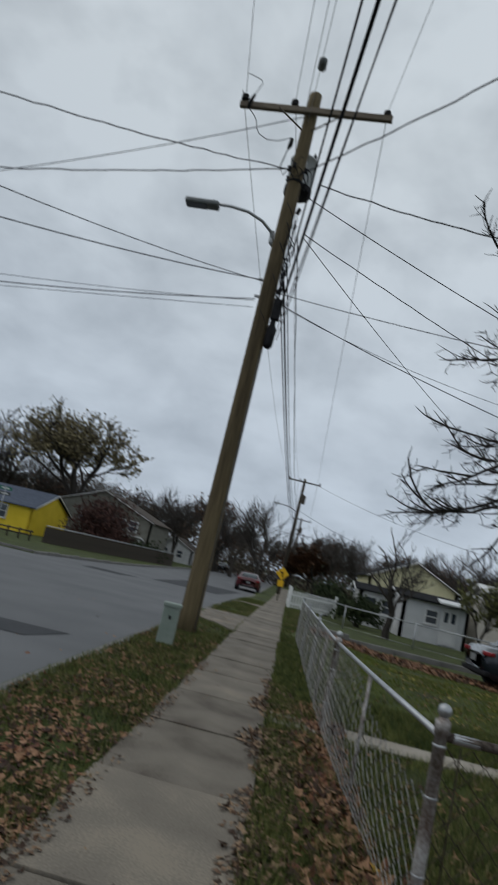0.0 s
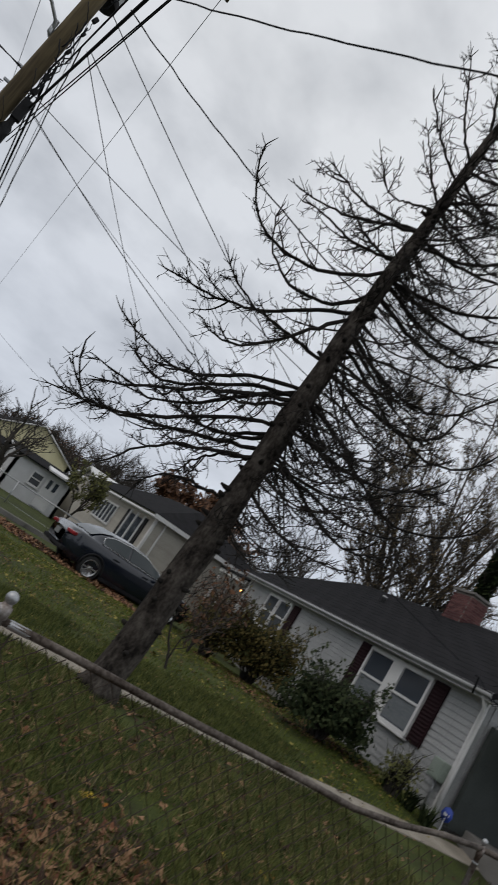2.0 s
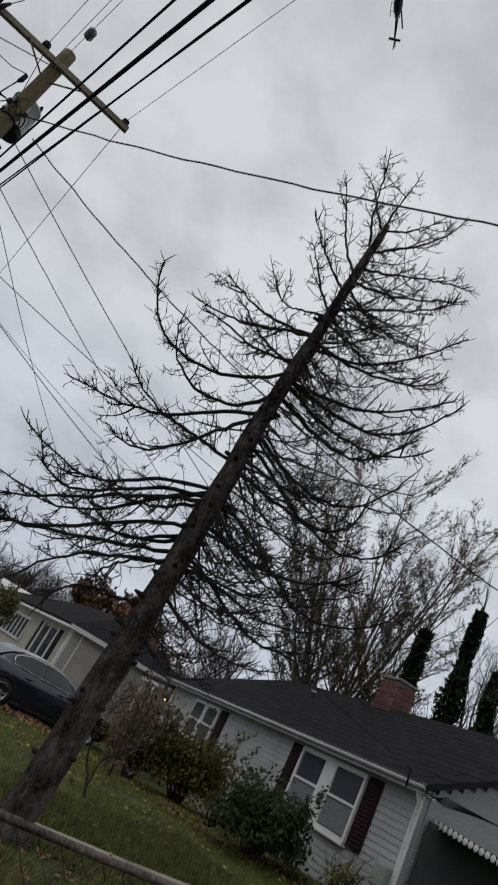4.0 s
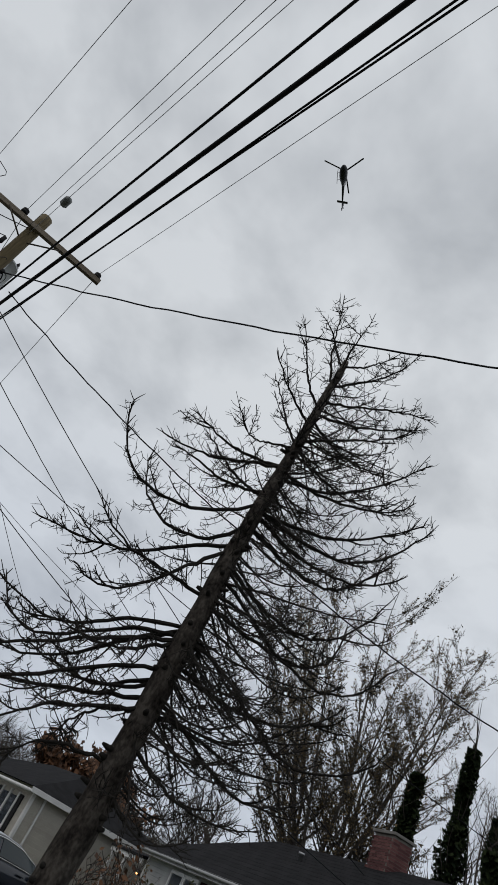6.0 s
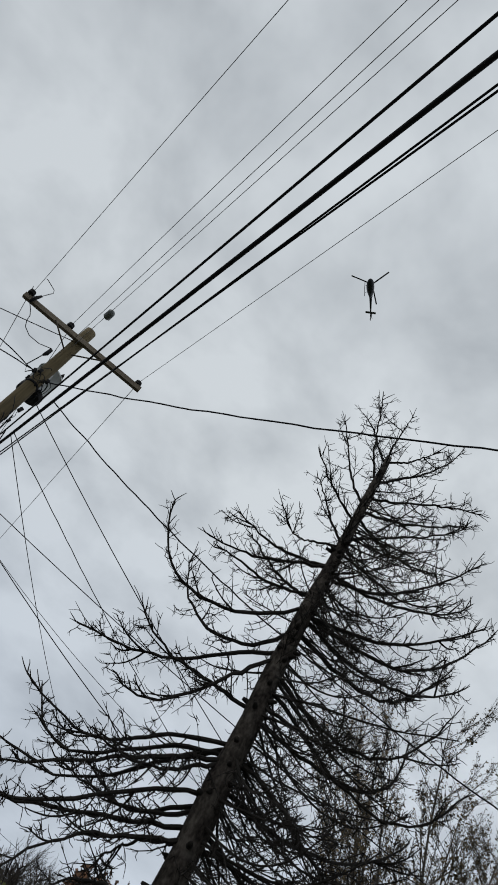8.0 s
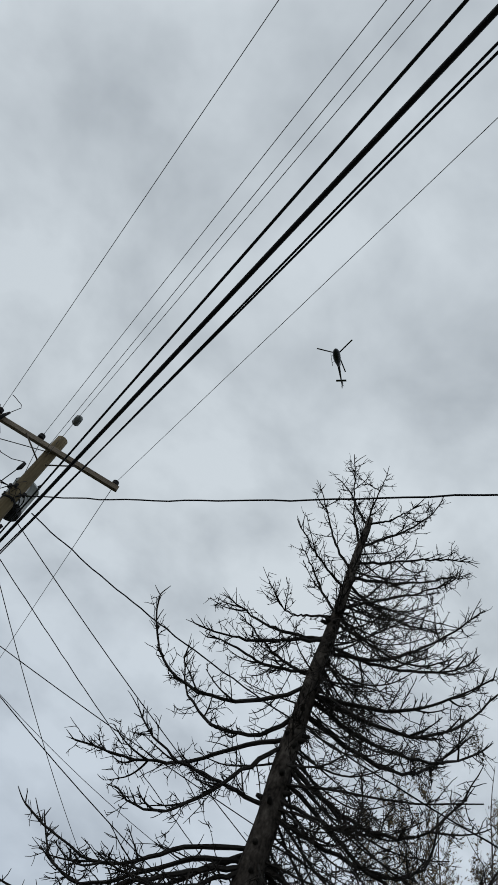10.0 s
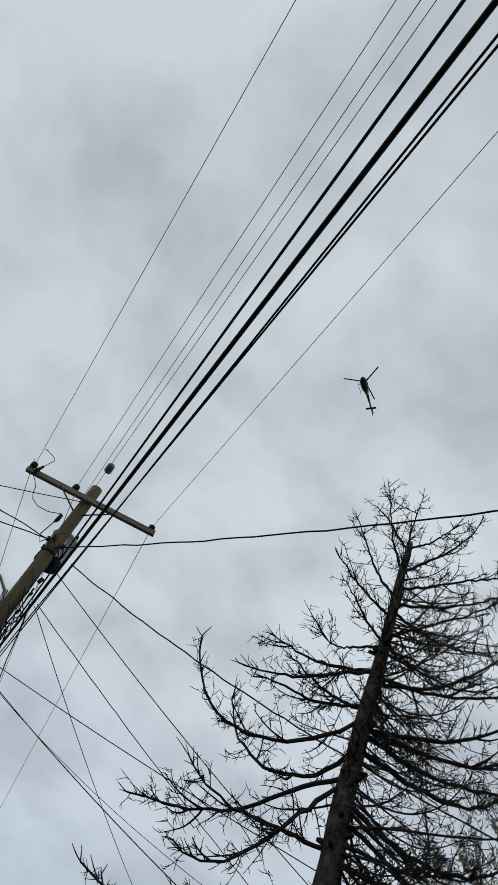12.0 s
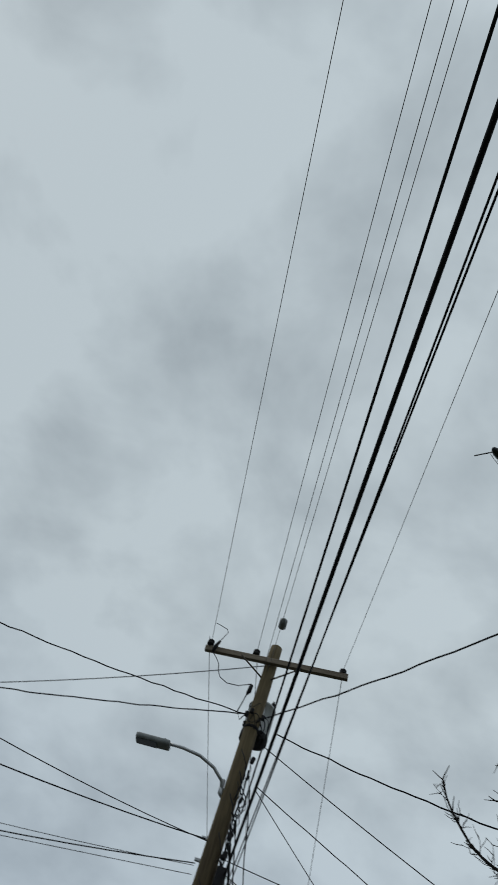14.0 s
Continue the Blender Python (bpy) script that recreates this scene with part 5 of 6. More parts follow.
part("porch_deck", boxed((LEN + 1.65, -0.7, -0.02), (3.3, 1.9, 0.3), bevel=0.02), M_kerb, house)
porch_lamp = part("porch_lamp", boxed((LEN + 0.06, 0.10, 1.86), (0.09, 0.09, 0.16), bevel=0.015), M_black, house, "small lit porch lamp")
lathe("bulb", [(0.008, 0.0), (0.026, 0.02), (0.03, 0.05), (0.012, 0.08)], M_bulb, porch_lamp, "glowing orange bulb", 10, pose(LEN + 0.06, 0.16, 1.80))
# side porch with a scalloped awning, south of the corner
aw = part("awning", prism([(-0.03, -0.3, 2.10), (-1.9, -0.3, 1.97), (-1.9, -0.3, 2.01), (-0.03, -0.3, 2.14)], 4.8, (0, -1, 0)), M_awning_shade, house, "grey metal awning with a scalloped edge")
for k in range(40):
    lathe("scallop", [(0.05, 0.0), (0.055, 0.006), (0.05, 0.012)], M_trim, aw, "", 10, Matrix.Translation((-1.9, -0.36 - 0.118 * k, 1.965)) @ pose(0, 0, 0, 0, 90, 0))
for k in range(16):
    lathe("scallop", [(0.05, 0.0), (0.055, 0.006), (0.05, 0.012)], M_trim, aw, "", 10, Matrix.Translation((-0.08 - 0.118 * k, -0.3, 2.09 - 0.0082 * k)) @ pose(0, 0, 0, -90, 0, 0))
part("porch_floor", boxed((-0.9, -2.8, 0.2), (1.8, 4.6, 0.5), bevel=0.02), M_kerb, house)
# dark sheet over the side wall, its colour standing for shade below the awning
part("porch_shade_wall", boxed((-0.14, -2.62, 1.2), (0.1, 4.95, 1.75)), M_awning_shade, house, "grey porch wall with awning shade in its colour")
for k in range(8, 26):
    zz = 0.25 + 0.115 * k
    half = DEEP / 2 - 0.12 if zz < EAVE - 0.05 else (DEEP / 2) * (RIDGE - 0.12 - zz) / (RIDGE - EAVE)
    part("board", boxed((-0.012, -DEEP / 2, zz), (0.016, 2 * half, 0.12), pose(0, 0, 0, 0, -7, 0)), M_siding, house)
gm = part("meter_box", boxed((0.24, 0.12, 1.0), (0.30, 0.18, 0.34), bevel=0.03), M_cab, house, "pale green utility meter box")
tube("conduit", [(0.24, 0.08, 0.3), (0.24, 0.08, 1.0)], 0.02, M_galv, house)
tube("service_mast", [(0.05, 0.40, EAVE - 0.2), (0.05, 0.42, EAVE + 0.08), (0.10, 0.47, EAVE + 0.10)], 0.018, M_black, house)
for k in range(5):
    tube("service_loop", [(0.05, 0.42, EAVE + 0.1), (-0.2 - 0.05 * k, 0.3, EAVE - 0.1 - 0.03 * k), (-0.5, 0.05, EAVE - 0.2 + 0.03 * k), (-0.9 - 0.1 * k, -0.3, EAVE - 0.12)], 0.01, M_cable, house, "", 5)
# brick chimney
CH = (7.0, -DEEP / 2 + 0.1)
chim = part("chimney", boxed((CH[0], CH[1], 4.6), (0.86, 0.62, 1.40)), M_mortar, house, "red brick chimney with a concrete cap")
brick = None
for r in range(18):
    z = 3.92 + 0.075 * r
    off = 0.11 if r % 2 else 0.0
    spots = [(CH[0] - 0.43 + 0.105 + 0.215 * k + off * (1 if k < 3 else 0), CH[1] + s * 0.315, 0) for k in range(4) for s in (-1, 1)]
    spots += [(CH[0] + s * 0.435, CH[1] - 0.21 + 0.21 * k + off * 0.4, 90) for k in range(3) for s in (-1, 1)]
    for bx_, by_, rz in spots:
        m = pose(bx_, by_, z, 0, 0, rz)
        if brick is None:
            brick = part("brick", boxed((0, 0, 0), (0.205, 0.02, 0.064)), M_brick, chim)
            brick.matrix_basis = m
        else:
            share("brick", brick, chim, m)
part("cap", boxed((CH[0], CH[1], 5.34), (1.0, 0.76, 0.08), bevel=0.015), M_kerb, chim)
lathe("vent_pipe", [(0.06, 0), (0.06, 0.3), (0.09, 0.3), (0.09, 0.36)], M_galv, house, "", 10, pose(8.9, -2.6, 3.75))

# the beige house beyond the car
house_b = thing("house", "beige gabled bungalow with a dark roof and white trim", "house", pose(10.0, 24.2, fall(24)) @ pose(0, 0, 0, 0, 0, 92))
part("wall", boxed((5.0, -0.12, 1.35), (10.0, 0.22, 2.7)), M_beige, house_b)
siding(house_b, 0.0, 10.0, 0.0, 2.6, 0.004, M_beige, 0.14)
DEEP_B = 6.4
g = part("end_wall", prism([(0.0, 0.0, -0.3), (0.0, -DEEP_B, -0.3), (0.0, -DEEP_B, 2.6), (0.0, 0.0, 2.6)], 0.2, (1, 0, 0)), M_beige, house_b)
for k in range(18):
    part("board", boxed((-0.008, -DEEP_B / 2, 0.07 + 0.14 * k), (0.016, DEEP_B, 0.146), pose(0, 0, 0, 0, -6, 0)), M_beige, g)


def hip_roof(h, x0, x1, y0, y1, eave, ridge, over, material, label):
    """Four slopes over a rectangle, closed below."""
    bm = bmesh.new()
    low = [bm.verts.new((x, y, eave)) for x, y in ((x0 - over, y0 - over), (x1 + over, y0 - over), (x1 + over, y1 + over), (x0 - over, y1 + over))]
    half = (y1 - y0) / 2 + over
    top = [bm.verts.new((x, (y0 + y1) / 2, ridge)) for x in (x0 - over + half, x1 + over - half)]
    for face in ((low[0], low[1], top[1], top[0]), (low[2], low[3], top[0], top[1]), (low[1], low[2], top[1]), (low[3], low[0], top[0]), (low[3], low[2], low[1], low[0])):
        bm.faces.new(face)
    bmesh.ops.recalc_face_normals(bm, faces=bm.faces)
    return part("roof", bm, material, h, label)


hip_roof(house_b, 0, 10.0, -DEEP_B, 0.0, 2.66, 4.0, 0.34, M_roof, "dark grey hipped shingle roof")
part("fascia", boxed((-0.33, -DEEP_B / 2, 2.56), (0.03, DEEP_B + 0.7, 0.17)), M_trim, house_b, "white painted fascia board")
part("downpipe", boxed((-0.06, -0.45, 1.25), (0.07, 0.07, 2.5), bevel=0.01), M_trim, house_b)
tube("gutter", [(-0.3, 0.34, 2.5), (10.3, 0.34, 2.5)], 0.06, M_trim, house_b)
part("corner_trim", boxed((0.0, 0.01, 1.3), (0.16, 0.10, 2.6)), M_trim, house_b)
for x in (1.4, 2.2):
    part("glazed_door", boxed((x, 0.03, 1.15), (0.7, 0.04, 2.1)), M_glass, house_b)
for x in (1.0, 1.8, 2.6):
    part("door_frame", boxed((x, 0.05, 1.2), (0.12, 0.08, 2.3)), M_trim, house_b)
part("shutter", boxed((0.78, 0.04, 1.2), (0.3, 0.05, 2.2)), M_black, house_b)
part("shutter", boxed((2.85, 0.04, 1.2), (0.3, 0.05, 2.2)), M_black, house_b)
for k in range(5):
    part("window_pane", boxed((4.4 + 0.5 * k, 0.03, 1.65), (0.42, 0.04, 0.85)), M_glass, house_b)
    part("window_frame", boxed((4.15 + 0.5 * k, 0.05, 1.65), (0.08, 0.07, 0.95)), M_trim, house_b)
part("window_frame", boxed((6.65, 0.05, 1.65), (0.08, 0.07, 0.95)), M_trim, house_b)
for z in (1.18, 2.12):
    part("window_frame", boxed((5.4, 0.05, z), (2.6, 0.07, 0.09)), M_trim, house_b)


def plain_house(label, m, length, deep, eave, ridge, wall_m, roof_m, wins, door=None, gable_m=None):
    h = thing("house", label, "house", m)
    part("wall", boxed((length / 2, -0.1, eave / 2 - 0.2), (length, 0.2, eave + 0.4)), wall_m, h)
    part("wall", boxed((length / 2, -deep + 0.1, eave / 2 - 0.2), (length, 0.2, eave + 0.4)), wall_m, h)
    for xx, s in ((0.0, 1), (length, -1)):
        part("gable_wall", prism([(xx, 0, -0.4), (xx, -deep, -0.4), (xx, -deep, eave), (xx, -deep / 2, ridge - 0.06), (xx, 0, eave)], 0.2, (s, 0, 0)), gable_m or wall_m, h)
    gable_roof(h, 0, length, 0, -deep, eave, ridge, 0.3, roof_m, "shingle roof")
    for s in (0.0, length):
        for yy in (0.25, -deep - 0.25):
            tube("rake_board", [(s + (-0.31 if s == 0 else 0.31), -deep / 2, ridge + 0.02), (s + (-0.31 if s == 0 else 0.31), yy, eave - 0.12)], 0.06, M_trim, h, "", 4)
    for x, z0, z1, w in wins:
        sash_window(h, x, z0, z1, w, 0.01, False)
    if door:
        d = part("door", boxed((door, 0.03, 1.02), (0.92, 0.06, 2.04), bevel=0.01), M_trim, h, "white panelled front door")
        for dx in (-0.2, 0.2):
            part("door_light", boxed((door + dx, 0.065, 1.5), (0.22, 0.012, 0.55)), M_glass, d)
        part("canopy", boxed((door, 0.4, 2.3), (1.6, 0.9, 0.1), pose(0, 0, 0, -12)), M_trim, h)
    return h


# the grey house beyond the lawn, its front turned south
plain_house("small grey bungalow with a white front door", pose(10.2, 38.0, -0.42, 0, 0, 180), 3.7, 5.0, 2.15, 2.5, M_grey_wall, M_roof, ((2.05, 0.95, 1.75, 0.75),), 1.05)
plain_house("cream gabled house standing behind a grey bungalow", pose(5.4, 47.0, -0.5, 0, 0, 90), 8.0, 6.2, 3.2, 4.7, M_cream, M_roof, ())
plain_house("white porch wing beside a grey bungalow", pose(*polar(9.6, 42, -0.45)) @ pose(0, 0, 0, 0, 0, 180), 2.6, 4.0, 2.0, 2.35, M_trim, M_roof, ((0.8, 0.8, 1.7, 0.8), (1.9, 0.8, 1.7, 0.8)))
plain_house("low house with a white metal roof", pose(*polar(24.8, 42, -0.5)) @ pose(0, 0, 0, 0, 0, 184), 6.0, 6.0, 2.6, 3.9, M_beige, M_trim, ())
# across the street
plain_house("bright yellow corner house with a slate-blue roof", pose(*polar(-22.7, 60, -0.55)) @ pose(0, 0, 0, 0, 0, 176), 11.0, 7.5, 2.45, 4.0, M_yellow, M_blue_roof, ((2.9, 1.0, 2.2, 1.1), (4.1, 1.0, 2.2, 1.1), (5.3, 1.0, 2.2, 1.1)))
sage = plain_house("weathered sage two-storey house with its gable to the corner", pose(-27.0, 68.0, -0.6, 0, 0, 90), 10.0, 11.6, 3.9, 6.1, M_green_wall, M_brown_roof, ())


def gable_window(h, y, z0, z1, w):
    """A framed window in the end wall at local x = 0."""
    win = part("window", boxed((-0.02, y, (z0 + z1) / 2), (0.04, w, z1 - z0)), M_glass, h, "sash window in a white frame")
    for dy in (-w / 2, w / 2):
        part("frame", boxed((-0.04, y + dy, (z0 + z1) / 2), (0.06, 0.11, z1 - z0 + 0.1)), M_trim, win)
    for zz in (z0, (z0 + z1) / 2, z1):
        part("rail", boxed((-0.042, y, zz), (0.056, w, 0.09)), M_trim, win)


for y in (-9.6, -8.2, -4.2):
    gable_window(sage, y, 2.5, 3.6, 1.0)
part("porch_roof", boxed((-0.9, -9.6, 1.95), (1.8, 3.2, 0.14), pose(0, 0, 0, 0, 8, 0)), M_trim, sage, "white porch roof")
for y in (-8.2, -11.0):
    part("porch_post", boxed((-1.6, y, 0.9), (0.14, 0.14, 1.95)), M_trim, sage)
white_small = plain_house("small white gabled house down the street", pose(-18.2, 84.0, -0.6, 0, 0, 90), 7.0, 5.2, 2.0, 3.3, M_trim, M_brown_roof, ())
gable_window(white_small, -3.6, 0.8, 1.7, 0.8)
gable_window(white_small, -1.6, 0.8, 1.7, 0.8)


# ---------------- cars ----------------
def curve_at(rows, x):
    """A smooth reading between rows of position and values."""
    for a, b in zip(rows, rows[1:]):
        if x <= b[0]:
            t = smooth01((x - a[0]) / (b[0] - a[0])) * 0.35 + 0.65 * max(0, (x - a[0]) / (b[0] - a[0]))
            return [p + (q - p) * t for p, q in zip(a[1:], b[1:])]
    return list(rows[-1][1:])


# position from the tail, half width, underside, shoulder
LOWER = ((0.0, 0.52, 0.50, 0.84), (0.06, 0.74, 0.40, 0.98), (0.35, 0.89, 0.27, 1.045), (0.9, 0.92, 0.20, 1.035), (2.0, 0.925, 0.19, 0.985), (3.2, 0.92, 0.19, 0.965), (4.0, 0.91, 0.20, 0.90), (4.55, 0.86, 0.24, 0.80), (4.78, 0.76, 0.30, 0.70), (4.85, 0.62, 0.38, 0.60))
CABIN = ((0.52, 0.70, 1.045), (0.95, 0.62, 1.27), (1.4, 0.60, 1.395), (2.0, 0.60, 1.435), (2.5, 0.60, 1.39), (2.95, 0.63, 1.24), (3.5, 0.74, 0.965))


def cabin_side(x, t, s):
    hw, top = curve_at(CABIN, x)
    w, _, belt = curve_at(LOWER, x)
    belt -= 0.01
    y0, y1 = w * 0.90, hw
    return Vector((x, s * (y0 + (y1 - y0) * t), belt + (max(top - 0.045, belt + 0.003) - belt) * (t ** 0.9)))


def loft(sections):
    v, f = [], []
    n = len(sections[0])
    for sec in sections:
        v += sec
    for i in range(len(sections) - 1):
        for k in range(n - 1):
            f.append((i * n + k, i * n + k + 1, (i + 1) * n + k + 1, (i + 1) * n + k))
    f.append(tuple(range(n)))
    f.append(tuple(reversed(range((len(sections) - 1) * n, len(sections) * n))))
    return v, f


def wheel(car, x, y, s):
    m = Matrix.Translation((x, y, 0.335)) @ pose(0, 0, 0, -90 * s, 0, 0)
    w = lathe("wheel", [(0.235, -0.10), (0.315, -0.105), (0.333, -0.08), (0.336, 0.0), (0.333, 0.08), (0.315, 0.105), (0.235, 0.10)], M_tyre, car, "", 28, m, False)
    lathe("rim", [(0.235, 0.06), (0.24, 0.10), (0.215, 0.095), (0.205, 0.05), (0.02, 0.045)], M_alloy, w, "", 28, m)
    for k in range(10):
        bm = boxed((0.125, 0, 0.085), (0.19, 0.03, 0.018), bevel=0.004)
        bmesh.ops.transform(bm, matrix=m @ pose(0, 0, 0, 0, 0, 36 * k), verts=bm.verts)
        part("spoke", bm, M_alloy, w)
    lathe("hub", [(0.05, 0.07), (0.05, 0.095), (0.02, 0.10)], M_alloy, w, "", 14, m)
    tube("arch", [(x + 0.375 * math.cos(radians(a)), y + s * 0.095, 0.345 + 0.375 * math.sin(radians(a))) for a in range(-10, 191, 10)], 0.03, M_black, car, "", 6)


def sedan(label, m, paint):
    car = thing("car", label, "car", m, "parked cars")
    secs = []
    for k in range(34):
        x = 4.85 * k / 33
        w, zb, zt = curve_at(LOWER, x)
        half = [(0.80 * w, zb), (0.96 * w, zb + 0.05), (w, zb + 0.22), (w * 0.985, 0.5 * (zb + zt) + 0.08), (w * 0.975, zt - 0.07), (w * 0.90, zt - 0.005), (w * 0.5, zt + 0.025), (0, zt + 0.035)]
        secs.append([Vector((x, y, z)) for y, z in half] + [Vector((x, -y, z)) for y, z in reversed(half[:-1])])
    v, f = loft(secs)
    link_mesh("body", mesh_of("body", v, f), paint, car, "", True)
    secs = []
    for k in range(26):
        x = 0.52 + 2.98 * k / 25
        top = curve_at(CABIN, x)[1]
        right = [cabin_side(x, t, 1) for t in (0, 0.35, 0.7, 1)]
        hw = right[-1].y
        mid = [Vector((x, hw * 0.8, max(top - 0.012, right[0].z + 0.004))), Vector((x, 0, max(top + 0.008, right[0].z + 0.008)))]
        secs.append(right + mid + [Vector((p.x, -p.y, p.z)) for p in reversed(right + mid[:-1])])
    v, f = loft(secs)
    link_mesh("cabin", mesh_of("cabin", v, f), paint, car, "", True)
    for s in (-1, 1):
        for xa, xb, ta, tb in ((0.98, 1.86, 0.45, 0.98), (1.93, 3.12, 0.98, 0.5)):
            gv_, gf_ = [], []
            for k in range(11):
                x = xa + (xb - xa) * k / 10
                top = 0.90 * min(1, 0.5 + 2.2 * min(x - 0.85, 3.3 - x))
                for t in (0.10, 0.10 + 0.5 * (top - 0.10), top):
                    p = cabin_side(x, t, s)
                    gv_.append(p + Vector((0, s * 0.012, 0.006)))
            for k in range(10):
                for j in range(2):
                    a = k * 3 + j
                    gf_.append((a, a + 1, a + 4, a + 3) if s < 0 else (a, a + 3, a + 4, a + 1))
            link_mesh("side_window", mesh_of("side_window", gv_, gf_), M_car_glass, car, "", True)
        line = [cabin_side(0.98 + 2.14 * k / 24, 0.92 * min(1, 0.5 + 2.2 * min(0.98 + 2.14 * k / 24 - 0.85, 3.3 - 0.98 - 2.14 * k / 24)), s) + Vector((0, s * 0.016, 0.012)) for k in range(25)]
        low = [cabin_side(0.98 + 2.14 * k / 24, 0.05, s) + Vector((0, s * 0.014, 0.004)) for k in range(25)]
        tube("window_trim", [low[0]] + line + [low[-1]], 0.010, M_chrome, car, "chrome window trim", 5)
        tube("window_trim", low, 0.008, M_chrome, car, "chrome window trim", 5)
        for x in (0.98, 3.92):
            wheel(car, x, s * 0.82, s)
        for x in (1.55, 2.62):
            part("door_handle", boxed((x, s * 0.935, 0.87), (0.2, 0.03, 0.03), bevel=0.01), paint, car)
        part("mirror", boxed((3.0, s * 1.0, 1.02), (0.12, 0.2, 0.13), bevel=0.04), paint, car)
        part("sill", boxed((2.45, s * 0.885, 0.23), (2.2, 0.06, 0.10), bevel=0.02), M_black, car)
        part("tail_light", boxed((0.13, s * 0.66, 0.90), (0.26, 0.30, 0.10), pose(0, 0, 0, 0, 0, -s * 24), bevel=0.03), M_tail, car, "red tail light")
        part("headlight", boxed((4.62, s * 0.70, 0.70), (0.34, 0.26, 0.11), pose(0, 0, 0, 0, 8, s * 22), bevel=0.03), M_glass, car)
    gl, gf_ = [], []
    for x0, x1, y0, y1 in ((0.60, 1.30, 0.60, 0.50),):
        for k in range(7):
            x = x0 + (x1 - x0) * k / 6
            z = curve_at(CABIN, x)[1]
            yy = y0 + (y1 - y0) * k / 6
            gl += [Vector((x - 0.01, -yy, z + 0.006)), Vector((x - 0.01, 0, z + 0.02)), Vector((x - 0.01, yy, z + 0.006))]
        for k in range(6):
            for j in range(2):
                a = k * 3 + j
                gf_.append((a, a + 1, a + 4, a + 3))
    link_mesh("rear_window", mesh_of("rear_window", gl, gf_), M_car_glass, car, "", True)
    part("number_plate", boxed((-0.005, 0, 0.72), (0.02, 0.32, 0.16), bevel=0.005), M_lamp, car)
    part("bumper", boxed((0.10, 0, 0.42), (0.16, 1.5, 0.12), bevel=0.04), M_black, car)
    part("boot_trim", boxed((0.012, 0, 0.83), (0.02, 0.8, 0.03), bevel=0.006), M_chrome, car)
    return car


sedan("dark blue saloon car parked beside the lawn", pose(4.98, 17.6, land(6.5, 17.5) - 0.07, 0, 0, 7), M_car)
sedan("dark red car parked down the street", pose(-2.95, 48.5, fall(50) - 0.14, 0, 0, 92), M_red_car)
sedan("dark car parked far down the street", pose(-9.6, 92.0, fall(90) - 0.11, 0, 0, 92), M_car)
sedan("dark car in a driveway across the street", pose(-13.8, 66.0, fall(66), 0, 0, 160), M_car)


# ---------------- shrubs and plants ----------------
def shrub(label, x, y, w, h, seed, leaf_m, n=2200, s=0.045, d=None, woody=26):
    rnd = random.Random(seed)
    t = thing("shrub", label, "shrub", pose(x, y, land(x, y)))
    v, f, lv, lf = [], [], [], []
    d = d or w
    for k in range(woody):
        a = rnd.uniform(0, 6.283)
        out = Vector((math.cos(a) * w * 0.55, math.sin(a) * d * 0.55, h * rnd.uniform(0.6, 1.2)))
        pts = bent((rnd.uniform(-.1, .1), rnd.uniform(-.1, .1), -0.05), (out * 0.4 + Vector((0, 0, 0.5))).normalized(), out.normalized(), out.length * rnd.uniform(0.7, 1.05), 6, rnd, 0.14)
        tube_into(v, f, pts, [0.016 * (1 - 0.8 * j / 6) for j in range(7)], 4, cap=False)
        for j in range(2, 7):
            e = pts[j] + Vector((rnd.uniform(-.2, .2), rnd.uniform(-.2, .2), rnd.uniform(0, .25)))
            tube_into(v, f, [pts[j], e], [0.006, 0.002], 3, cap=False)
            for q in range(int(3 * n / 2200) + 1):
                leaf_into(lv, lf, pts[j].lerp(e, rnd.random()) + Vector((rnd.uniform(-1, 1), rnd.uniform(-1, 1), rnd.uniform(-1, 1))) * s, s * rnd.uniform(0.6, 1.3), rnd)
    k = 0
    while k < n:
        a, u = rnd.uniform(0, 6.283), rnd.uniform(-0.55, 1)
        r = rnd.uniform(0.12, 1.0) ** 0.5
        lump = 1 + 0.5 * noise.noise((math.cos(a) * 1.7 + seed, math.sin(a) * 1.7, u * 2.2)) + 0.3 * noise.noise((math.cos(a) * 5 + seed, math.sin(a) * 5, u * 6))
        p = Vector((math.cos(a) * math.sqrt(max(0, 1 - u * u)) * w / 2 * r * lump, math.sin(a) * math.sqrt(max(0, 1 - u * u)) * d / 2 * r * lump, h * (0.42 + 0.52 * u * r * lump)))
        if p.z > 0.02:
            leaf_into(lv, lf, p, s * rnd.uniform(0.6, 1.4), rnd)
            k += 1
    link_mesh("branchwork", mesh_of("branchwork", v, f), M_far_bark, t)
    link_mesh("foliage", mesh_of("foliage", lv, lf), leaf_m, t)
    return t


shrub("dense dark evergreen shrub under the house window", 8.45, 9.1, 1.85, 1.12, 2, M_shrub, 6500, 0.045, 1.5, 60)
shrub("small yellowing shrub beside the house wall", 9.25, 7.85, 0.7, 0.75, 5, M_yellow_leaf, 500, 0.035)
shrub("loose olive shrub with brown autumn leaves", 9.0, 12.4, 2.3, 1.45, 3, M_shrub_brown, 6500, 0.045, 1.7, 60)
shrub("straggly shrub with russet leaves before the porch", 8.3, 13.4, 1.6, 1.5, 4, M_shrub_brown, 2600, 0.04, 1.5, 50)
shrub("red-leaved shrub beside the porch", 9.9, 16.6, 1.6, 1.9, 8, M_rust_leaf, 1700, 0.045, 1.4, 40)
shrub("dark ivy thicket behind the white house", 19.5, 13.6, 5.5, 3.6, 21, M_ivy, 6000, 0.13, 4.5, 30)
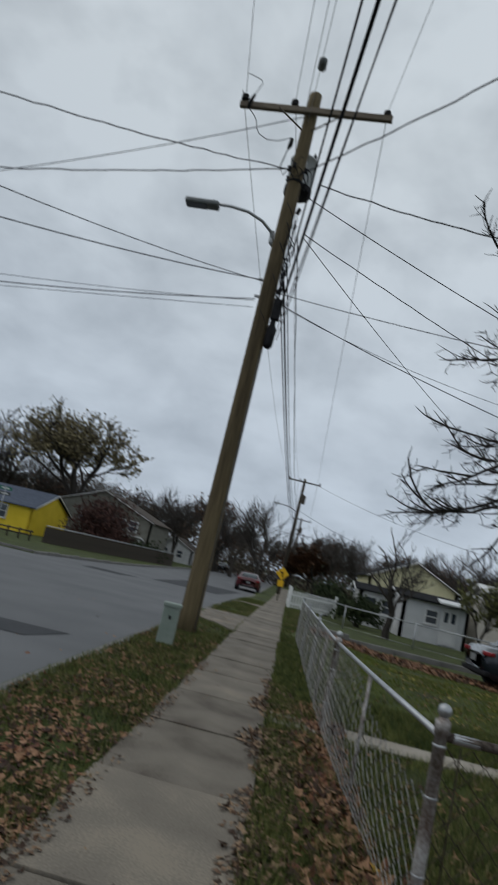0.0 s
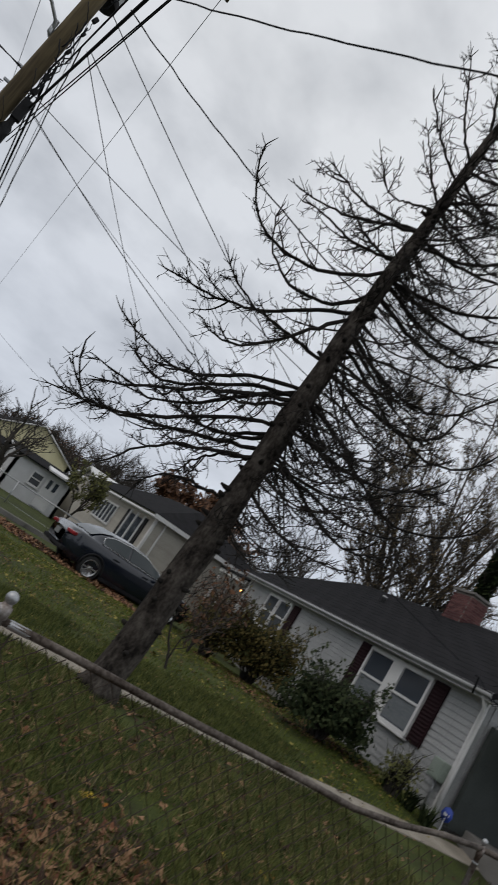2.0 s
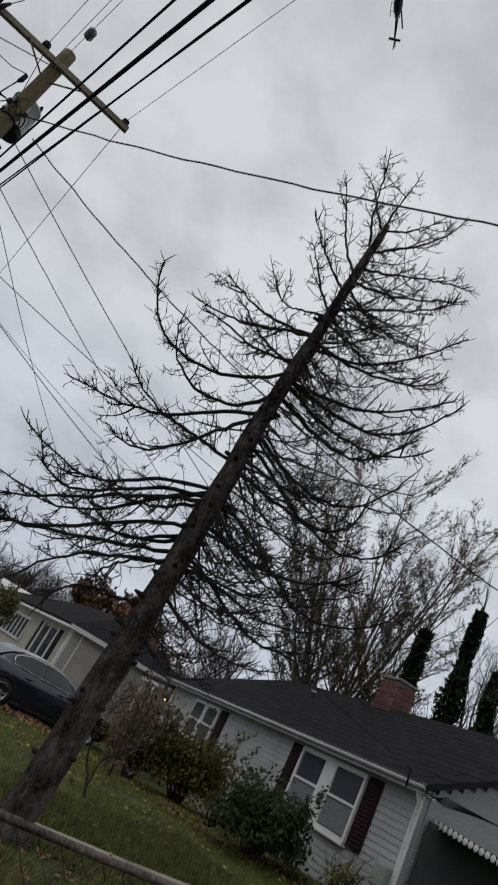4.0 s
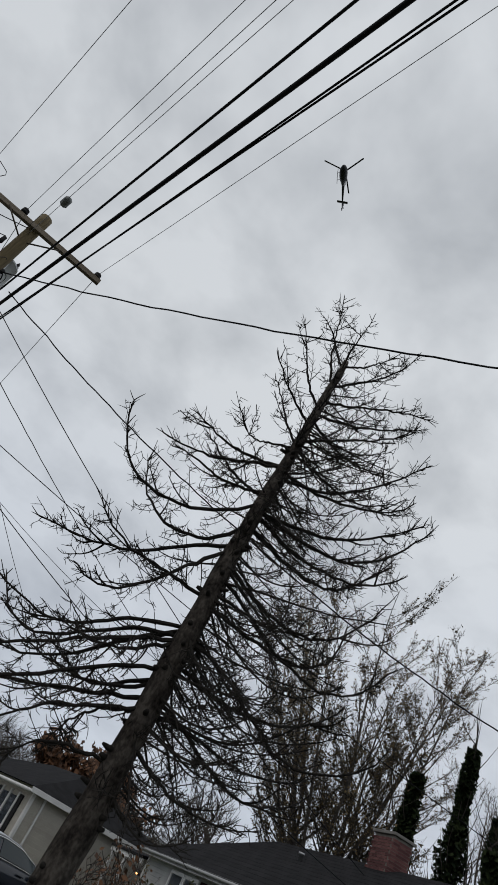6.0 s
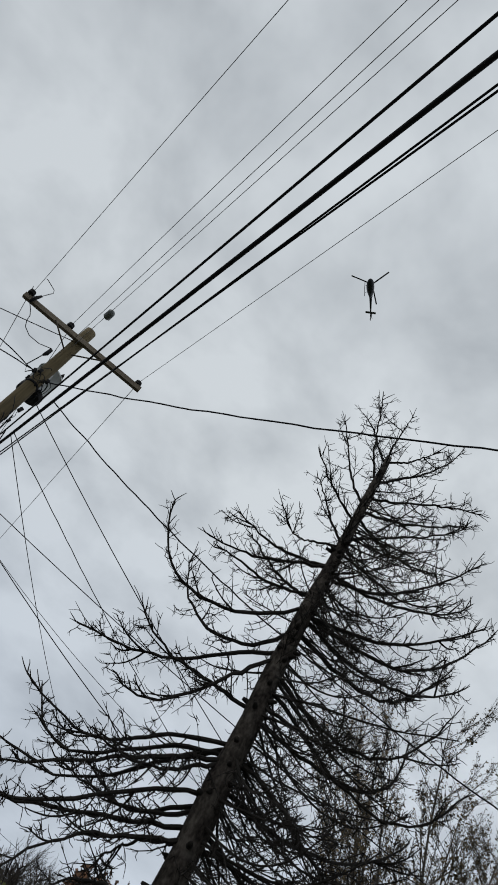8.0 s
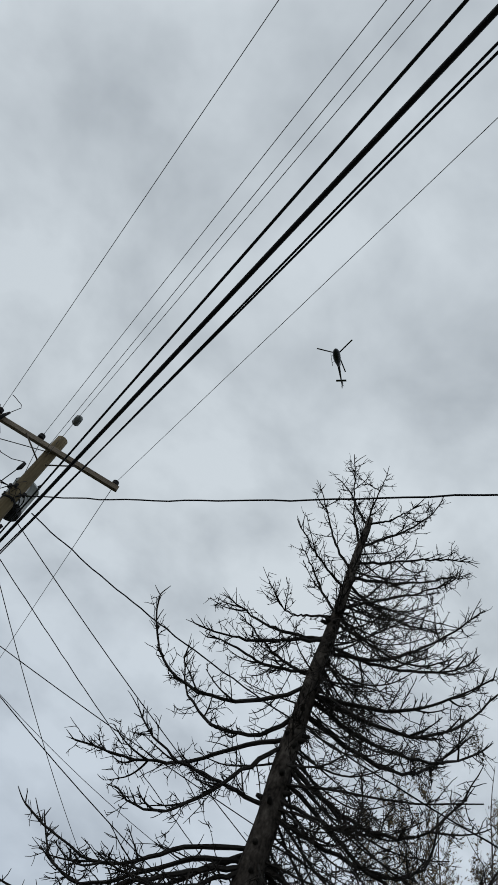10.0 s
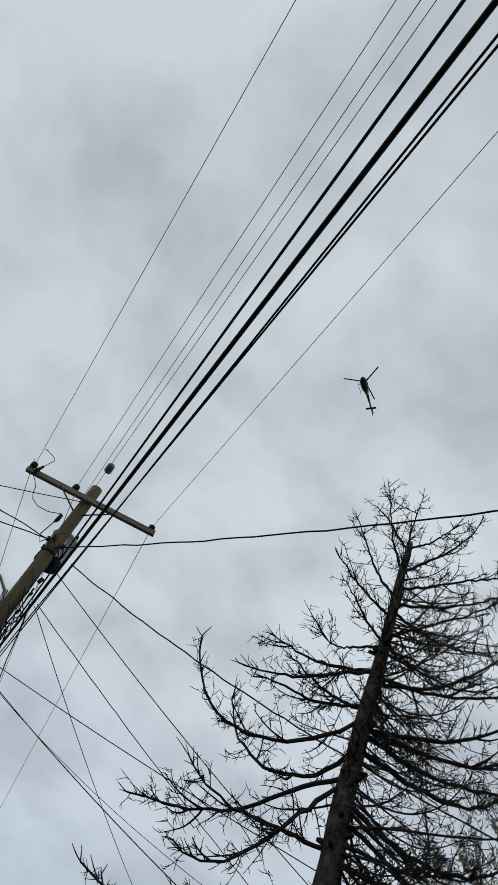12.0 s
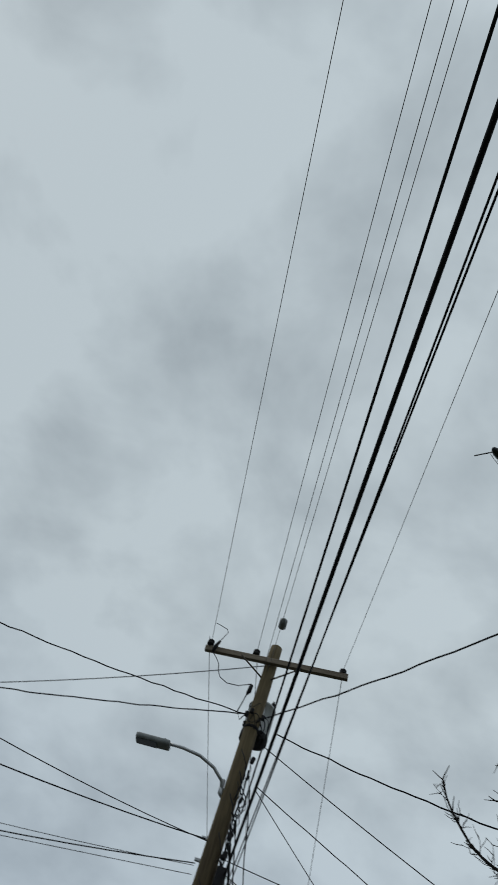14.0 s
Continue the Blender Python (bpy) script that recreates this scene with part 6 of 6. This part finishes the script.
shrub("rounded dark evergreen bush by the picket fence", 3.9, 35.5, 2.6, 1.7, 6, M_shrub, 2600, 0.08)
shrub("dark evergreen bush near the street", 2.5, 40.0, 2.4, 2.2, 9, M_shrub, 1600, 0.09)
shrub("tall maroon-leaved bush by the far corner", -17.6, 58.0, 5.6, 4.9, 10, M_maroon_leaf, 6500, 0.11, 4.2)
shrub("dark hedge before the sage house", -14.6, 60.0, 5.5, 1.6, 11, M_shrub, 3000, 0.10, 2.0)
sapling = tree("bare sapling on the lawn beside the dead conifer", 71, 1.7, 0.7, 5, 0.019, M_far_bark, M_rust_leaf, 130, 0.03, first=0.22, upward=0.5, min_r=0.004)
sapling.matrix_basis = pose(5.35, 9.35, land(5.35, 9.35))
sap2 = copy_thing(sapling, pose(7.2, 12.2, land(7.2, 12.2), 0, 0, 100) @ Matrix.Scale(1.25, 4))
sap2.scale = (1.25, 1.25, 1.25)


def spiky_plant(x, y, seed):
    rnd = random.Random(seed)
    v, f = [], []
    for k in range(46):
        a = rnd.uniform(0, 6.283)
        d = Vector((math.cos(a) * rnd.uniform(0.2, 0.8), math.sin(a) * rnd.uniform(0.2, 0.8), 1)).normalized()
        p = Vector((x + rnd.uniform(-.08, .08), y + rnd.uniform(-.08, .08), land(x, y)))
        q = d.cross(Vector((0, 0, 1))).normalized() * 0.016
        l = rnd.uniform(0.25, 0.5)
        m = p + d * l * 0.6
        e = p + d * l + Vector((d.x, d.y, -0.5)) * l * 0.25
        n0 = len(v)
        v += [p - q, p + q, m + q, m - q, e]
        f += [(n0, n0 + 1, n0 + 2, n0 + 3), (n0 + 3, n0 + 2, n0 + 4)]
    tagged(link_mesh("strap_leaf_plant", mesh_of("strap_leaf_plant", v, f), M_shrub), "clump of dark strap-shaped leaves by the wall", "plant", "wall plants")


for k, (x, y) in enumerate(((9.45, 7.6), (9.55, 7.25), (9.3, 8.0))):
    spiky_plant(x, y, k)

# blue notice on a stake by the porch
notice = thing("yard_sign", "small blue octagonal notice on a stake", "sign", pose(9.65, 7.05, land(9.65, 7.05) - 0.22, 0, 0, 60))
tube("stake", [(0, 0, -0.1), (0, 0, 0.55)], 0.01, M_galv, notice)
lathe("plate", [(0.12, 0.0), (0.12, 0.015)], M_blue_sign, notice, "", 8, Matrix.Translation((0, 0, 0.6)) @ pose(0, 0, 0, 90, 0, 22))
part("text_bar", boxed((0, 0.02, 0.6), (0.13, 0.006, 0.045)), M_trim, notice)
part("text_bar", boxed((0, -0.02, 0.6), (0.13, 0.006, 0.045)), M_trim, notice)


# ---------------- street furniture far off ----------------
def picket_fence(x0, y0, x1, y1, h=0.95):
    ln = math.hypot(x1 - x0, y1 - y0)
    fz = fall((y0 + y1) / 2)
    pf = thing("picket_fence", "white painted picket fence", "fence", pose(x0, y0, fz, 0, 0, math.degrees(math.atan2(y1 - y0, x1 - x0))), "picket fences")
    first = None
    for k in range(int(ln / 0.16)):
        m = pose(0.08 + 0.16 * k, 0, 0)
        if first is None:
            first = part("picket", prism([(-0.045, 0, 0.05), (0.045, 0, 0.05), (0.045, 0, h - 0.08), (0, 0, h), (-0.045, 0, h - 0.08)], 0.022, (0, 1, 0)), M_picket, pf)
            first.matrix_basis = m
        else:
            share("picket", first, pf, m)
    for z in (0.25, h - 0.25):
        part("rail", boxed((ln / 2, 0.045, z), (ln, 0.04, 0.08)), M_picket, pf)
    for x in (0, ln):
        part("post", boxed((x, 0.02, h / 2 + 0.05), (0.12, 0.12, h + 0.2), bevel=0.01), M_picket, pf)


picket_fence(0.2, 34.8, 2.7, 36.0)
picket_fence(0.2, 34.8, 0.15, 41.0)
picket_fence(6.2, 39.0, 8.0, 38.4)
fence_c = thing("chain_link_fence", "thin galvanised fence along the neighbouring lawn", "fence", group="garden fences")
cz = lambda x, y: land(x, y)
for (xa, ya), (xb, yb) in (((0.85, 29.5), (2.6, 28.8)), ((2.6, 28.8), (5.2, 26.6)), ((5.2, 26.6), (8.2, 24.6))):
    tube("top_rail", [(xa, ya, cz(xa, ya) + 0.95), (xb, yb, cz(xb, yb) + 0.95)], 0.025, M_galv, fence_c)
    tube("post", [(xb, yb, cz(xb, yb) - 0.1), (xb, yb, cz(xb, yb) + 1.0)], 0.028, M_galv, fence_c)
    tube("bottom_wire", [(xa, ya, cz(xa, ya) + 0.1), (xb, yb, cz(xb, yb) + 0.1)], 0.006, M_galv, fence_c)

warning = thing("warning_sign", "yellow diamond turn-warning sign on a post", "road sign", pose(-0.55, 43.0, fall(43)))
tube("post", [(0, 0, -0.2), (0, 0, 2.3)], 0.03, M_pole_far, warning)
plate = part("plate", boxed((0, -0.05, 1.75), (0.62, 0.012, 0.62), pose(0, 0, 0, 0, 45, 0), bevel=0.004), M_sign, warning, "yellow diamond plate")
part("arrow", boxed((0.02, -0.06, 1.68), (0.07, 0.006, 0.28)), M_black, plate)
part("arrow", boxed((-0.06, -0.06, 1.83), (0.22, 0.006, 0.07)), M_black, plate)
part("speed_plate", boxed((0, -0.05, 1.12), (0.40, 0.012, 0.40), bevel=0.004), M_sign, warning)
street_sign = thing("street_sign", "green street-name blade on a post", "road sign", pose(*polar(-25.3, 52, -0.4)))
tube("post", [(0, 0, -0.2), (0, 0, 3.3)], 0.03, M_galv, street_sign)
for z, t, m in ((3.15, M_sign_green, 8), (2.75, M_awning_shade, -4)):
    blade = part("blade", boxed((0, 0, z), (0.95, 0.015, 0.24), pose(0, 0, 0, 0, 0, m), bevel=0.004), t, street_sign)
    part("text_bar", boxed((0, -0.012, z), (0.6, 0.008, 0.09), pose(0, 0, 0, 0, 0, m)), M_trim, blade)
rail = thing("guard_rail", "low dark timber rail by the corner", "rail")
for k in range(5):
    x, y, _ = polar(-26.0 + 0.9 * k, 46)
    tube("post", [(x, y, fall(y) - 0.1), (x, y, fall(y) + 0.7)], 0.06, M_pole_far, rail)
for z in (0.35, 0.6):
    tube("rail", [(*polar(-26.2, 46)[:2], fall(42) + z), (*polar(-22.2, 46)[:2], fall(42) + z)], 0.05, M_pole_far, rail)
dark_fence = thing("board_fence", "dark board fence across the street", "fence")
b0 = None
for k in range(70):
    t = k / 69
    x, y = -17.5 + 6.2 * t, 45.0 + 17.0 * t
    m = pose(x, y, fall(y), 0, 0, 70)
    if b0 is None:
        b0 = part("board", boxed((0, 0, 0.55), (0.25, 0.03, 1.15)), M_pole_far, dark_fence)
        b0.matrix_basis = m
    else:
        share("board", b0, dark_fence, m)
tube("rail", [(-17.5, 44.9, fall(45) + 1.2), (-11.3, 61.9, fall(62) + 1.2)], 0.04, M_galv, dark_fence)

# ---------------- helicopter ----------------
h_nose = Vector((185 * math.cos(radians(58.5)) * math.sin(radians(15.4)), 185 * math.cos(radians(58.5)) * math.cos(radians(15.4)), 157.0))
h_tail = Vector((191 * math.cos(radians(55.6)) * math.sin(radians(18.7)), 191 * math.cos(radians(55.6)) * math.cos(radians(18.7)), 157.0))
h_dir = h_nose - h_tail
heli = thing("helicopter", "dark helicopter high in the overcast sky, nose to the street", "helicopter", pose(*h_tail, 0, 0, math.degrees(math.atan2(h_dir.y, h_dir.x))))
hl = h_dir.length
lathe("fuselage", [(0.05, 0.0), (0.55, 0.35), (0.95, 1.1), (1.08, 2.2), (1.05, 3.2), (0.8, 4.3), (0.45, 5.2), (0.3, 5.8)], M_heli, heli, "", 18, Matrix.Translation((hl, 0, 0)) @ pose(0, 0, 0, 0, -90, 0))
tube("tail_boom", [(hl - 5.2, 0, 0.35), (3.0, 0, 0.5), (0.4, 0, 0.6)], [0.42, 0.24, 0.14], M_heli, heli)
part("stabiliser", boxed((1.9, 0, 0.5), (0.65, 3.0, 0.09), bevel=0.03), M_heli, heli)
part("tail_fin", boxed((0.2, 0, 0.9), (0.9, 0.12, 1.9), pose(0, 0, 0, 0, 25, 0), bevel=0.04), M_heli, heli)
part("tail_rotor", boxed((0.1, 0.25, 0.9), (1.7, 0.05, 0.16), pose(0, 0, 0, 0, 35, 0), bevel=0.01), M_heli, heli)
lathe("mast", [(0.2, 0.9), (0.14, 1.6), (0.3, 1.62), (0.3, 1.75)], M_heli, heli, "", 10, pose(hl - 2.6, 0, 0))
for k in range(3):
    part("blade", boxed((hl - 2.6 + 3.1 * math.cos(radians(48 + 120 * k)), 3.1 * math.sin(radians(48 + 120 * k)), 1.68), (6.2, 0.38, 0.06), pose(0, 0, 0, 0, 0, 48 + 120 * k), bevel=0.02), M_heli, heli)
for s in (-1, 1):
    tube("skid", [(hl - 0.6, s * 1.1, -1.35), (hl - 2.2, s * 1.15, -1.55), (hl - 4.6, s * 1.15, -1.55)], 0.07, M_heli, heli)
    for x in (1.6, 3.6):
        tube("skid_strut", [(hl - x, s * 0.5, -0.8), (hl - x, s * 1.13, -1.55)], 0.06, M_heli, heli)

# ---------------- fallen leaves and grass ----------------
def leaf_litter(seed, n, place, size=0.055, lift=0.02):
    """Curled lobed leaves scattered by place(rnd), which gives x and y."""
    rnd = random.Random(seed)
    v, f = [], []
    for k in range(n):
        x, y = place(rnd)
        z = land(x, y) if not (SIDE_L < x < SIDE_R) else fall(y) + 0.018
        s = size * rnd.uniform(0.5, 1.3)
        turn = Matrix.Rotation(rnd.uniform(0, 6.283), 3, "Z") @ Matrix.Rotation(rnd.uniform(-0.4, 0.4), 3, "X") @ Matrix.Rotation(rnd.uniform(-0.4, 0.4), 3, "Y")
        curl = rnd.uniform(-0.9, 0.9)
        n0 = len(v)
        c = Vector((x, y, z + lift * rnd.random() + s * (0.16 if not SIDE_L < x < SIDE_R else 0.05)))
        v.append(c)
        for j in range(9):
            a = 2 * math.pi * j / 9
            r = s * ((1.0, 0.5, 0.85, 0.45, 0.6, 0.6, 0.45, 0.85, 0.5)[j]) * rnd.uniform(0.85, 1.15)
            v.append(c + turn @ Vector((r * math.cos(a), r * math.sin(a), curl * r * r / s * (0.5 + 0.5 * math.cos(2 * a)))))
        for j in range(9):
            f.append((n0, n0 + 1 + j, n0 + 1 + (j + 1) % 9))
    return mesh_of("fallen_leaves", v, f)


def drift(x0, x1, y0, y1, keep=None):
    def pick(rnd):
        while True:
            x, y = rnd.uniform(x0, x1), rnd.uniform(y0, y1)
            d = 0.5 + 0.9 * noise.noise((x * 1.6, y * 1.6, 7)) + 0.5 * noise.noise((x * 4, y * 4, 2))
            if rnd.random() < d and (keep is None or rnd.random() < keep(x, y)):
                return x, y
    return pick


LITTER = (
    (1, 5600, drift(0.30, 0.80, -3.5, 8.0, lambda x, y: smooth01((x - 0.25) / 0.3) * smooth01((y + 3.5) / 3.0)), 0.050),
    (2, 17000, drift(0.6, 6.0, -2.2, 4.2, lambda x, y: smooth01((y + 2.2) / 2.6) * smooth01((6.0 - x) / 1.6) * (1 - smooth01((y - 3.30 + 0.10 * (x - 1)) / 0.7))), 0.060),
    (12, 1500, drift(0.9, 6.0, 2.6, 6.4), 0.046),
    (3, 6600, drift(-2.05, -0.92, -4.0, 11.5, lambda x, y: smooth01((y + 4.0) / 4.5)), 0.037),
    (4, 2600, drift(0.9, 9.0, 3.2, 15.5), 0.030),
    (5, 8500, drift(0.9, 7.5, 15.4, 20.6, lambda x, y: 1.0 - smooth01((abs(y - 19.0 + 0.42 * (x - 1.5)) - 0.75) / 0.5)), 0.08),
    (6, 150, drift(-0.93, 0.10, 1.8, 11, lambda x, y: 0.05 + 0.95 * smooth01((abs(x + 0.43) - 0.3) / 0.2)), 0.02),
    (7, 2600, drift(-0.18, 0.35, 1.8, 9.0, lambda x, y: smooth01((x + 0.10 + 0.16 * noise.noise((y * 1.3, 3, 3))) / 0.18)), 0.030),
    (8, 1500, drift(7.6, 9.6, 8.3, 13.5, lambda x, y: smooth01((x - 7.5 + 0.25 * (y - 10)) / 0.6)), 0.042),
    (13, 260, drift(0.12, 0.85, 6.2, 7.2), 0.045),
    (9, 30, drift(-5.0, -2.2, 3.0, 14.0), 0.03),
    (10, 2600, drift(-2.0, 0.75, 10.5, 30.0, lambda x, y: 0.0 if SIDE_L - 0.02 < x < SIDE_R + 0.05 else 1.0), 0.03),
    (11, 1100, drift(-1.10, -0.80, 1.5, 9.0), 0.02),
)
for seed, n, place, size in LITTER:
    tagged(link_mesh("fallen_leaves", leaf_litter(seed, n, place, size), M_leaf_tan if seed in (6, 7, 11) else M_leaf), "curled brown and tan fallen leaves", "leaves", "leaf litter", kind="stuff")
M_bright_leaf = mat("bright_leaves", (0.30, 0.10, 0.012), (0.45, 0.33, 0.03), 9, 0.7, 0.1, island=0.8)
tagged(link_mesh("fallen_leaves", leaf_litter(20, 60, drift(0.5, 3.8, 1.4, 4.0), 0.065), M_bright_leaf), "bright orange and yellow fallen maple leaves", "leaves", "leaf litter", kind="stuff")


M_yellow_fall = mat("yellowed_leaves", (0.16, 0.12, 0.03), (0.34, 0.28, 0.07), 6, 0.8, 0.0, island=0.7)
tagged(link_mesh("fallen_leaves", leaf_litter(22, 1100, drift(2.2, 9.3, 6.8, 15.8), 0.050), M_yellow_fall), "pale yellow fallen leaves on the lawn", "leaves", "leaf litter", kind="stuff")


def grass_patch(seed, n, x0, x1, y0, y1, h, near=True, material=None):
    rnd = random.Random(seed)
    v, f = [], []
    while len(f) < n:
        x, y = rnd.uniform(x0, x1), y0 + (y1 - y0) * rnd.random() ** (1.6 if near else 1.0)
        if SIDE_L - 0.02 < x < SIDE_R + 0.02 and y > -2:
            edge = min(x - SIDE_L, SIDE_R - x)
            if edge > 0.02 + 0.06 * noise.noise((x * 3, y * 2.5, 5)):
                continue
        if 6.58 < y < 7.12 and x > 0.45:
            continue
        if x < SIDE_L and any(a0 + 0.9 * smooth01((SIDE_L - x) / 0.9) - 0.25 + 0.15 * noise.noise((x * 4, y * 4, 1)) < y < a1 + 0.1 for a0, a1 in APRONS):
            continue
        if (x - TREE.x) ** 2 + (y - TREE.y) ** 2 < 0.07:
            continue
        thick = 0.55 + 0.8 * noise.noise((x * 1.1, y * 1.1, 9))
        if rnd.random() > thick:
            continue
        z = land(x, y)
        a = rnd.uniform(0, 6.283)
        w = rnd.uniform(0.0026, 0.0056) * (1.4 if y > 6 else 1)
        hh = h * rnd.uniform(0.4, 1.25)
        lean = hh * rnd.uniform(0.1, 0.9)
        b = rnd.uniform(0, 6.283)
        n0 = len(v)
        v += [(x - w * math.cos(a), y - w * math.sin(a), z - 0.01), (x + w * math.cos(a), y + w * math.sin(a), z - 0.01), (x + lean * math.cos(b), y + lean * math.sin(b), z + hh)]
        f.append((n0, n0 + 1, n0 + 2))
    tagged(link_mesh("grass", mesh_of("grass", v, f), material or M_blade), "short green and straw-coloured lawn grass", "grass", "lawn grass", kind="stuff")


grass_patch(1, 46000, 0.02, 0.85, -0.5, 14.0, 0.06)
grass_patch(2, 170000, 0.8, 7.0, 0.8, 9.0, 0.085)
M_straw = mat("dry_grass", (0.10, 0.080, 0.035), (0.30, 0.25, 0.13), 3, 0.85, 0.0, island=0.6, fine=5)
grass_patch(6, 9000, 0.8, 7.0, 0.8, 6.5, 0.11, True, M_straw)
grass_patch(7, 4200, 2.5, 9.5, 8.5, 17.0, 0.05, False, M_straw)
grass_patch(8, 3500, -2.06, -0.90, -0.5, 12.3, 0.07, True, M_straw)
grass_patch(3, 60000, 0.9, 10.0, 7.0, 18.0, 0.05, False, M_lawn_blade)
grass_patch(5, 26000, -2.06, 0.85, 12.0, 34.0, 0.075, False)
grass_patch(4, 58000, -2.06, -0.90, -0.5, 12.3, 0.06)
